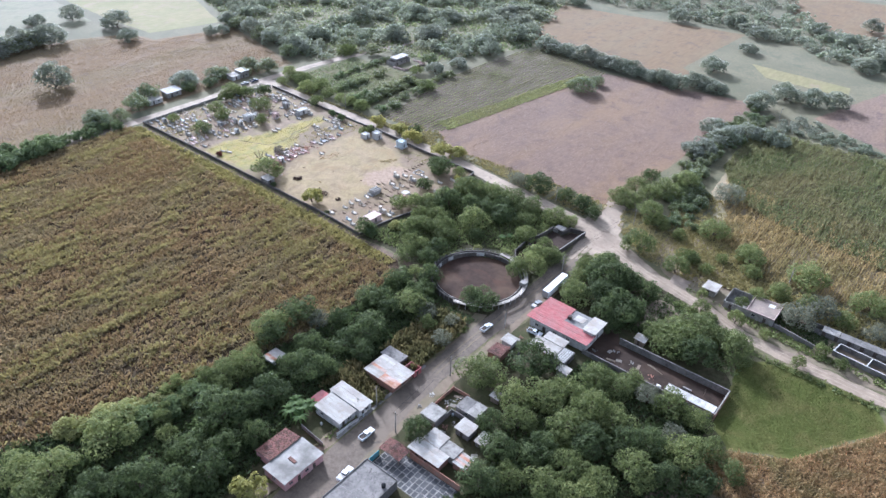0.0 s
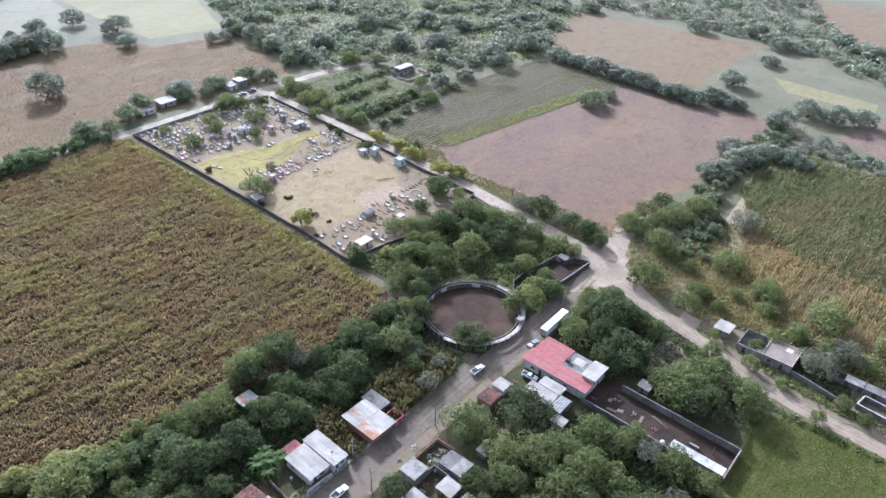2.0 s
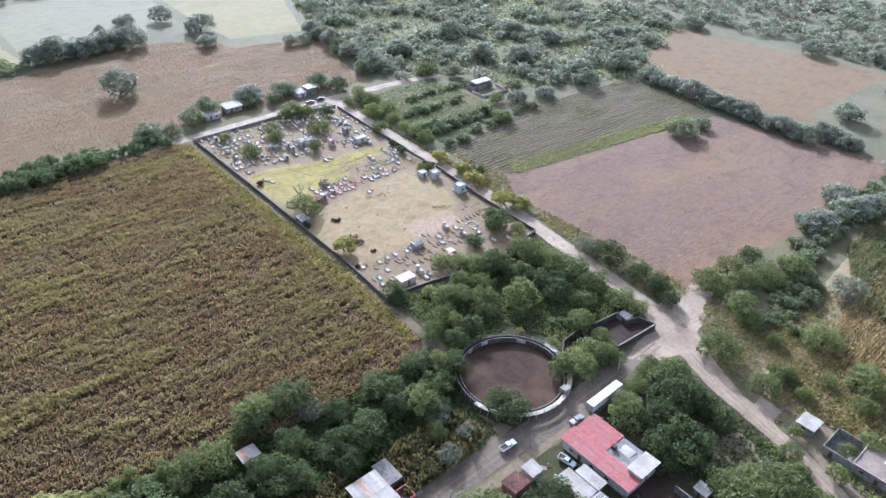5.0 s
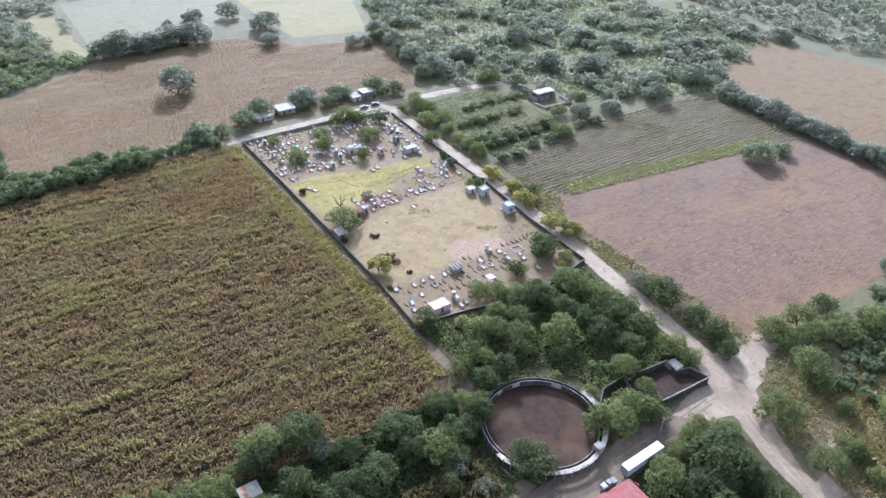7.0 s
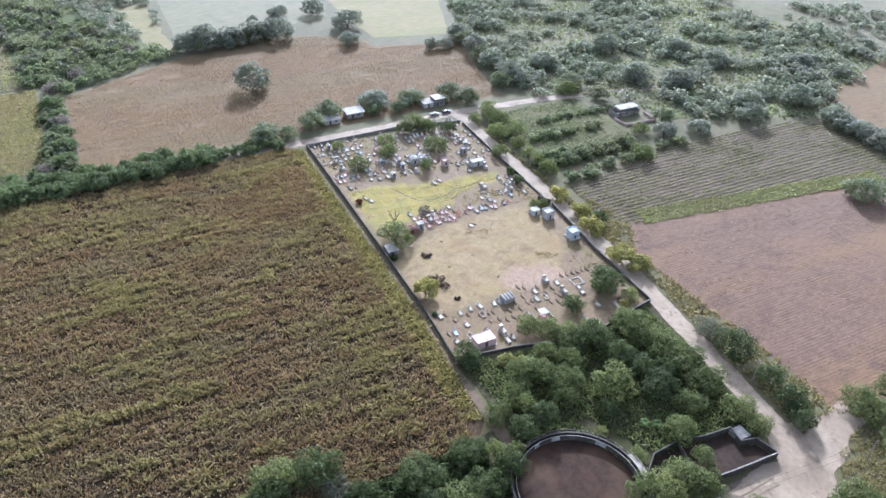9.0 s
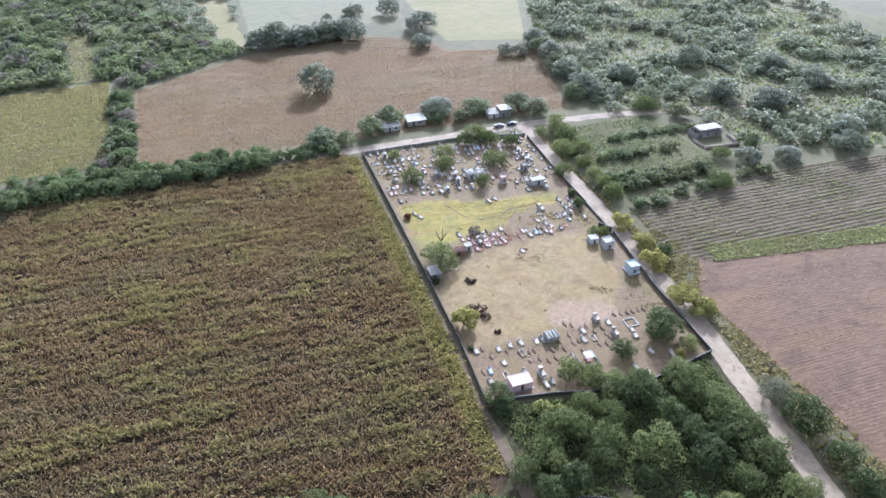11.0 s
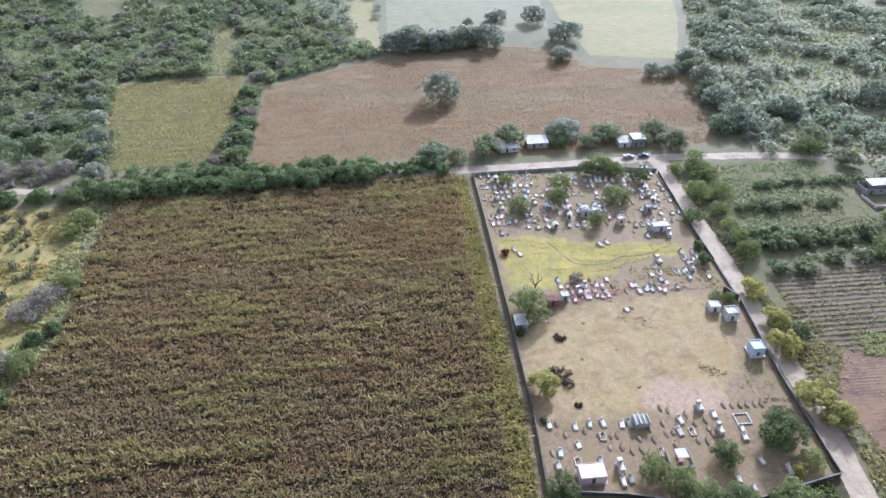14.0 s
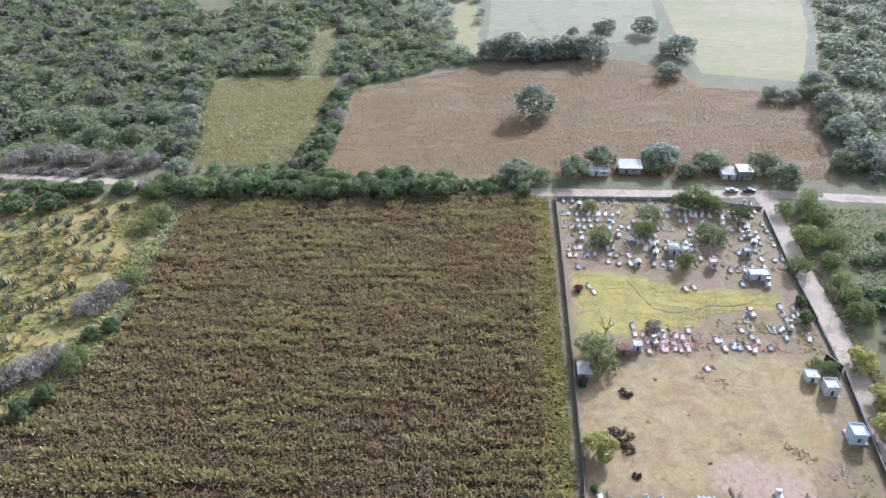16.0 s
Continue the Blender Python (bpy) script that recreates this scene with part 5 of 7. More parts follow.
for x, y, r in [(-323.6, 266, 6.0), (-305, 261.5, 5.0), (-303, 267, 5.4), (-291, 261.5, 4.6), (-280, 260, 4.2), (-331, 267, 6.0), (-325.6, 255.8, 4.0)]:
    plant('m', x, y, r)
plant("m", -240.6, 238.2, 2.8)
for x, y, r in [(-94, 211, 3.2), (-92.5, 207, 3.4)]:
    plant('m', x, y, r)
for x, y, r in [(-90, 214, 3.2), (-87.5, 216.5, 2.8)]:
    plant('m', x, y, r)

for x, y, r in [(-176, 194.5, 4.4), (-171.6, 200, 5.0), (-167, 203.5, 4.6), (-165, 212, 5.0), (-164, 225, 5.5), (-175.5, 235.5, 3.4), (-289, 211.5, 4.0), (-306, 224, 6.4), (-318, 204, 5.2), (-307, 200.5, 5.0), (-303, 184, 5.2), (-325, 182, 3.6), (-329, 218, 4.6), (-331, 228, 3.8), (-241, 175.5, 7.6), (-239, 242, 2.6)]:
    plant("m", x, y, r)
plant("d", -188, 233, 4.6), plant("d", -179, 214, 4.2)
plant("y", -173, 231, 1.8)
plant("y", -207.5, 172.8, 4.9)
plant("d", -173.2, 170.4, 4.4), plant("b", -169.5, 170.5, 3.0)
plant("b", -262, 243, 2.4), plant("b", -270, 244, 2.2)
plant("v", -256, 195, 2.8)


def single_bush(name, x, y, R, H, leaf, label, seed, n=500, size=0.3):
    root = thing(name, pose(x, y, 0), label, "bush")
    V, F, tips = crown_data(seed, R, H, 0.1, 9, n, size)
    bm = bmesh.new()
    woody(bm, np.random.default_rng(seed), 0.5, H, tips, 0.08, 4)
    part("stem", bm, M_BARK, root)
    cloud("foliage", V, F, leaf, root)
    return root


single_bush("red_bush", -274, 173.5, 1.7, 1.9, M_REDLEAF, "small dark red bush in yellow grass", 71)
single_bush("cut_branches", -211.5, 179.6, 4.3, 0.45, M_DEADLEAF, "flat heap of dark dead branches on sand", 72, 900)
single_bush("dry_brush_heap", -228, 182.6, 2.2, 0.5, M_DEADLEAF, "low heap of dry brown brush under a tree", 79, 300)
single_bush("branch_litter", -200.5, 181.5, 1.3, 0.35, M_DEADLEAF, "small dark dead branches lying on sand", 80, 160)
single_bush("wall_bush", -231, 171, 1.6, 1.6, M_DARK, "small dark bush at the wall", 73)
single_bush("corner_bush", -196, 170.8, 1.0, 1.1, M_DARK, "small dark bush at the wall", 74)


def bare_tree(x, y, H, seed):
    """A dead tree: trunk and forking bare limbs."""
    root = thing("dead_tree", pose(x, y, 0), "bare dead tree with forked dark limbs", "tree")
    rng = np.random.default_rng(seed)
    bm = bmesh.new()
    tube(bm, [(0, 0, -0.1), (0.1, 0.1, H * 0.25), (0, 0.2, H * 0.45)], [0.32, 0.25, 0.2])
    part("trunk", bm, M_BARK, root)
    for i in range(5):
        a = i * 1.26 + rng.uniform(-0.3, 0.3)
        out = H * rng.uniform(0.28, 0.45)
        e = Vector((math.cos(a) * out, math.sin(a) * out, H * rng.uniform(0.75, 1.0)))
        s = Vector((0, 0.2, H * 0.42))
        mid = s.lerp(e, 0.5) + Vector(rng.normal(0, 0.2, 3))
        bm = bmesh.new()
        tube(bm, [s, mid, e], [0.17, 0.11, 0.04], 5)
        for k in range(3):
            q = mid.lerp(e, 0.3 * k) + Vector((rng.normal(0, 0.8), rng.normal(0, 0.8), rng.uniform(0.5, 1.3)))
            tube(bm, [mid.lerp(e, 0.3 * k), q], [0.07, 0.02], 4)
        part("limb", bm, M_BARK, root)
    return root


bare_tree(-250.5, 179.2, 8.0, 1)
bare_tree(-337, 159, 4.0, 2)
bare_tree(-158, 252, 4.5, 3)


def banana(x, y, H, seed):
    root = thing("banana_plant", pose(x, y, 0), "bright green banana plant with arching leaves", "plant", "banana plants")
    rng = np.random.default_rng(seed)
    part("stem", tube(bmesh.new(), [(0, 0, -0.1), (0, 0, H * 0.6)], [0.16, 0.1]), M_BANANA, root)
    for i in range(11):
        a = i * 2.4
        bm = bmesh.new()
        left, right = [], []
        for k in range(5):
            u = k / 4
            r, z = H * 0.75 * u, H * (0.55 + 0.75 * u - 0.85 * u * u) + rng.uniform(-0.1, 0.1)
            w = 0.38 * math.sin(math.pi * (0.12 + 0.82 * u))
            c = Vector((r * math.cos(a), r * math.sin(a), z))
            n = Vector((-math.sin(a), math.cos(a), -0.25)) * w
            left.append(bm.verts.new(c + n)), right.append(bm.verts.new(c - Vector((n.x, n.y, -n.z))))
        for k in range(4):
            bm.faces.new((left[k], left[k + 1], right[k + 1], right[k]))
        part("leaf", bm, M_BANANA, root)


for i, (x, y, h) in enumerate([(-118, 88, 4.4), (-116, 85.5, 3.8), (-119.5, 85, 4.6), (-117, 90.5, 4.0), (-121, 88.5, 4.2), (-123, 62, 4.2), (-121, 64, 3.8), (-124.5, 65, 4.0), (-128, 203, 2.6), (-126, 206, 2.6)]):
    banana(x, y, h, i)


def cactus(x, y, s, first=[]):
    m = Matrix.LocRotScale((x, y, 0), Euler((0, 0, x * 7 + y)), (s, s, s))
    if first:
        p = first[0]
        return copy_thing(p, m @ Matrix.Diagonal((*p.scale, 1)).inverted())
    root = thing("organ_cactus", m, "dark green branching organ cactus", "cactus", "cactuses in the dry pasture")
    for i in range(6):
        a = i * 2.4
        r = 0.25 + 0.18 * i
        p = Vector((math.cos(a) * r, math.sin(a) * r, 0.5))
        part("stem", tube(bmesh.new(), [(p.x * 0.2, p.y * 0.2, -0.05), p, p * 1.1 + Vector((0, 0, 1.5 - 0.08 * i))], [0.18, 0.2, 0.12]), M_CACTUS, root)
    first.append(root)
    return root


rng = np.random.default_rng(77)
CX, CY = scatter([(-318, -2), (-326, -66), (-244, -66), (-222, -8), (-250, 6), (-292, 7)], 5.4, rng, None, 0.4)
for x, y in zip(CX, CY):
    cactus(float(x), float(y), float(rng.uniform(0.8, 1.5)))


# ---- walls of the graveyard ----
def wall_run(name, pts, height, width, material, label, cap=None, pitch=3.0):
    """A masonry wall in bays between piers, with a coping."""
    root = thing(name, Matrix(), label, "wall", kind="structure")
    for a, b in zip(pts, pts[1:]):
        a, b = Vector(a), Vector(b)
        n = max(1, round((b - a).length / pitch))
        for i in range(n):
            p, q = a.lerp(b, i / n), a.lerp(b, (i + 1) / n)
            h = height + 0.12 * noise.noise((p.x * 0.3, p.y * 0.3, 2))
            part("bay", beam(bmesh.new(), p, q, width, -0.1, h), material, root)
            if cap:
                part("coping", beam(bmesh.new(), p, q, width + 0.12, h, h + 0.1), cap, root)
            part("pier", boxes((p.x - width * 0.8, p.x + width * 0.8, p.y - width * 0.8, p.y + width * 0.8, -0.1, h + 0.04)), material, root)
    return root


wall_run("graveyard_wall_west", [(-333, 169.2), (-285, 169.2), (-235, 168.8), (-197, 168.3), (-173, 166.8)], 1.4, 0.2, M_DARKWALL, "long dark concrete graveyard wall", M_DARKWALL, 4.0)
wall_run("graveyard_wall_north", [(-333, 169.2), (-334, 220), (-328, 249)], 1.3, 0.25, M_CONC, "low grey graveyard wall at the road", None, 4.0)
wall_run("graveyard_wall_east", [(-326, 249), (-290, 247), (-262, 246.5)], 1.3, 0.2, M_DARKWALL, "dark concrete graveyard wall beside the road", M_DARKCONC, 4.0)
wall_run("graveyard_wall_gate", [(-262, 246.5), (-244, 246)], 0.9, 0.4, M_DARKCONC, "low broken wall at the graveyard gate", None, 4.0)
wall_run("graveyard_corner_wall", [(-244.4, 242.5), (-239.6, 245.4)], 2.6, 0.25, M_DARKWALL, "tall dark wall behind the chapels", M_DARKCONC, 2.6)
wall_run("graveyard_wall_south_east", [(-239, 246), (-205, 242.5), (-171, 241.0)], 1.35, 0.2, M_DARKWALL, "dark concrete graveyard wall beside the road", M_DARKCONC, 4.0)
wall_run("graveyard_wall_south", [(-173, 166.8), (-172, 177), (-170.6, 186), (-167.4, 198), (-166.4, 218), (-171, 241)], 1.2, 0.25, M_DARKWALL, "dark concrete wall at the grove", M_DARKCONC, 4.0)


# ---- graves ----
def cross(bm, x, y, z, s, t=0.09):
    box(bm, x - t / 2, x + t / 2, y - t / 2, y + t / 2, z, z + s)
    box(bm, x - t / 2, x + t / 2, y - s * 0.32, y + s * 0.32, z + s * 0.58, z + s * 0.58 + t)


def grave_slab(stone, label, name="grave"):
    g = thing(name, Matrix(), label, "grave", "graves of the graveyard")
    part("plinth", boxes((-1.15, 1.15, -0.6, 0.6, -0.05, 0.38, 0.03)), stone, g)
    part("slab", bevelled(boxes((-1.0, 1.0, -0.48, 0.48, 0.38, 0.52)), 0.03), stone, g)
    part("headstone", bevelled(boxes((-1.15, -0.95, -0.45, 0.45, 0.52, 0.95)), 0.04), stone, g)
    bm = bmesh.new()
    cross(bm, -1.05, 0, 0.95, 0.6)
    part("cross", bm, stone, g)
    return g


def grave_vault(stone, label):
    g = thing("grave_vault", Matrix(), label, "grave", "graves of the graveyard")
    part("plinth", boxes((-1.35, 1.35, -0.8, 0.8, -0.05, 0.25)), M_GREYSTONE, g)
    part("chest", boxes((-1.15, 1.15, -0.6, 0.6, 0.25, 0.95, 0.04)), stone, g)
    part("lid", bevelled(boxes((-1.22, 1.22, -0.67, 0.67, 0.95, 1.08)), 0.03), stone, g)
    bm = boxes((-1.2, -0.5, -0.5, 0.5, 1.08, 1.2), (-1.2, -1.05, -0.5, 0.5, 1.2, 2.0), (-1.05, -0.5, -0.5, -0.38, 1.2, 2.0), (-1.05, -0.5, 0.38, 0.5, 1.2, 2.0))
    part("niche", bm, stone, g)
    part("niche_roof", boxes((-1.28, -0.42, -0.58, 0.58, 2.0, 2.12, 0.02)), stone, g)
    return g


def grave_mound(label):
    g = thing("grave_mound", Matrix(), label, "grave", "graves of the graveyard")
    bm = bmesh.new()
    rings = []
    for k, (z, q) in enumerate(((-0.05, 1.0), (0.12, 0.92), (0.27, 0.68), (0.36, 0.3))):
        rings.append([bm.verts.new((1.15 * q * math.cos(j * math.tau / 10) + 0.05 * math.sin(j * 2.3 + k), 0.56 * q * math.sin(j * math.tau / 10) + 0.04 * math.cos(j * 3.1 + k), z)) for j in range(10)])
    for lo, hi in zip(rings, rings[1:]):
        for j in range(10):
            bm.faces.new((lo[j], lo[(j + 1) % 10], hi[(j + 1) % 10], hi[j]))
    bm.faces.new(rings[-1])
    part("mound", bm, M_MOUND, g)
    bm = bmesh.new()
    cross(bm, -1.0, 0, 0, 0.8, 0.08)
    part("cross", bm, M_WOOD, g)
    return g


def grave_kerb(stone, label):
    g = thing("grave_kerb", Matrix(), label, "grave", "graves of the graveyard")
    for r in ((-1.25, 1.25, -0.7, -0.55), (-1.25, 1.25, 0.55, 0.7), (-1.25, -1.1, -0.55, 0.55), (1.1, 1.25, -0.55, 0.55)):
        part("kerb", boxes((*r, -0.05, 0.32)), stone, g)
    part("fill", boxes((-1.1, 1.1, -0.55, 0.55, -0.05, 0.14)), M_GRAVE_SOIL, g)
    bm = boxes((-1.2, -1.0, -0.35, 0.35, 0.32, 0.75, 0.03))
    cross(bm, -1.1, 0, 0.75, 0.6)
    part("headstone", bm, stone, g)
    return g


def grave_chapel(paint, label):
    g = thing("grave_chapel", Matrix(), label, "grave", "graves of the graveyard")
    part("plinth", boxes((-1.2, 1.2, -0.9, 0.9, -0.05, 0.3)), M_GREYSTONE, g)
    for r in ((-0.95, -0.8, -0.7, 0.7), (-0.8, 0.75, -0.7, -0.55), (-0.8, 0.75, 0.55, 0.7)):
        part("wall", boxes((*r, 0.3, 1.9)), paint, g)
    bm = bmesh.new()
    v = [bm.verts.new(p) for p in ((-1.05, -0.85, 1.9), (0.9, -0.85, 1.9), (0.9, 0.85, 1.9), (-1.05, 0.85, 1.9), (-1.05, 0, 2.5), (0.9, 0, 2.5))]
    for f in ((0, 1, 5, 4), (2, 3, 4, 5), (0, 4, 3), (1, 2, 5), (3, 2, 1, 0)):
        bm.faces.new([v[i] for i in f])
    part("roof", bm, paint, g)
    bm = bmesh.new()
    cross(bm, 0.7, 0, 2.45, 0.6)
    part("cross", bm, paint, g)
    return g


GRAVES = [
    (lambda: grave_slab(M_STONE, "white stone grave slab with a cross headstone"), 6.5),
    (lambda: grave_slab(M_GREYSTONE, "weathered grey grave slab with a cross headstone"), 7),
    (lambda: grave_slab(M_BLUE, "pale blue painted grave with a cross"), 0.5),
    (lambda: grave_slab(M_PALEPINK, "pale pink painted grave with a cross"), 3),
    (lambda: grave_vault(M_STONE, "white chest tomb with a niche at its head"), 2),
    (lambda: grave_mound("bare earth grave mound with a wooden cross"), 5),
    (lambda: grave_kerb(M_STONE, "grave framed by pale kerbstones"), 3),
    (lambda: grave_chapel(M_WHITE, "small whitewashed gabled grave shrine"), 0.7),
]
grave_rng = np.random.default_rng(12)
first_grave = {}


def lay_grave(x, y, kind=None, turn=0.0):
    w = np.array([q[1] for q in GRAVES], float)
    k = int(grave_rng.choice(len(GRAVES), p=w / w.sum())) if kind is None else kind
    if k not in first_grave:
        first_grave[k] = GRAVES[k][0]()
        first_grave[k].matrix_basis = pose(x, y, 0.03, 0, 0, turn)
        return first_grave[k]
    return copy_thing(first_grave[k], Matrix.LocRotScale((x, y, 0.03), Euler((0, 0, radians(turn))), (float(grave_rng.uniform(0.95, 1.35)), float(grave_rng.uniform(0.95, 1.3)), float(grave_rng.uniform(0.8, 1.3)))))


def grave_rows(x0, x1, dx, y0, y1, dy, fill, kinds=None):
    for x in np.arange(x0, x1, dx):
        for y in np.arange(y0, y1, dy):
            if grave_rng.random() < fill:
                px, py = float(x + grave_rng.normal(0, 0.45)), float(y + grave_rng.normal(0, 0.4))
                if any(math.hypot(px - a, py - b) < r for a, b, r in KEEP):
                    continue
                lay_grave(px, py, None if kinds is None else int(grave_rng.choice(kinds)), float(grave_rng.normal(0, 9)))


# spots taken by chapels and trunks
KEEP = [(-296, 209, 3.6), (-284, 235, 4.5), (-296, 227, 3), (-296, 234.6, 2.5), (-177, 179, 4.5), (-192.5, 196.6, 2.8), (-180, 203, 3.5), (-246.5, 189, 2.2), (-289, 211.5, 1), (-306, 224, 1), (-318, 204, 1), (-307, 200.5, 1), (-303, 184, 1), (-325, 182, 1), (-183, 215, 1), (-187, 231, 1)]
grave_rows(-331, -288, 4.6, 172, 247, 2.3, 0.66)
grave_rows(-287, -282, 3.6, 174, 196, 2.4, 0.25)
grave_rows(-287, -276, 3.8, 224, 244, 2.4, 0.45)
grave_rows(-252.5, -246, 3.0, 192, 205, 1.9, 0.85, [3, 1, 3, 4, 3, 0, 5])
grave_rows(-255.5, -252.6, 2.6, 189, 206, 2.1, 0.6, [3, 3, 1, 0, 5])
grave_rows(-251.5, -247, 3.2, 206, 230, 2.2, 0.55, [0, 1, 1, 0, 3, 6, 5])
grave_rows(-268, -250, 3.6, 222, 243, 2.4, 0.42)
grave_rows(-262, -254, 4.0, 232, 244, 2.6, 0.45)
# the southern rows, grave by grave: kind, then places
for kind, places in (
        (0, ((-194.1, 171.8), (-193.0, 178.7), (-193.5, 182.8), (-193.4, 186.5), (-192.6, 191.5), (-192.3, 207.7), (-188.5, 206.1), (-193.4, 217.6), (-187.6, 223.2), (-185.0, 222.6), (-186.8, 178), (-180.9, 171.2), (-181, 215), (-172.5, 215.2), (-169.6, 217.9), (-177, 223.4), (-174, 229.3), (-174.6, 186.3))),
        (1, ((-192.6, 193.6), (-181.2, 182.4), (-175, 188.4), (-188.2, 217))),
        (4, ((-195.9, 214.4), (-178.8, 186.8), (-187.9, 216.9))),
        (2, ((-184.8, 172.7),)),
        (6, ((-182.6, 199.0), (-189, 185.2), (-181.6, 176.6), (-188.2, 209.4))),
        (5, ((-194.6, 173.9), (-190.5, 175.4), (-191.2, 180.8), (-189.5, 184.3), (-188.8, 187.3), (-188.9, 189.0), (-185.3, 186.0), (-185.0, 189.2), (-197.0, 203.7), (-196.0, 205.6), (-191.9, 202.6), (-188.4, 202.4), (-188.5, 204.3), (-190.8, 211.2), (-191.6, 214.5), (-188.6, 214.2), (-185.1, 209.8), (-183.6, 194.0), (-182.0, 195.6), (-183.4, 191.4), (-178.7, 194.7), (-177.2, 192.0), (-196.3, 221.6), (-195.9, 223.8), (-195.7, 226.1), (-195.7, 228.2), (-195.8, 230.3), (-195.7, 232.3), (-194.1, 209.9), (-192.3, 209.0), (-184.7, 212.2), (-186.8, 214.6), (-177.3, 170.6), (-179.3, 173.2), (-185.1, 170.6), (-187.4, 194.6), (-186.6, 198.4), (-190.4, 198.4), (-184.4, 203.4)))):
    for x, y in places:
        lay_grave(x, y, kind, float(grave_rng.normal(0, 5)))
for x, y in ((-276, 177), (-273, 178.5), (-277, 212), (-276, 209), (-239, 207.5)):
    lay_grave(x, y, 0, 20)


def flowers(x, y, s, seed):
    rng = np.random.default_rng(seed)
    V, F, _ = crown_data(seed, s, s * 0.9, 0.05, 5, 70, 0.13)
    ob = cloud("flower_heap", V + (x, y, -0.02), F, M_PETAL)
    tagged(ob, "heap of pink, red and orange flowers on a grave", "flowers", "flower heaps", "stuff")


for i in range(70):
    y = 190 + 17 * grave_rng.random() if i < 52 else 207 + 24 * grave_rng.random()
    flowers(-249 + float(grave_rng.normal(0, 2.2)), float(y), float(grave_rng.uniform(0.6, 1.4)), i)
for i in range(26):
    flowers(float(grave_rng.uniform(-328, -290)), float(grave_rng.uniform(174, 245)), float(grave_rng.uniform(0.5, 1.0)), 90 + i)


# ---- buildings ----
def pierced(bm, a, b, height, width, holes, z0=-0.05):
    """A wall from a to b; holes: (from, to, sill, head) along it."""
    a, b = Vector(a), Vector(b)
    n = (b - a).length
    d = (b - a) / n
    at = 0.0
    for s, e, lo, hi in sorted(holes):
        if s > at:
            beam(bm, a + d * at, a + d * s, width, z0, height)
        if lo > 0.05:
            beam(bm, a + d * s, a + d * e, width, z0, lo)
        if hi < height:
            beam(bm, a + d * s, a + d * e, width, hi, height)
        at = e
    if at < n:
        beam(bm, a + d * at, b, width, z0, height)
    return bm


def fill_hole(root, a, b, hole, door):
    """The leaf of a door or the pane and frame of a window."""
    a, b = Vector(a), Vector(b)
    d = (b - a).normalized()
    s, e, lo, hi = hole
    p, q = a + d * s, a + d * e
    if door:
        leaf = part("door", beam(bmesh.new(), p, q, 0.06, 0.02, hi), M_DOOR, root)
        part("handle", beam(bmesh.new(), p.lerp(q, 0.85), p.lerp(q, 0.9), 0.14, 0.95, 1.1), M_STEEL, leaf)
    else:
        w = part("window", beam(bmesh.new(), p, q, 0.03, lo, hi), M_GLASS, root)
        bm = bmesh.new()
        beam(bm, p, q, 0.1, lo, lo + 0.07), beam(bm, p, q, 0.1, hi - 0.07, hi)
        beam(bm, p, p.lerp(q, 0.07), 0.1, lo + 0.07, hi - 0.07), beam(bm, p.lerp(q, 0.93), q, 0.1, lo + 0.07, hi - 0.07), beam(bm, p.lerp(q, 0.47), p.lerp(q, 0.53), 0.1, lo + 0.07, hi - 0.07)
        part("window_frame", bm, M_STEEL, w)


def sheet_roof(root, x0, x1, y0, y1, z0, z1, along, material, odd=(), pitch=1.0):
    """Corrugated sheets laid side by side from z0 to z1 along x or y; odd: sheets of rusted metal."""
    lo, hi = (y0, y1) if along == "x" else (x0, x1)
    n = max(2, round((hi - lo) / pitch))
    for i in range(n):
        a, b = lo + (hi - lo) * i / n, lo + (hi - lo) * (i + 1) / n - 0.02
        bm = bmesh.new()
        lift = 0.02 * (i % 2)
        K = 6
        rows = []
        for k in range(K + 1):
            c = a + (b - a) * k / K
            up = lift + (0.03 if k % 2 else 0.0)
            ends = ((x0, c, z0 + up), (x1, c, z1 + up)) if along == "x" else ((c, y0, z0 + up), (c, y1, z1 + up))
            rows.append([bm.verts.new(p) for p in ends] + [bm.verts.new((p[0], p[1], p[2] - 0.05)) for p in ends])
        for p, q in zip(rows, rows[1:]):
            bm.faces.new((p[0], p[1], q[1], q[0])), bm.faces.new((p[2], q[2], q[3], p[3]))
            bm.faces.new((p[0], q[0], q[2], p[2])), bm.faces.new((p[1], p[3], q[3], q[1]))
        bm.faces.new((rows[0][0], rows[0][2], rows[0][3], rows[0][1])), bm.faces.new((rows[-1][0], rows[-1][1], rows[-1][3], rows[-1][2]))
        part("roof_sheet", bm, M_RUST if i in odd else material, root)


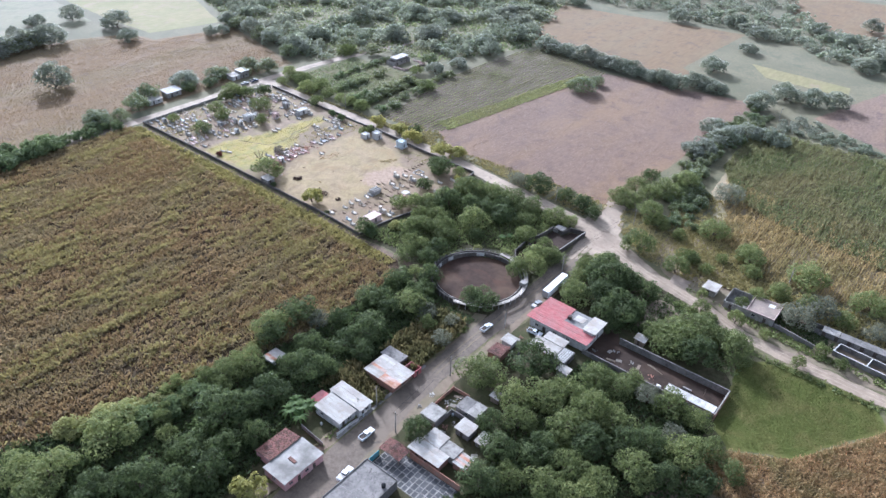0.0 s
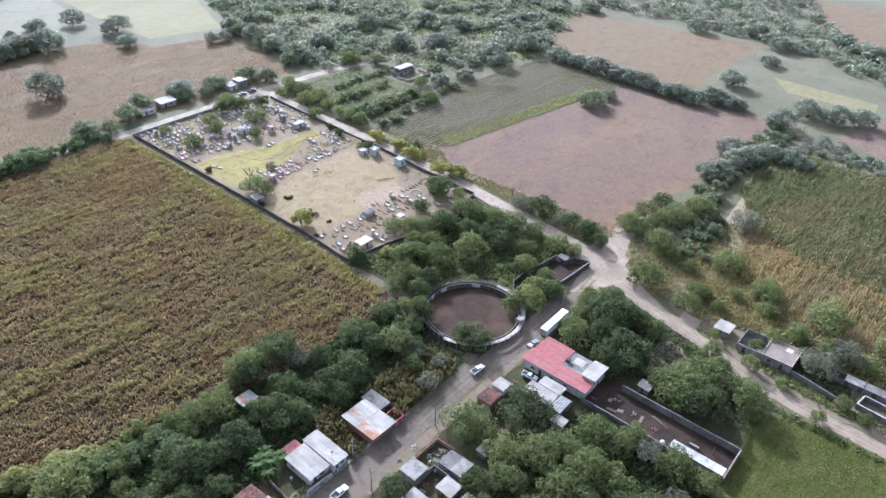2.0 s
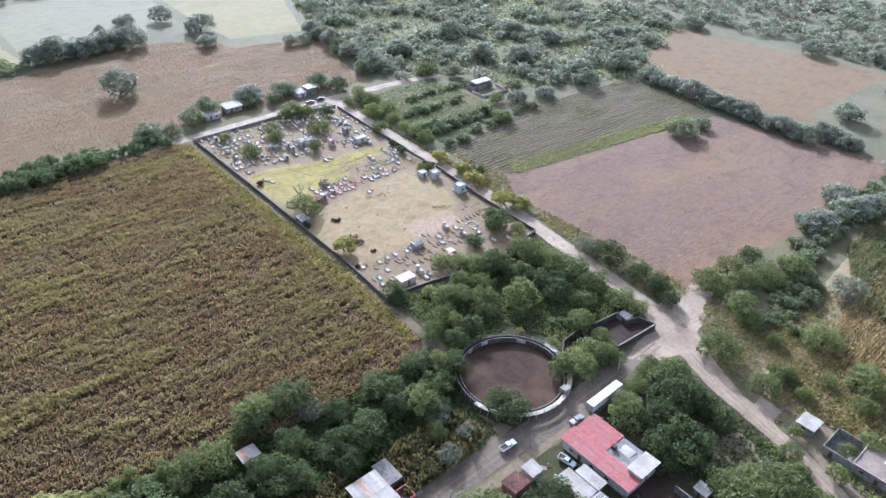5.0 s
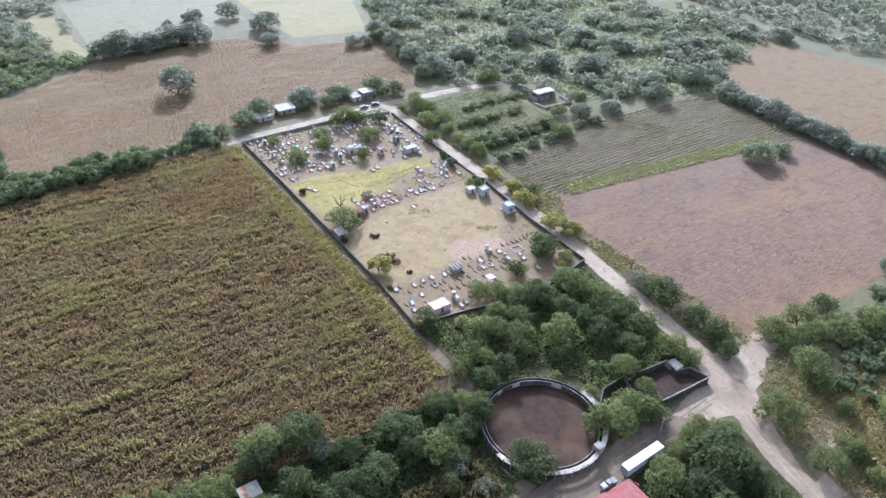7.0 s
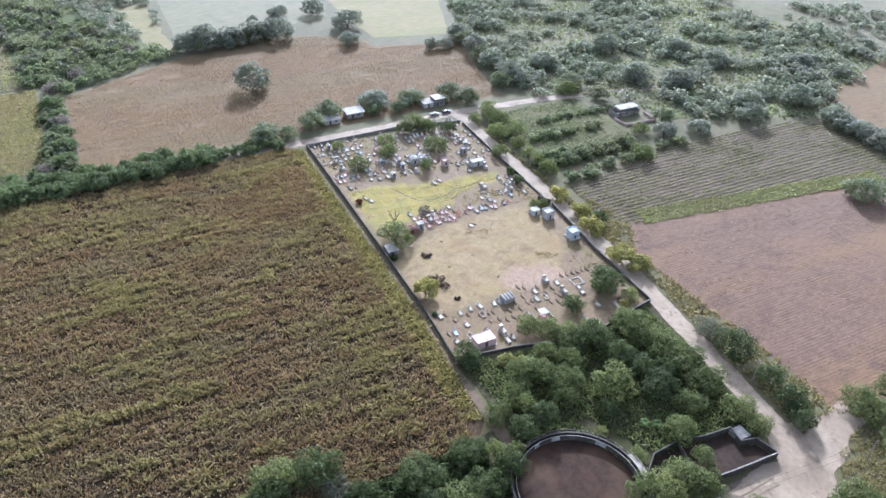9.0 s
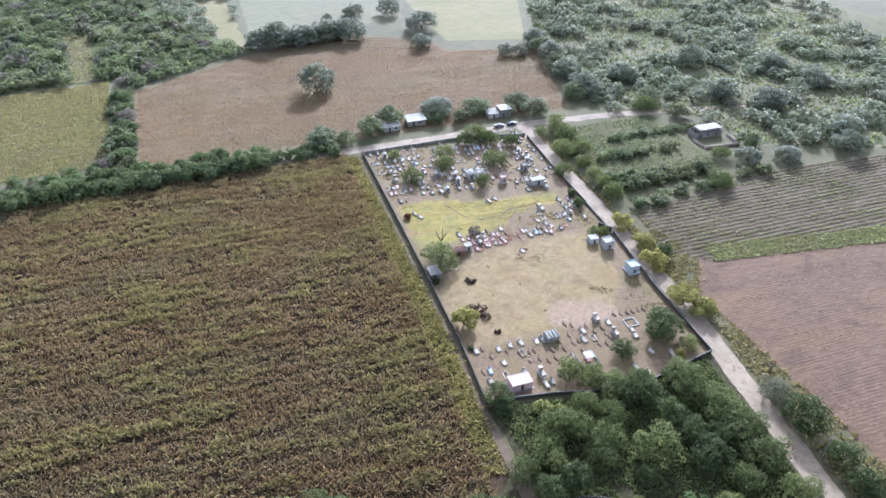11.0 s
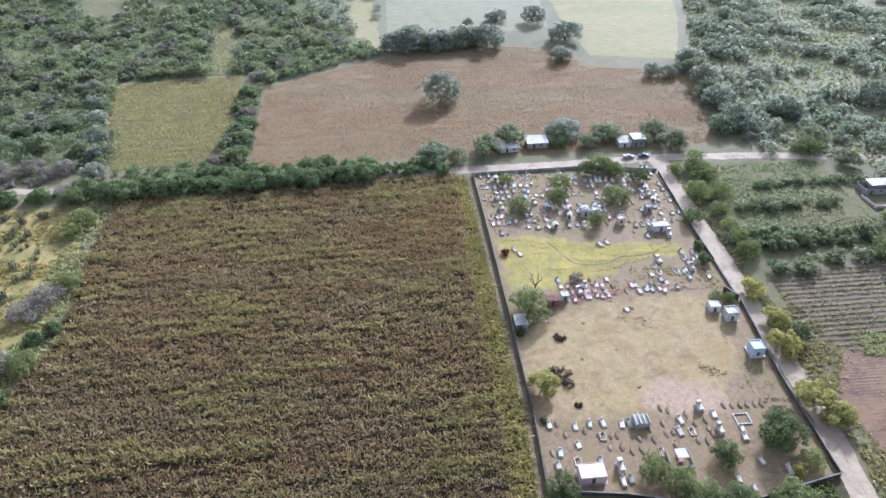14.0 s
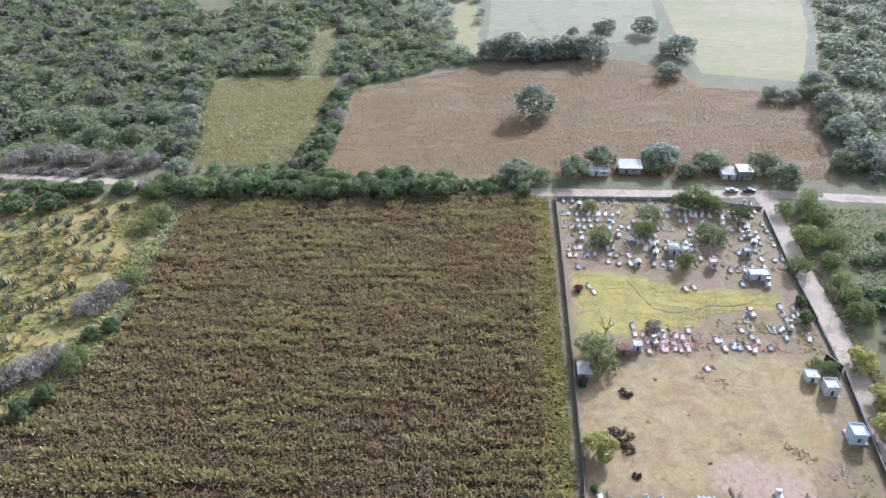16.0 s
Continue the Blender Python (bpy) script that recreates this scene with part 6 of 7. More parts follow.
def tile_roof(root, x0, x1, y0, y1, z0, z1, z2=None):
    """Rows of clay tiles: one slope along x, or two with a ridge in the middle when z2 is given."""
    spans = [(x0, x1, z0, z1)] if z2 is None else [(x0, (x0 + x1) / 2, z0, z1), (x1, (x0 + x1) / 2, z2, z1)]
    for xa, xb, za, zb in spans:
        n = round((y1 - y0) / 0.26)
        bm = bmesh.new()
        for i in range(n):
            y = y0 + (y1 - y0) * (i + 0.5) / n
            steps = max(3, int(abs(xb - xa) / 0.5))
            for k in range(steps):
                u0, u1 = k / steps, (k + 1.12) / steps
                pa = Vector((xa + (xb - xa) * u0, y, za + (zb - za) * u0 + 0.03))
                pb = Vector((xa + (xb - xa) * min(u1, 1), y, za + (zb - za) * min(u1, 1)))
                prof = ((-0.125, 0), (-0.07, 0.08), (0.07, 0.08), (0.125, 0))
                ra = [bm.verts.new(pa + Vector((0, w, h))) for w, h in prof]
                rb = [bm.verts.new(pb + Vector((0, w * 0.85, h))) for w, h in prof]
                for j in range(3):
                    bm.faces.new((ra[j], ra[j + 1], rb[j + 1], rb[j]))
        o = part("roof_tiles", bm, M_TILE, root)
        o["kind"] = "stuff"
        bm = bmesh.new()
        v = [bm.verts.new(p) for p in ((xa, y0, za - 0.02), (xb, y0, zb - 0.02), (xb, y1, zb - 0.02), (xa, y1, za - 0.02), (xa, y0, za - 0.12), (xb, y0, zb - 0.12), (xb, y1, zb - 0.12), (xa, y1, za - 0.12))]
        for f in ((0, 1, 2, 3), (7, 6, 5, 4), (0, 4, 5, 1), (1, 5, 6, 2), (2, 6, 7, 3), (3, 7, 4, 0)):
            bm.faces.new([v[i] for i in f])
        part("roof_deck", bm, M_WOOD, root)


def shell(name, x0, x1, y0, y1, h, wall, label, holes=None, category="house", thick=0.2):
    """Four walls with doors and windows; holes: {side: [(from, to, sill, head)]}, a sill of 0 makes a door."""
    root = thing(name, Matrix(), label, category)
    t = thick / 2
    sides = {"w": ((x0, y0 + t), (x1, y0 + t)), "e": ((x0, y1 - t), (x1, y1 - t)), "n": ((x0 + t, y0 + thick), (x0 + t, y1 - thick)), "s": ((x1 - t, y0 + thick), (x1 - t, y1 - thick))}
    for s, (a, b) in sides.items():
        hs = (holes or {}).get(s, [])
        part("wall", pierced(bmesh.new(), a, b, h, thick, hs), wall, root)
        for q in hs:
            fill_hole(root, a, b, q, q[2] == 0)
    part("floor_slab", boxes((x0 + thick, x1 - thick, y0 + thick, y1 - thick, 0.0, 0.08)), M_CONC, root)
    return root


def slab_roof(root, x0, x1, y0, y1, z, material, over=0.2, parapet=0.0):
    part("roof_slab", bevelled(boxes((x0 - over, x1 + over, y0 - over, y1 + over, z, z + 0.16)), 0.02), material, root)
    if parapet:
        for r in ((x0 - over, x1 + over, y0 - over, y0 - over + 0.15), (x0 - over, x1 + over, y1 + over - 0.15, y1 + over), (x0 - over, x0 - over + 0.15, y0 - over + 0.15, y1 + over - 0.15), (x1 + over - 0.15, x1 + over, y0 - over + 0.15, y1 + over - 0.15)):
            part("parapet", boxes((*r, z + 0.16, z + 0.16 + parapet)), material, root)


DOOR, WIN = (0, 2.05), (1.0, 2.0)
# the pink house with a clay roof at its back
h = shell("pink_house", -108.8, -100.6, 67.2, 80.2, 2.9, M_PINK, "pink-walled flat-roofed house with a stained concrete roof", {"s": [(1.2, 2.4, *WIN), (4.0, 5.0, *DOOR), (6.6, 7.8, *WIN), (9.2, 10.2, *DOOR)], "w": [(3, 4.2, *WIN)]})
slab_roof(h, -108.8, -100.6, 67.2, 80.2, 2.9, mat("pale_weathered_roof", (0.27, 0.255, 0.228), (0.36, 0.34, 0.31), (0.14, 0.13, 0.115), scale=0.9, big=0.16, bigmix=0.95, d=(0.22, 0.205, 0.185), mid=0.35), 0.25)
part("roof_tile_stack", boxes((-106.2, -103.6, 73.0, 74.0, 3.06, 3.3, 0.05)), M_TILE, h, "stacked clay tiles")
h = shell("tiled_annex", -115.0, -109.0, 69.6, 79.8, 2.5, M_PINK, "low annex with a clay tile roof behind the pink house", {"n": [(3, 4, *DOOR)]})
tile_roof(h, -115.3, -108.95, 69.4, 80.0, 2.55, 3.35)
# the white house of two roofs
h = shell("white_house", -114.8, -105.2, 90.6, 97.0, 2.9, M_WHITE, "white house with a pale sheet-metal roof", {"s": [(1.0, 2.0, *DOOR), (3.2, 4.6, *WIN)], "w": [(2, 3.2, *WIN)]})
sheet_roof(h, -115.1, -104.6, 90.3, 97.2, 3.35, 2.95, "x", M_TIN)
h = shell("white_house_wing", -115.8, -104.0, 97.4, 102.2, 3.1, M_WHITE, "white house wing with a pale sheet-metal roof", {"s": [(0.8, 1.7, *DOOR), (2.4, 3.6, *WIN)], "e": [(7, 8.2, *WIN)]})
sheet_roof(h, -116.1, -103.4, 97.35, 102.5, 3.6, 3.2, "x", M_TIN)
h = shell("rusty_shed", -118.6, -115.4, 92.2, 96.6, 2.2, M_BRICK, "small brick shed with a rusty sheet roof", {"w": [(1, 1.9, *DOOR)]}, "shed")
sheet_roof(h, -118.8, -115.2, 92.0, 96.8, 2.3, 2.5, "x", M_REDROOF)
# the house with rust-stained sheets
h = shell("sheet_roof_house", -114.2, -103.4, 110.8, 119.0, 2.9, M_BRICK, "brick house with a zinc roof patched by rusty sheets", {"s": [(1.2, 2.4, *WIN), (3.8, 4.8, *DOOR), (6, 7, *WIN)]})
sheet_roof(h, -115.0, -108.9, 110.4, 119.6, 3.3, 3.15, "x", M_TIN, (3,))
sheet_roof(h, -108.85, -102.2, 110.4, 119.6, 3.12, 2.95, "x", M_TIN, (0, 1, 2))
h = shell("grey_lean_to", -116.6, -109.2, 119.9, 124.0, 2.3, M_DARKCONC, "dark grey lean-to with a flat roof behind the brick house", {"w": [(2, 3, *DOOR)]}, "shed")
slab_roof(h, -116.6, -109.2, 119.9, 124.0, 2.3, M_DARKCONC)
h = shell("red_porch_room", -107.0, -102.8, 119.9, 123.4, 2.2, M_REDROOF, "unroofed dark red brick room at the street", {"s": [(1, 1.9, *DOOR)]}, "shed")
h = shell("grove_shack", -143.2, -139.2, 95.0, 99.6, 2.0, M_WHITE, "tiny pale shack among the trees", {"s": [(1, 1.9, *DOOR)]}, "shed")
sheet_roof(h, -143.6, -138.8, 94.6, 100.0, 2.1, 2.3, "x", M_TIN, (1,))
# east side of the street
h = shell("grey_house", -90.2, -79.4, 60.0, 86.4, 3.1, M_DARKCONC, "dark grey flat-roofed house with a stained roof", {"n": [(4, 5.2, *WIN), (8, 9, *DOOR), (14, 15.2, *WIN), (20, 21, *DOOR)]})
slab_roof(h, -90.2, -79.4, 60.0, 86.4, 3.1, M_DARKCONC, 0.1, 0.25)
part("water_tank", tube(bmesh.new(), [(-80.8, 82.8, 3.26), (-80.8, 82.8, 4.3), (-80.8, 82.8, 4.5)], [0.55, 0.55, 0.25], 12), M_RUBBER, h, "black plastic water tank")
part("roof_joint", boxes((-90.0, -79.6, 76.0, 76.12, 3.26, 3.32)), M_CONC, h)
h = thing("tiled_porch", Matrix(), "open porch with a clay tile roof on posts", "porch")
for px in (-90.4, -84.2):
    for py in (92.2, 96.0):
        part("post", boxes((px - 0.12, px + 0.12, py - 0.12, py + 0.12, -0.05, 2.5)), M_WOOD, h)
tile_roof(h, -90.9, -83.6, 91.6, 96.4, 2.55, 3.1, 2.55)
h = shell("zinc_house", -84.5, -74.6, 97.0, 101.4, 2.7, M_BRICK, "brick house with bright zinc roofs", {"w": [(2, 3, *DOOR), (5, 6.2, *WIN)]})
sheet_roof(h, -85.0, -74.2, 96.6, 101.6, 3.0, 2.8, "x", M_TIN)
h = shell("zinc_house_wing", -83.4, -78.4, 101.8, 106.4, 2.7, M_BRICK, "brick house wing with a bright zinc roof", {"n": [(1.5, 2.5, *DOOR)]})
sheet_roof(h, -83.7, -78.1, 101.65, 106.8, 3.1, 2.9, "x", M_TIN)
h = shell("grey_roof_room", -78.1, -73.0, 101.8, 105.8, 2.6, M_CONC, "room with a weathered grey slab roof", {"s": [(1.5, 2.5, *DOOR)]})
slab_roof(h, -78.0, -73.0, 101.8, 105.8, 2.6, M_CONC)
h = shell("rusty_lean_to", -72.6, -68.8, 101.0, 105.2, 2.2, M_BRICK, "lean-to with old rusty and pale sheets", {"s": [(1.5, 2.5, *DOOR)]}, "shed")
sheet_roof(h, -72.8, -68.5, 100.8, 105.5, 2.5, 2.3, "x", M_TIN, (1, 3))
h = shell("street_room", -90.4, -85.2, 108.6, 113.8, 2.5, M_CONC, "grey concrete street room with a flat roof", {"n": [(2, 3, *DOOR)]})
slab_roof(h, -90.4, -85.2, 108.6, 113.8, 2.5, M_CONC)
h = shell("ruined_house", -84.4, -77.2, 117.4, 122.6, 2.3, M_DARKCONC, "dark weathered concrete house with rough roofs", {"n": [(2, 3, *DOOR)], "w": [(3, 4, *WIN)]})
slab_roof(h, -84.4, -80.9, 117.4, 122.6, 2.3, M_DARKCONC)
part("upper_roof", boxes((-80.6, -76.9, 117.2, 122.8, 2.3, 2.62)), M_CONC, h)
h = shell("white_roof_room", -79.4, -75.0, 110.8, 115.0, 2.5, M_DARKCONC, "small dark room with a white sheet roof", {"w": [(1.5, 2.5, *DOOR)]})
sheet_roof(h, -79.8, -74.6, 110.4, 115.4, 2.8, 2.6, "x", M_TIN)
h = shell("tin_shelter", -79.4, -76.8, 127.6, 130.2, 2.0, M_WOOD, "small tilted tin shelter under trees", {"n": [(0.8, 1.6, *DOOR)]}, "shed")
sheet_roof(h, -79.8, -76.4, 127.2, 130.6, 2.4, 2.1, "x", M_TIN)
h = shell("yard_lean_to", -72.6, -70.0, 111.0, 115.0, 1.9, M_DARKCONC, "low lean-to with loose roof sheets", {"w": [(1, 1.8, *DOOR)]}, "shed")
sheet_roof(h, -73.0, -69.6, 110.6, 115.4, 2.1, 1.95, "x", M_TIN)
wall_run("yard_wall_ruin", [(-90.6, 114.5), (-90.6, 124.0), (-84.6, 124.2)], 1.4, 0.2, M_BRICK, "low crumbling brick yard wall", None, 2.4)
wall_run("yard_wall_inner", [(-85.0, 108.6), (-85.0, 116.0), (-80, 116.2)], 1.9, 0.2, M_DARKCONC, "dark concrete yard wall", None, 2.4)
wall_run("patio_wall", [(-83.4, 96.2), (-66.5, 96.2)], 2.3, 0.2, M_BRICK, "long brick patio wall", None, 3.0)
wall_run("teal_gate_wall", [(-90.6, 86.6), (-90.6, 91.4)], 2.0, 0.15, M_TEAL, "teal-painted street gate wall", None, 2.4)
# flagstone patio with separate slabs
patio = thing("patio", Matrix(), "dark flagstone patio with pale grout between the slabs", "patio", kind="structure")
part("grout_bed", boxes((-90.2, -66.2, 86.9, 95.9, -0.05, 0.1)), M_CONC, patio)
M_SLATE = mat("dark_flagstone", (0.045, 0.045, 0.047), (0.08, 0.08, 0.08), (0.12, 0.115, 0.11), scale=1.0, big=0.4, objvar=0.25)
rng = np.random.default_rng(9)
for i in range(15):
    x = -89.9 + 1.6 * i
    y = 87.1
    while y < 95.2:
        n = float(rng.uniform(1.2, 2.1))
        part("flagstone", boxes((x + float(rng.uniform(-0.08, 0.12)), x + float(rng.uniform(1.2, 1.45)), y, min(y + n, 95.8), 0.0, 0.13 + 0.01 * float(rng.random()))), M_SLATE, patio)
        y += n + 0.25

# the house with the red roof
h = shell("red_roof_house", -90.0, -68.8, 165.2, 178.2, 3.3, M_WHITE, "large white house with a red-painted roof and a concrete terrace", {"w": [(2, 3.4, *WIN), (5, 6.2, *DOOR), (9, 10.4, *WIN), (14, 15.4, *WIN)], "n": [(2, 3.4, *WIN), (6, 7, *DOOR), (9.5, 10.8, *WIN)], "s": [(3, 4.2, *WIN), (8, 9, *DOOR)]})
M_TERRACE = mat("terrace_concrete", (0.16, 0.155, 0.145), (0.23, 0.222, 0.21), (0.11, 0.105, 0.098), scale=0.8, big=0.25, d=(0.28, 0.27, 0.25), mid=0.4)
part("terrace_slab", boxes((-90.1, -68.7, 170.2, 178.4, 3.3, 3.46)), M_TERRACE, h, "grey concrete roof terrace")
sheet_roof(h, -91.2, -68.0, 164.4, 170.6, 4.0, 3.75, "x", M_REDROOF)
part("gable_fill", boxes((-90.0, -68.8, 165.2, 170.2, 3.3, 3.62)), M_PALEPINK, h)
sheet_roof(h, -90.6, -80.2, 170.75, 178.8, 3.85, 3.62, "x", M_REDROOF)
part("terrace_room", boxes((-72.4, -68.6, 169.8, 177.6, 3.46, 4.7)), M_WHITE, h)
part("terrace_room_roof", bevelled(boxes((-72.8, -67.9, 169.6, 178.0, 4.7, 4.86)), 0.02), M_TIN, h)
# unidentified dark upright shape on the terrace, built as a plain box
part("stair_hatch", boxes((-80.0, -78.8, 172.6, 173.8, 3.46, 4.6)), M_DOOR, h)
part("terrace_sheets", boxes((-78.2, -74.6, 173.6, 176.8, 3.5, 3.56)), M_TIN, h, "loose white sheets on the terrace")
wall_run("front_wall_red", [(-91.6, 170.6), (-91.6, 180.0), (-88.8, 181.0)], 1.8, 0.2, M_BRICK, "low brick wall before the red-roofed house", M_REDROOF, 2.4)
h = thing("zinc_carport", Matrix(), "open carport with bright zinc sheets on posts", "carport")
for px in (-82.4, -78.4, -74.6):
    for py in (154.4, 162.4):
        part("post", boxes((px - 0.06, px + 0.06, py - 0.06, py + 0.06, -0.05, 2.85)), M_STEEL, h)
sheet_roof(h, -83.4, -73.8, 153.6, 159.4, 2.95, 2.75, "x", M_TIN)
sheet_roof(h, -81.4, -73.6, 159.5, 163.4, 3.1, 2.95, "x", M_TIN)
h = shell("block_roof_shed", -75.2, -69.8, 153.4, 160.0, 2.5, M_DARKCONC, "shed with a dark roof held down by pale blocks", {"s": [(2, 3, *DOOR)]}, "shed")
slab_roof(h, -73.4, -69.8, 153.6, 160.0, 2.55, M_DARKCONC)
for i in range(9):
    for k in range(5):
        part("roof_block", boxes((-73.3 + 0.72 * k, -72.8 + 0.72 * k, 153.7 + 0.7 * i, 154.15 + 0.7 * i, 2.71, 2.84)), M_WHITE, h)
h = shell("zinc_hut", -91.2, -87.6, 150.2, 153.8, 2.4, M_WHITE, "small white hut with a zinc roof at the street", {"n": [(1, 2, *DOOR)]}, "shed")
sheet_roof(h, -91.6, -87.2, 149.8, 154.2, 2.7, 2.5, "x", M_TIN)
h = shell("tiled_hut", -91.4, -86.8, 142.8, 147.8, 2.4, M_BRICK, "small brick hut with an orange clay tile roof", {"n": [(1.5, 2.5, *DOOR)]}, "shed")
tile_roof(h, -91.8, -86.4, 142.4, 148.2, 2.45, 3.1)
h = shell("low_white_shed", -70.4, -67.0, 150.4, 153.2, 2.0, M_WHITE, "low white shed with pale roof sheets", {"s": [(1, 1.8, *DOOR)]}, "shed")
sheet_roof(h, -70.8, -66.6, 150.0, 153.6, 2.3, 2.1, "x", M_TIN)
# walled yard
patch("yard_floor", [(-70, 164.6), (-25.5, 164.6), (-25.6, 176.3), (-62, 176.3), (-66, 184), (-74, 184)], M_DARKSOIL, 0.045, "dark trampled earth of a walled yard", edge=0.1)
wall_run("yard_wall_south_west", [(-69.0, 164.3), (-25.3, 163.9)], 1.7, 0.25, M_DARKCONC, "dark concrete yard wall", M_DARKCONC, 3.5)
wall_run("yard_wall_south", [(-25.3, 163.9), (-25.4, 176.5)], 2.4, 0.25, M_BRICK, "brick end wall of the yard", M_CONC, 3.5)
wall_run("yard_wall_north_east", [(-25.4, 176.5), (-62.0, 176.6)], 2.4, 0.25, M_DARKCONC, "dark concrete yard wall", M_DARKCONC, 3.5)
h = thing("yard_shed", Matrix(), "long open shed with a bright white sheet roof", "shed")
for px in np.arange(-40.2, -25.8, 3.4):
    part("post", boxes((px - 0.08, px + 0.08, 166.6, 166.76, -0.05, 2.5)), M_STEEL, h)
sheet_roof(h, -40.9, -25.7, 164.1, 167.0, 2.55, 2.75, "y", M_WHITE)
part("water_tank", tube(bmesh.new(), [(-43.2, 165.4, 0.0), (-43.2, 165.4, 1.3), (-43.2, 165.4, 1.6)], [0.75, 0.75, 0.3], 12), M_WHITE, h, "white water tank")
h = shell("tin_coop", -58.4, -55.2, 179.9, 182.8, 2.2, M_WOOD, "small wooden coop with a white tin roof", {"w": [(1, 1.8, *DOOR)]}, "shed")
sheet_roof(h, -58.8, -54.8, 179.5, 183.2, 2.6, 2.3, "x", M_TIN)
h = thing("feed_trough", Matrix(), "concrete trough and hitching post in the yard", "trough")
part("basin", boxes((-37.6, -34.8, 170.6, 171.3, -0.02, 0.6, 0.05)), M_CONC, h)
part("post", tube(bmesh.new(), [(-31.2, 172.2, -0.05), (-31.2, 172.2, 2.6)], [0.1, 0.08]), M_WOOD, h)
h = thing("log_pile", Matrix(), "loose pale poles lying in the yard", "logs")
for i in range(4):
    part("pole", tube(bmesh.new(), [(-50.5 + 0.25 * i, 173.3 + 0.2 * i, 0.12), (-45.5 + 0.3 * i, 172.4 - 0.15 * i, 0.14)], [0.09, 0.07]), M_WOOD, h)
# along the south-eastern track
h = shell("tin_kiosk", -52.2, -47.6, 222.6, 228.2, 2.3, M_CONC, "small block hut with a bright white sheet roof", {"w": [(1.5, 2.5, *DOOR)]}, "shed")
sheet_roof(h, -52.6, -47.1, 222.2, 228.6, 2.75, 2.45, "y", M_TIN)
h = shell("block_house", -43.4, -26.0, 219.6, 229.6, 2.8, M_CONC, "half-finished block house with a flat brown roof", {"w": [(2, 3, *DOOR), (10, 11.2, *WIN), (14, 15, *DOOR)]})
part("roof_slab", boxes((-35.2, -25.8, 219.4, 229.8, 2.8, 2.98)), mat("brown_roof", (0.20, 0.155, 0.125), (0.28, 0.225, 0.185), (0.16, 0.13, 0.11), scale=1.0, big=0.3), h, "dusty brown roof slab")
for r in ((-35.2, -25.8, 219.4, 219.6), (-35.2, -25.8, 229.6, 229.8), (-26.0, -25.8, 219.6, 229.6), (-35.4, -35.2, 219.4, 229.8)):
    part("parapet", boxes((*r, 2.8, 3.25)), M_PALEPINK, h)
part("roof_hatch", boxes((-29.9, -27.9, 226.0, 228.0, 2.98, 3.1)), M_WHITE, h)
wall_run("stable_wall", [(-25.6, 219.6), (-11.5, 216.6)], 1.9, 0.25, M_DARKCONC, "dark concrete yard wall along the track", M_DARKCONC, 3.0)
h = shell("stable_row", -17.0, 24.0, 226.0, 229.4, 2.1, M_DARKCONC, "long row of dark concrete stalls", {"w": [(1.5 + 4 * i, 2.7 + 4 * i, *DOOR) for i in range(8)]}, "stable")
slab_roof(h, -11.6, -6.4, 226.0, 229.4, 2.1, M_CONC, 0.1)
slab_roof(h, -6.0, 24.0, 226.0, 229.4, 2.1, M_DARKCONC, 0.1)
h = thing("roofless_pen", Matrix(), "roofless concrete pen with pale wall tops", "pen")
for a, b in (((-6, 218.2), (-5, 223.4)), ((-5, 223.4), (24, 220.4)), ((-6, 218.2), (24, 215)), ((4.2, 217.2), (5, 222.4)), ((14, 216.1), (14.8, 221.4))):
    part("pen_wall", beam(bmesh.new(), a, b, 0.3, -0.05, 1.9), M_DARKCONC, h)
    part("wall_top", beam(bmesh.new(), a, b, 0.36, 1.9, 2.0), M_WHITE, h)

# ---- the bullring ----
CX0, CY0 = -118.5, 174.0
ring = thing("bullring", pose(CX0, CY0, 0), "round village bullring with a concrete stand and painted barrier", "bullring")
bm = bmesh.new()
vs = [bm.verts.new((15.9 * math.cos(i * math.tau / 64), 15.9 * math.sin(i * math.tau / 64), 0.075)) for i in range(64)]
bm.faces.new(vs)
low = bmesh.ops.extrude_face_region(bm, geom=bm.faces[:])
bmesh.ops.translate(bm, verts=[v for v in low["geom"] if isinstance(v, bmesh.types.BMVert)], vec=(0, 0, -0.15))
part("arena_floor", bm, M_ARENA, ring, "dark trampled earth")


def sector(r0, r1, a0, a1, z0, z1):
    bm = bmesh.new()
    v = [bm.verts.new((r * math.cos(a), r * math.sin(a), z)) for z in (z0, z1) for r, a in ((r0, a0), (r1, a0), (r1, a1), (r0, a1))]
    for f in ((3, 2, 1, 0), (4, 5, 6, 7), (0, 1, 5, 4), (1, 2, 6, 5), (2, 3, 7, 6), (3, 0, 4, 7)):
        bm.faces.new([v[i] for i in f])
    return bm


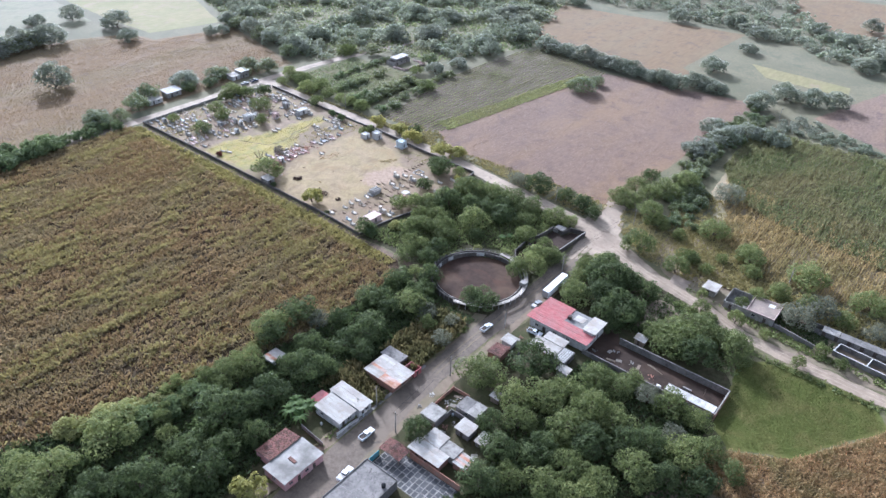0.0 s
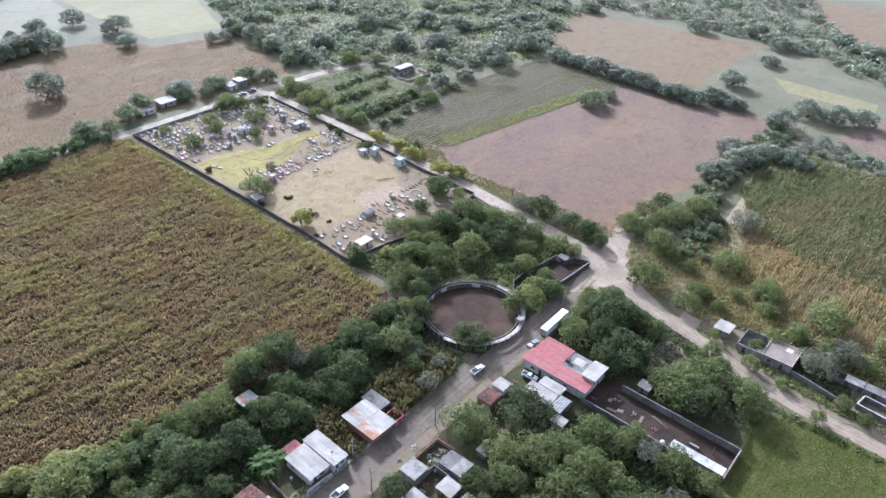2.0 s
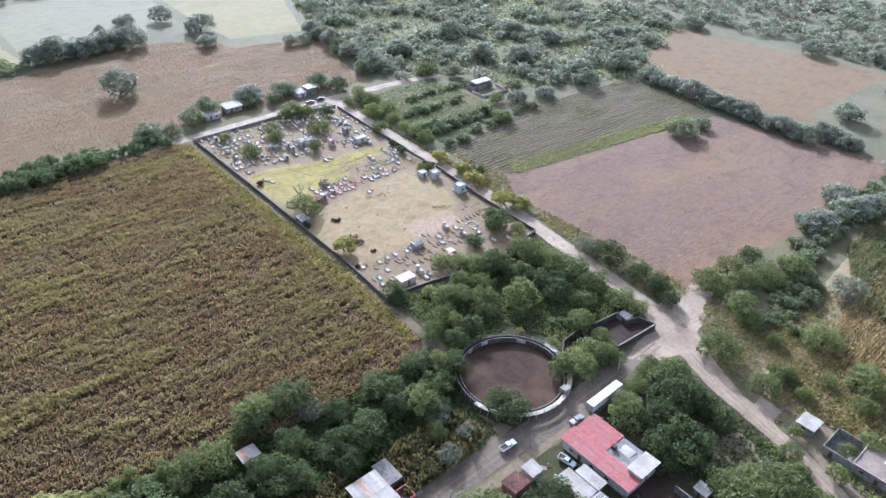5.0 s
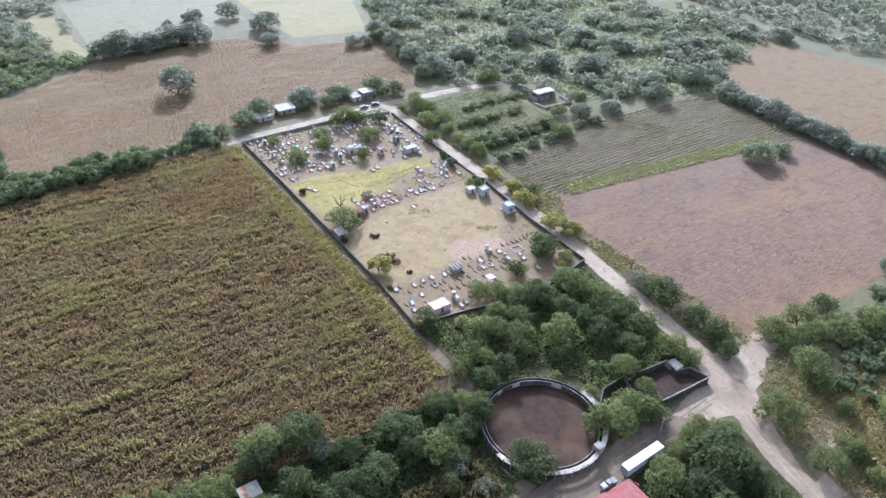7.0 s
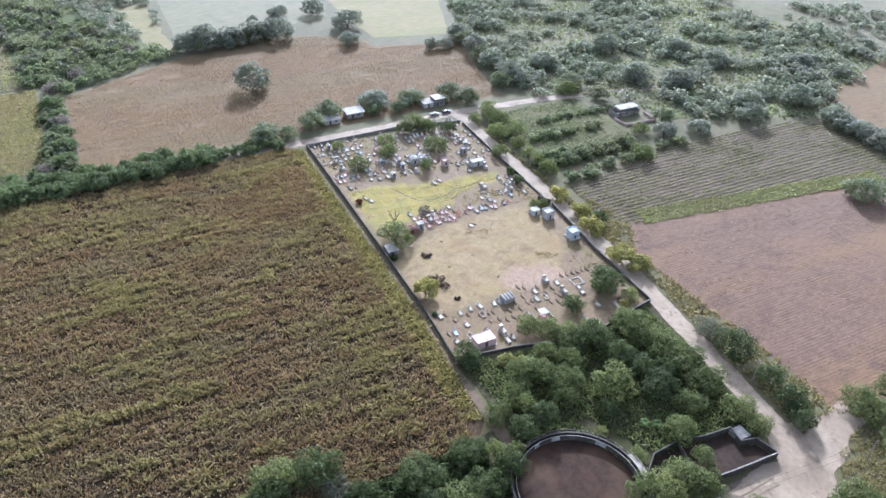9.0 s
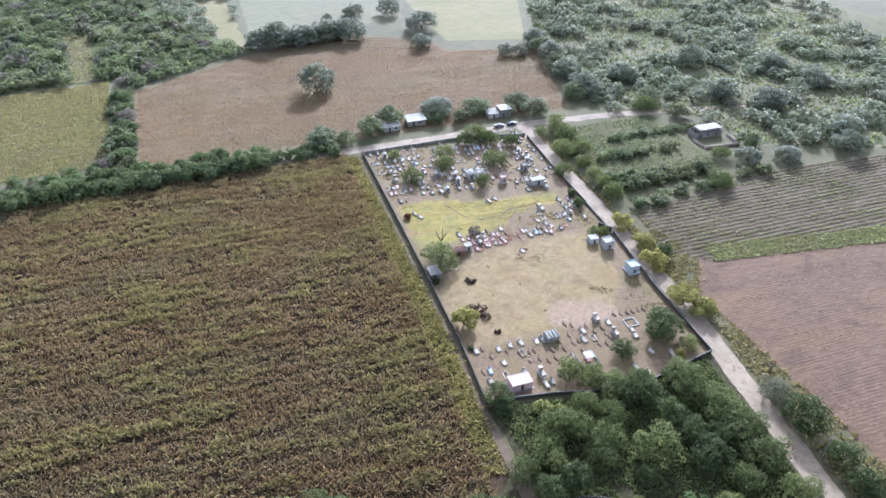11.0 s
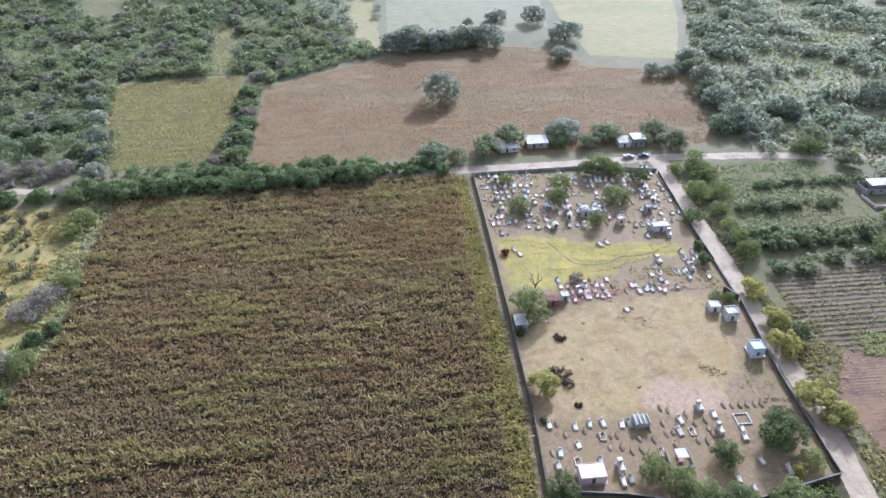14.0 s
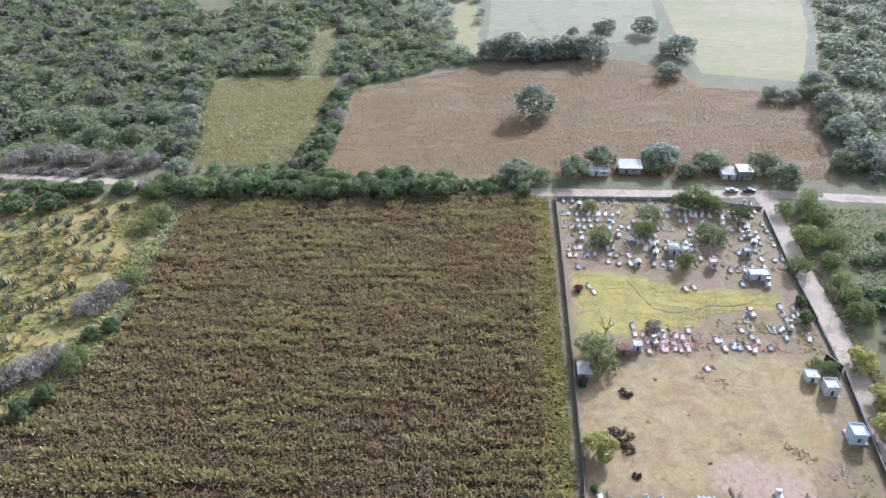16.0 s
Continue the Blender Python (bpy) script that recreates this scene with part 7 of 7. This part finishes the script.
for i in range(48):
    a0, a1 = i * math.tau / 48, (i + 1) * math.tau / 48
    mid = math.degrees(a0) % 360
    painted = i in (41,)
    part("barrier_panel", sector(15.9, 16.1, a0, a1 - 0.004, 0, 1.9), M_WHITE if painted else M_DARKWALL, ring)
    part("barrier_rail", sector(15.9, 16.1, a0, a1, 1.9, 1.98), M_CONC, ring)
    wide = mid > 270 or mid < 95
    part("stand_tread", sector(16.9 if wide else 16.75, 18.3 if wide else 17.25, a0, a1, 2.05, 2.2), M_STAND if wide else M_DARKWALL, ring)
    part("outer_rail", sector(18.15 if wide else 17.35, 18.25 if wide else 17.45, a0, a1, 2.72, 2.8), M_STAND if wide else M_DARKCONC, ring)
    if not wide:
        part("outer_wall", sector(17.0, 17.2, a0, a1, 0, 2.05), M_DARKWALL, ring)
    c, s = math.cos(a0), math.sin(a0)
    r = 18.2 if wide else 17.4
    part("post", boxes((r * c - 0.09, r * c + 0.09, r * s - 0.09, r * s + 0.09, -0.1, 2.8)), M_CONC, ring)
for a, w, square in ((187, 1.5, True), (164, 2.4, False), (118, 3.0, False)):
    a0 = radians(a)
    part("sign_board", sector(15.8, 15.86, a0, a0 + w / 16, 0.5, 1.85), M_WHITE, ring, "blank white advertising board")
    if square:
        part("sign_figure", sector(15.76, 15.8, a0 + w / 48, a0 + w / 24, 0.85, 1.45), M_DOOR, ring, "dark square on the board")
part("judge_box", boxes((14.6, 16.9, 5.2, 7.4, 2.2, 3.6)), M_CONC, ring)

# corral beside the ring
patch("corral_floor", [(-114.5, 193.5), (-117.6, 198), (-118.2, 206), (-116.4, 214), (-115.6, 222.4), (-111, 221.6), (-109.6, 226.2), (-104.4, 227.6), (-105, 213), (-106, 199)], M_DARKSOIL, 0.062, "dark earth of the corral", edge=0.1)
wall_run("corral_wall", [(-114.6, 192.9), (-118.2, 197.8), (-118.8, 206.4), (-117.0, 214.6), (-116.2, 223.1), (-111.5, 222.1), (-110.2, 226.8), (-104.2, 228.2)], 1.9, 0.25, M_DARKWALL, "dark concrete corral wall", M_DARKWALL, 3.0)
wall_run("corral_divider", [(-118.4, 206.4), (-110.8, 204.4), (-105.6, 204.2)], 1.8, 0.2, M_DARKWALL, "dark concrete wall across the corral", None, 3.0)
wall_run("corral_gate_wall", [(-106.0, 198.8), (-104.8, 213.9), (-104.0, 228.0)], 2.1, 0.25, M_DARKWALL, "corral wall with a pale coping at the street", M_CONC, 3.0)
tagged(part("corral_ledge", boxes((-115.9, -111.8, 222.4, 226.4, -0.05, 1.5)), M_CONC), "raised concrete platform at the corral corner", "platform")


# ---- chapels of the graveyard ----
def chapel(name, x, y, sx, sy, h, paint, label, door="s", parapet=0.35, base=0.25, arch=False):
    root = shell(name, x - sx / 2, x + sx / 2, y - sy / 2, y + sy / 2, h, paint, label, {door: [((sy if door in "ns" else sx) / 2 - 0.45 - (0.18 if door in "ns" else 0), (sy if door in "ns" else sx) / 2 + 0.45 - (0.18 if door in "ns" else 0), 0, min(2.0, h - 0.4))]}, "chapel", 0.18)
    part("plinth", boxes((x - sx / 2 - 0.5, x + sx / 2 + 0.5, y - sy / 2 - 0.5, y + sy / 2 + 0.5, -0.05, 0.1 if base < 0.5 else base)), M_CONC if base < 0.5 else M_WHITE, root)
    slab_roof(root, x - sx / 2, x + sx / 2, y - sy / 2, y + sy / 2, h, M_WHITE if paint is M_WHITE else paint, 0.12, parapet)
    if arch:
        part("dome", tube(bmesh.new(), [(x, y, h + 0.1), (x, y, h + 0.6), (x, y, h + 1.0)], [sx * 0.42, sx * 0.36, 0.15], 14), paint, root)
    bm = bmesh.new()
    cross(bm, x + sx / 2 - 0.2, y, h + 0.16, 0.9, 0.1)
    part("cross", bm, paint, root)
    return root


chapel("white_chapel", -232.0, 239.2, 3.6, 3.6, 3.0, M_WHITE, "white cubic grave chapel with a parapet and dark doorway")
chapel("small_chapel", -236.5, 235.6, 3.0, 3.2, 2.2, M_WHITE, "low white chapel with a worn roof", parapet=0.1)
chapel("blue_chapel", -215.6, 239.8, 3.8, 3.6, 3.2, M_BLUE, "pale blue grave chapel on a broad white plinth", parapet=0.3, base=0.5)
chapel("domed_chapel", -297.6, 208.9, 4.0, 3.4, 2.6, M_WHITE, "white chapel with a low dome and dark arch", arch=True)
chapel("domed_chapel_annex", -298.0, 213.4, 2.6, 2.4, 1.8, M_WHITE, "low white annex beside a domed chapel")
chapel("flat_chapel", -284.0, 234.6, 3.4, 6.2, 2.3, M_WHITE, "wide flat-roofed white chapel", parapet=0.15)
chapel("gabled_shrine", -289.6, 221.0, 2.6, 2.6, 2.5, M_PALEPINK, "small pinkish shrine among the graves")
chapel("grey_shrine", -297.0, 234.4, 2.6, 2.6, 2.4, M_GREYSTONE, "small grey shrine among the graves")
chapel("pink_mausoleum", -177.1, 178.8, 4.2, 6.4, 2.4, M_PALEPINK, "pale pink mausoleum with a stained white flat roof", parapet=0.1)
chapel("corner_shrine", -246.6, 188.6, 2.2, 2.4, 2.2, M_WHITE, "white shrine at the edge of the graves", parapet=0.1)
lay_grave(-249.2, 218.0, 2, 15)
h = thing("grey_vault", Matrix(), "grey burial vault with pale dividing slabs on top", "vault")
part("body", boxes((-194.2, -190.8, 194.6, 198.6, -0.05, 1.8)), M_GREYSTONE, h)
for i in range(4):
    part("divider", boxes((-194.2, -190.8, 194.6 + 1.26 * i, 194.8 + 1.26 * i, 1.8, 2.3)), M_WHITE, h)
h = thing("canopy_grave", Matrix(), "grave under a small white canopy with a railing", "grave")
for px in (-181.0, -178.8):
    for py in (201.8, 203.8):
        part("post", boxes((px - 0.08, px + 0.08, py - 0.08, py + 0.08, -0.05, 2.4)), M_WHITE, h)
part("canopy", bevelled(boxes((-181.4, -178.4, 201.4, 204.4, 2.4, 2.62)), 0.06), M_WHITE, h)
part("tomb", boxes((-181.0, -178.8, 202.2, 203.4, -0.05, 0.8)), M_PINK, h)
for r in ((-182.6, -177.0, 199.8, 199.9), (-182.6, -177.0, 205.6, 205.7), (-177.1, -177.0, 199.9, 205.6)):
    part("railing", boxes((*r, 0.0, 0.9)), M_WHITE, h)
h = thing("kerb_plot", Matrix(), "empty plot framed by pale kerbs", "grave")
for r in ((-193.0, -189.2, 222.6, 222.85), (-193.0, -189.2, 226.5, 226.75), (-193.0, -192.75, 222.85, 226.5), (-189.45, -189.2, 222.85, 226.5)):
    part("kerb", boxes((*r, 0.0, 0.35)), M_WHITE, h)
h = shell("wall_hut", -238.0, -233.4, 169.8, 173.6, 2.0, M_CONC, "grey hut with a sheet roof against the wall", {"s": [(1, 1.9, *DOOR)]}, "shed")
sheet_roof(h, -238.3, -233.0, 169.6, 173.9, 2.3, 2.1, "x", M_TIN)
h = shell("tile_hut", -246.6, -243.4, 182.4, 186.4, 1.9, M_BRICK, "low hut with a faded clay roof", {"s": [(1, 1.9, *DOOR)]}, "shed")
tile_roof(h, -246.8, -243.2, 182.2, 186.6, 2.0, 2.4)

# houses beyond the northern road
h = shell("bright_shed", -360.6, -354.4, 197.6, 206.4, 3.0, M_CONC, "roadside shed with a bright white roof", {"s": [(2, 3.2, *DOOR), (5, 6.4, *WIN)]})
sheet_roof(h, -361.2, -353.6, 197.0, 207.0, 3.6, 3.1, "x", M_WHITE)
h = shell("roadside_house", -357.0, -352.0, 184.8, 193.0, 2.5, M_WHITE, "small white roadside house with a grey roof", {"s": [(2, 3, *DOOR), (5, 6.2, *WIN)]})
sheet_roof(h, -357.6, -351.4, 184.4, 193.4, 3.0, 2.6, "x", M_TIN)
h = shell("two_part_house", -357.0, -351.0, 239.4, 245.0, 2.6, M_WHITE, "white roadside house in two parts", {"s": [(2, 3, *DOOR)]})
sheet_roof(h, -357.4, -350.6, 239.0, 245.2, 2.9, 2.7, "x", M_TIN)
h = shell("tall_roadside_house", -357.0, -350.8, 245.6, 251.4, 4.0, M_CONC, "taller grey roadside house", {"s": [(1, 2, *DOOR), (3, 4.2, *WIN)]})
slab_roof(h, -357.0, -350.8, 245.6, 251.4, 4.0, M_WHITE)
h = shell("field_house", -306.0, -299.0, 326.0, 341.0, 2.6, M_CONC, "unfinished field house with a long white roof", {"s": [(2, 3, *DOOR), (6, 7.4, *WIN), (11, 12, *DOOR)]})
part("upper_wall", boxes((-304.6, -300.4, 329.0, 340.4, 2.6, 3.8)), M_CONC, h)
sheet_roof(h, -305.2, -299.8, 328.6, 341.0, 4.1, 3.9, "x", M_WHITE)
wall_run("field_house_wall", [(-298, 324), (-289, 324.5), (-288, 343), (-298, 343)], 1.2, 0.2, M_PALEPINK, "low pale yard wall of the field house", None, 3.5)
h = shell("far_barn", -104.0, -96.0, 596.0, 612.0, 2.6, M_WHITE, "far white barn in the fields", {"w": [(2, 3, *DOOR)]}, "barn")
sheet_roof(h, -104.6, -95.4, 595.4, 612.6, 3.2, 2.8, "x", M_WHITE)


# ---- vehicles ----
def wheel(root, x, y, r, w, name="wheel"):
    t = part("wheel", tube(bmesh.new(), [(x, y - w / 2, r), (x, y + w / 2, r)], [r, r], 14), M_RUBBER, root)
    part("rim", tube(bmesh.new(), [(x, y - w / 2 - 0.015, r), (x, y + w / 2 + 0.015, r)], [r * 0.55, r * 0.55], 10), M_STEEL, t)


def prism(bm, prof, y0, y1, inset=0.0):
    """A body from its side view: points of x and z, with the upper ones drawn in."""
    top = max(z for _, z in prof)
    L = [bm.verts.new((x, y0 + inset * z / top, z)) for x, z in prof]
    R = [bm.verts.new((x, y1 - inset * z / top, z)) for x, z in prof]
    n = len(prof)
    bm.faces.new(L), bm.faces.new(R[::-1])
    for i in range(n):
        bm.faces.new((L[i], R[i], R[(i + 1) % n], L[(i + 1) % n]))
    return bm


def pickup(m, paint, label, load=False):
    root = thing("pickup_truck", m, label, "pickup truck")
    bm = prism(bmesh.new(), [(-2.6, 0.45), (2.55, 0.45), (2.6, 0.85), (2.45, 1.02), (1.1, 1.08), (-2.6, 1.05)], -0.92, 0.92, 0.06)
    part("body", bevelled(bm, 0.04), paint, root)
    bm = prism(bmesh.new(), [(-0.75, 1.05), (1.15, 1.05), (0.55, 1.68), (-0.65, 1.72)], -0.86, 0.86, 0.14)
    part("cabin", bevelled(bm, 0.04), paint, root)
    part("windshield", prism(bmesh.new(), [(1.12, 1.11), (1.16, 1.11), (0.62, 1.64), (0.58, 1.64)], -0.74, 0.74, 0.1), M_GLASS, root)
    part("rear_window", boxes((-0.78, -0.74, -0.6, 0.6, 1.2, 1.6)), M_GLASS, root)
    for s in (-1, 1):
        part("side_window", boxes((-0.55, 0.6, s * 0.80 - 0.035, s * 0.80 + 0.035, 1.18, 1.56)), M_GLASS, root)
        part("headlight", boxes((2.5, 2.6, s * 0.7 - 0.16, s * 0.7 + 0.16, 0.72, 0.9)), M_STEEL, root)
        part("bed_side", boxes((-2.6, -0.8, s * 0.88 - 0.04, s * 0.88 + 0.04, 1.0, 1.3)), paint, root)
        for x in (-1.65, 1.7):
            wheel(root, x, s * 0.82, 0.38, 0.26)
    part("bed", boxes((-2.52, -0.8, -0.82, 0.82, 1.05, 1.09)), M_DOOR, root)
    part("tailgate", boxes((-2.62, -2.54, -0.84, 0.84, 1.0, 1.3)), paint, root)
    if load:
        part("bed_cover", boxes((-2.5, -0.85, -0.8, 0.8, 1.1, 1.4, 0.05)), M_WHITE, root)
    return root


pickup(pose(-97.8, 94.0, 0.06, 0, 0, 92), M_PAINT, "white pickup truck with a dark bed parked on the street")
pickup(pose(-99.8, 153.6, 0.06, 0, 0, 88), M_PAINT, "white pickup truck driving up the dusty street")
pickup(pose(-86.0, 162.2, 0.05, 0, 0, 8), M_PAINT, "white pickup truck parked beside the red-roofed house")
pickup(pose(-92.6, 80.6, 0.06, 0, 0, 98), M_PAINT, "white pickup with a dark cabin at the grey house", True)
pickup(pose(-93.8, 175.4, 0.06, 0, 0, 90), M_GREYPAINT, "dark grey pickup carrying a white load", True)
# pickup models stand in for the van and the car parked here
pickup(pose(-341.0, 240.6, 0.06, 0, 0, 90), M_GREYPAINT, "grey pickup model in place of a van beside the northern road", True)
pickup(pose(-341.3, 247.6, 0.06, 0, 0, 92), M_BLUEPAINT, "dark blue pickup model in place of a car beside the northern road")
h = thing("cargo_trailer", pose(-93.8, 187.6, 0.06, 0, 0, 91), "long white box trailer parked at the street", "trailer")
part("box", bevelled(boxes((-7.0, 7.0, -1.25, 1.25, 1.0, 3.7)), 0.05), M_PAINT, h)
part("chassis", boxes((-6.8, 6.8, -0.45, 0.45, 0.7, 1.0)), M_RUBBER, h)
for k in range(7):
    for s in (-1, 1):
        part("side_rib", boxes((-6.6 + 2.2 * k, -6.5 + 2.2 * k, s * 1.26 - 0.02, s * 1.26 + 0.02, 1.0, 3.68)), M_STEEL, h)
for x in (-5.6, -4.4):
    for s in (-1, 1):
        wheel(h, x, s * 1.0, 0.5, 0.45)
for s in (-1, 1):
    part("landing_leg", boxes((4.4, 4.55, s * 0.7 - 0.08, s * 0.7 + 0.08, -0.02, 1.0)), M_STEEL, h)
part("rear_door", boxes((-7.06, -7.0, -1.2, 1.2, 1.05, 3.6)), M_STEEL, h)


# ---- poles and wires ----
def pole(x, y, H=8.0, turn=0, first=[]):
    m = pose(x, y, 0, 0, 0, turn)
    if first:
        return copy_thing(first[0], m)
    root = thing("utility_pole", m, "grey concrete utility pole with a crossarm", "utility pole", "utility poles")
    part("shaft", tube(bmesh.new(), [(0, 0, -0.2), (0, 0, H)], [0.19, 0.12], 8), M_CONC, root)
    part("crossarm", boxes((-0.9, 0.9, -0.06, 0.06, H - 0.8, H - 0.66)), M_WOOD, root)
    for x0 in (-0.8, 0.0, 0.8):
        part("insulator", tube(bmesh.new(), [(x0, 0, H - 0.66), (x0, 0, H - 0.42)], [0.06, 0.05], 6), M_DOOR, root)
    first.append(root)
    return root


POLES = [(-92.6, 100.3), (-95.0, 128.0), (-95.4, 158.0), (-97.6, 199.0), (-92.8, 249.3), (-95.7, 308.7), (-89.0, 360.0), (-82.1, 409.3)]
for x, y in POLES:
    pole(x, y)
for x, y in ((-128.0, 244.5), (-200.0, 252.0), (-271.5, 255.5), (-29.1, 249.2), (-103.6, 104.2), (-312.0, 338.0)):
    pole(x, y, turn=90)


def wire(a, b, z=7.5, sag=0.7, name="overhead_wire"):
    bm = bmesh.new()
    pts = [(a[0] + (b[0] - a[0]) * k / 8, a[1] + (b[1] - a[1]) * k / 8, z - sag * 4 * (k / 8) * (1 - k / 8)) for k in range(9)]
    tube(bm, pts, [0.02] * 9, 4)
    tagged(part(name, bm, M_RUBBER), "thin dark overhead wire between poles", "wire", "overhead wires")


for a, b in zip(POLES, POLES[1:]):
    for dx in (-0.8, 0.8):
        wire((a[0] + dx, a[1]), (b[0] + dx, b[1]))


# ---- small things ----
def rubble(x, y, s, seed, material, label, n=9):
    """A heap of loose blocks."""
    root = thing("rubble_heap", pose(x, y, 0.04), label, "rubble", "rubble heaps")
    rng = np.random.default_rng(seed)
    for i in range(n):
        r, a = s * math.sqrt(rng.random()), rng.uniform(0, math.tau)
        w, z = rng.uniform(0.12, 0.28), max(0.0, 0.35 * (1 - r / s)) * rng.random()
        bm = boxes((-w, w, -w * 0.6, w * 0.6, -0.06, w * 0.9, 0.02))
        bmesh.ops.transform(bm, matrix=pose(r * math.cos(a), r * math.sin(a), z * 0.3, rng.uniform(-14, 14), rng.uniform(-14, 14), rng.uniform(0, 180)), verts=bm.verts)
        part("block", bm, material, root)
    return root


clutter = np.random.default_rng(31)
for i, (x, y, s) in enumerate([(-88, 119, 1.6), (-86.5, 121.5, 1.2), (-83, 111, 1.2), (-82, 113.4, 0.9), (-93.6, 118, 1.0), (-94.2, 112, 0.8), (-88.6, 157.6, 1.0), (-84, 150, 1.0), (-61, 172, 1.2), (-55, 170.5, 1.0), (-47, 168.5, 1.2), (-66.5, 168, 1.0), (-110, 105, 0.8), (-104.6, 121, 0.7), (-239.5, 208.8, 1.2), (-240, 178.5, 1.4), (-237, 180, 1.1)]):
    rubble(x, y, s, i, (M_WHITE, M_CONC, M_BRICK, M_DARKCONC)[i % 4], ("heap of pale broken blocks", "heap of grey broken blocks", "heap of red brick rubble", "heap of dark broken concrete")[i % 4])


def barrel(x, y, paint, label):
    root = thing("barrel", pose(x, y, 0.05), label, "barrel", "barrels in the yards")
    part("body", tube(bmesh.new(), [(0, 0, 0), (0, 0, 0.3), (0, 0, 0.6), (0, 0, 0.9)], [0.29, 0.31, 0.31, 0.29], 12), paint, root)
    for z in (0.3, 0.6):
        part("hoop", tube(bmesh.new(), [(0, 0, z - 0.02), (0, 0, z + 0.02)], [0.325, 0.325], 12), M_STEEL, root)


for x, y, p, l in ((-103.6, 98.6, M_BLUE, "pale blue steel barrel in a front yard"), (-84.2, 115.6, M_BLUE, "pale blue plastic barrel in a yard"), (-87.2, 116.8, M_RUST, "rusty steel barrel in a yard"), (-84.8, 156.2, M_BLUE, "pale blue plastic barrel beside a carport"), (-56.6, 177.8, M_RUST, "rusty steel barrel by the yard wall"), (-110.4, 88.6, M_WHITE, "white plastic barrel behind a house")):
    barrel(x, y, p, l)


def plank_stack(x, y, turn, seed):
    root = thing("plank_stack", pose(x, y, 0.05, 0, 0, turn), "weathered planks stacked on the ground", "planks", "plank stacks")
    rng = np.random.default_rng(seed)
    for i in range(7):
        a = rng.uniform(-0.1, 0.1)
        part("plank", boxes((-1.5 + a, 1.5 + a, -0.5 + 0.24 * (i % 4), -0.3 + 0.24 * (i % 4), 0.06 * (i // 4), 0.06 * (i // 4) + 0.05)), M_WOOD, root)


for i, (x, y, a) in enumerate([(-87.4, 122.8, 30), (-60.4, 167.6, 10), (-52, 170, 100), (-112, 107.4, 60), (-33, 169, 20)]):
    plank_stack(x, y, a, i)

# tin scraps about the house yards
for i, (x, y, a) in enumerate([(-86.6, 118.8, 20), (-84.2, 121.2, 70), (-82.6, 108.8, 10), (-88.8, 156.0, 30), (-70.6, 108.0, 40), (-62.5, 171, 75), (-58.2, 168.9, 20)]):
    bm = bmesh.new()
    rows = [[bm.verts.new((-0.9 + 0.3 * k, y0, 0.04 + 0.04 * (k % 2))) for k in range(7)] for y0 in (-0.6, 0.6)]
    for k in range(6):
        bm.faces.new((rows[0][k], rows[0][k + 1], rows[1][k + 1], rows[1][k]))
    bmesh.ops.solidify(bm, geom=bm.faces[:], thickness=0.01)
    o = part("tin_scrap", bm, M_TIN)
    o.matrix_basis = pose(x, y, 0.06, 0, 0, a)
    tagged(o, "loose corrugated tin sheet lying on the ground", "tin sheet", "tin scraps")

# pavement and kerb before the western houses
kerb = thing("pavement", Matrix(), "narrow cracked concrete pavement before the houses", "pavement", kind="structure")
for i in range(22):
    y = 88 + 1.75 * i
    x = -103.0 - 0.02 * i
    part("paving_slab", boxes((x - 0.9, x, y, y + 1.7, -0.02, 0.16)), M_CONC, kerb)

# front yard wall and posts of the white house
wall_run("front_yard_wall", [(-104.0, 88.6), (-104.0, 93.4), (-103.6, 96.6)], 1.2, 0.15, M_WHITE, "low white front yard wall", None, 2.4)
wall_run("side_yard_wall", [(-113.5, 84.2), (-104.4, 83.6)], 1.6, 0.18, M_DARKCONC, "stained side yard wall between houses", None, 3.0)
h = thing("satellite_dish", pose(-106.8, 99.5, 3.42, 0, 0, 40), "small grey satellite dish on a metal roof", "dish")
part("mast", tube(bmesh.new(), [(0, 0, -0.25), (0, 0, 0.6)], [0.03, 0.03]), M_STEEL, h)
part("reflector", tube(bmesh.new(), [(0, 0, 0.6), (0.1, 0, 0.68), (0.22, 0, 0.8)], [0.06, 0.28, 0.4], 12), M_CONC, h)

# litter of dark clods and dry tufts on the sandy yard
rng = np.random.default_rng(52)
for i in range(14):
    x, y = float(rng.uniform(-240, -200)), float(rng.uniform(176, 236))
    V, F, _ = crown_data(300 + i, 0.5, 0.25, 0.03, 4, 40, 0.13)
    o = cloud("dry_clump", V * float(rng.uniform(0.6, 1.6)) + (x, y, -0.07), F, M_DEADLEAF if i % 2 else M_DRYBRUSH)
    tagged(o, "small dark dry weed clump on the sand", "weed", "dry clumps")
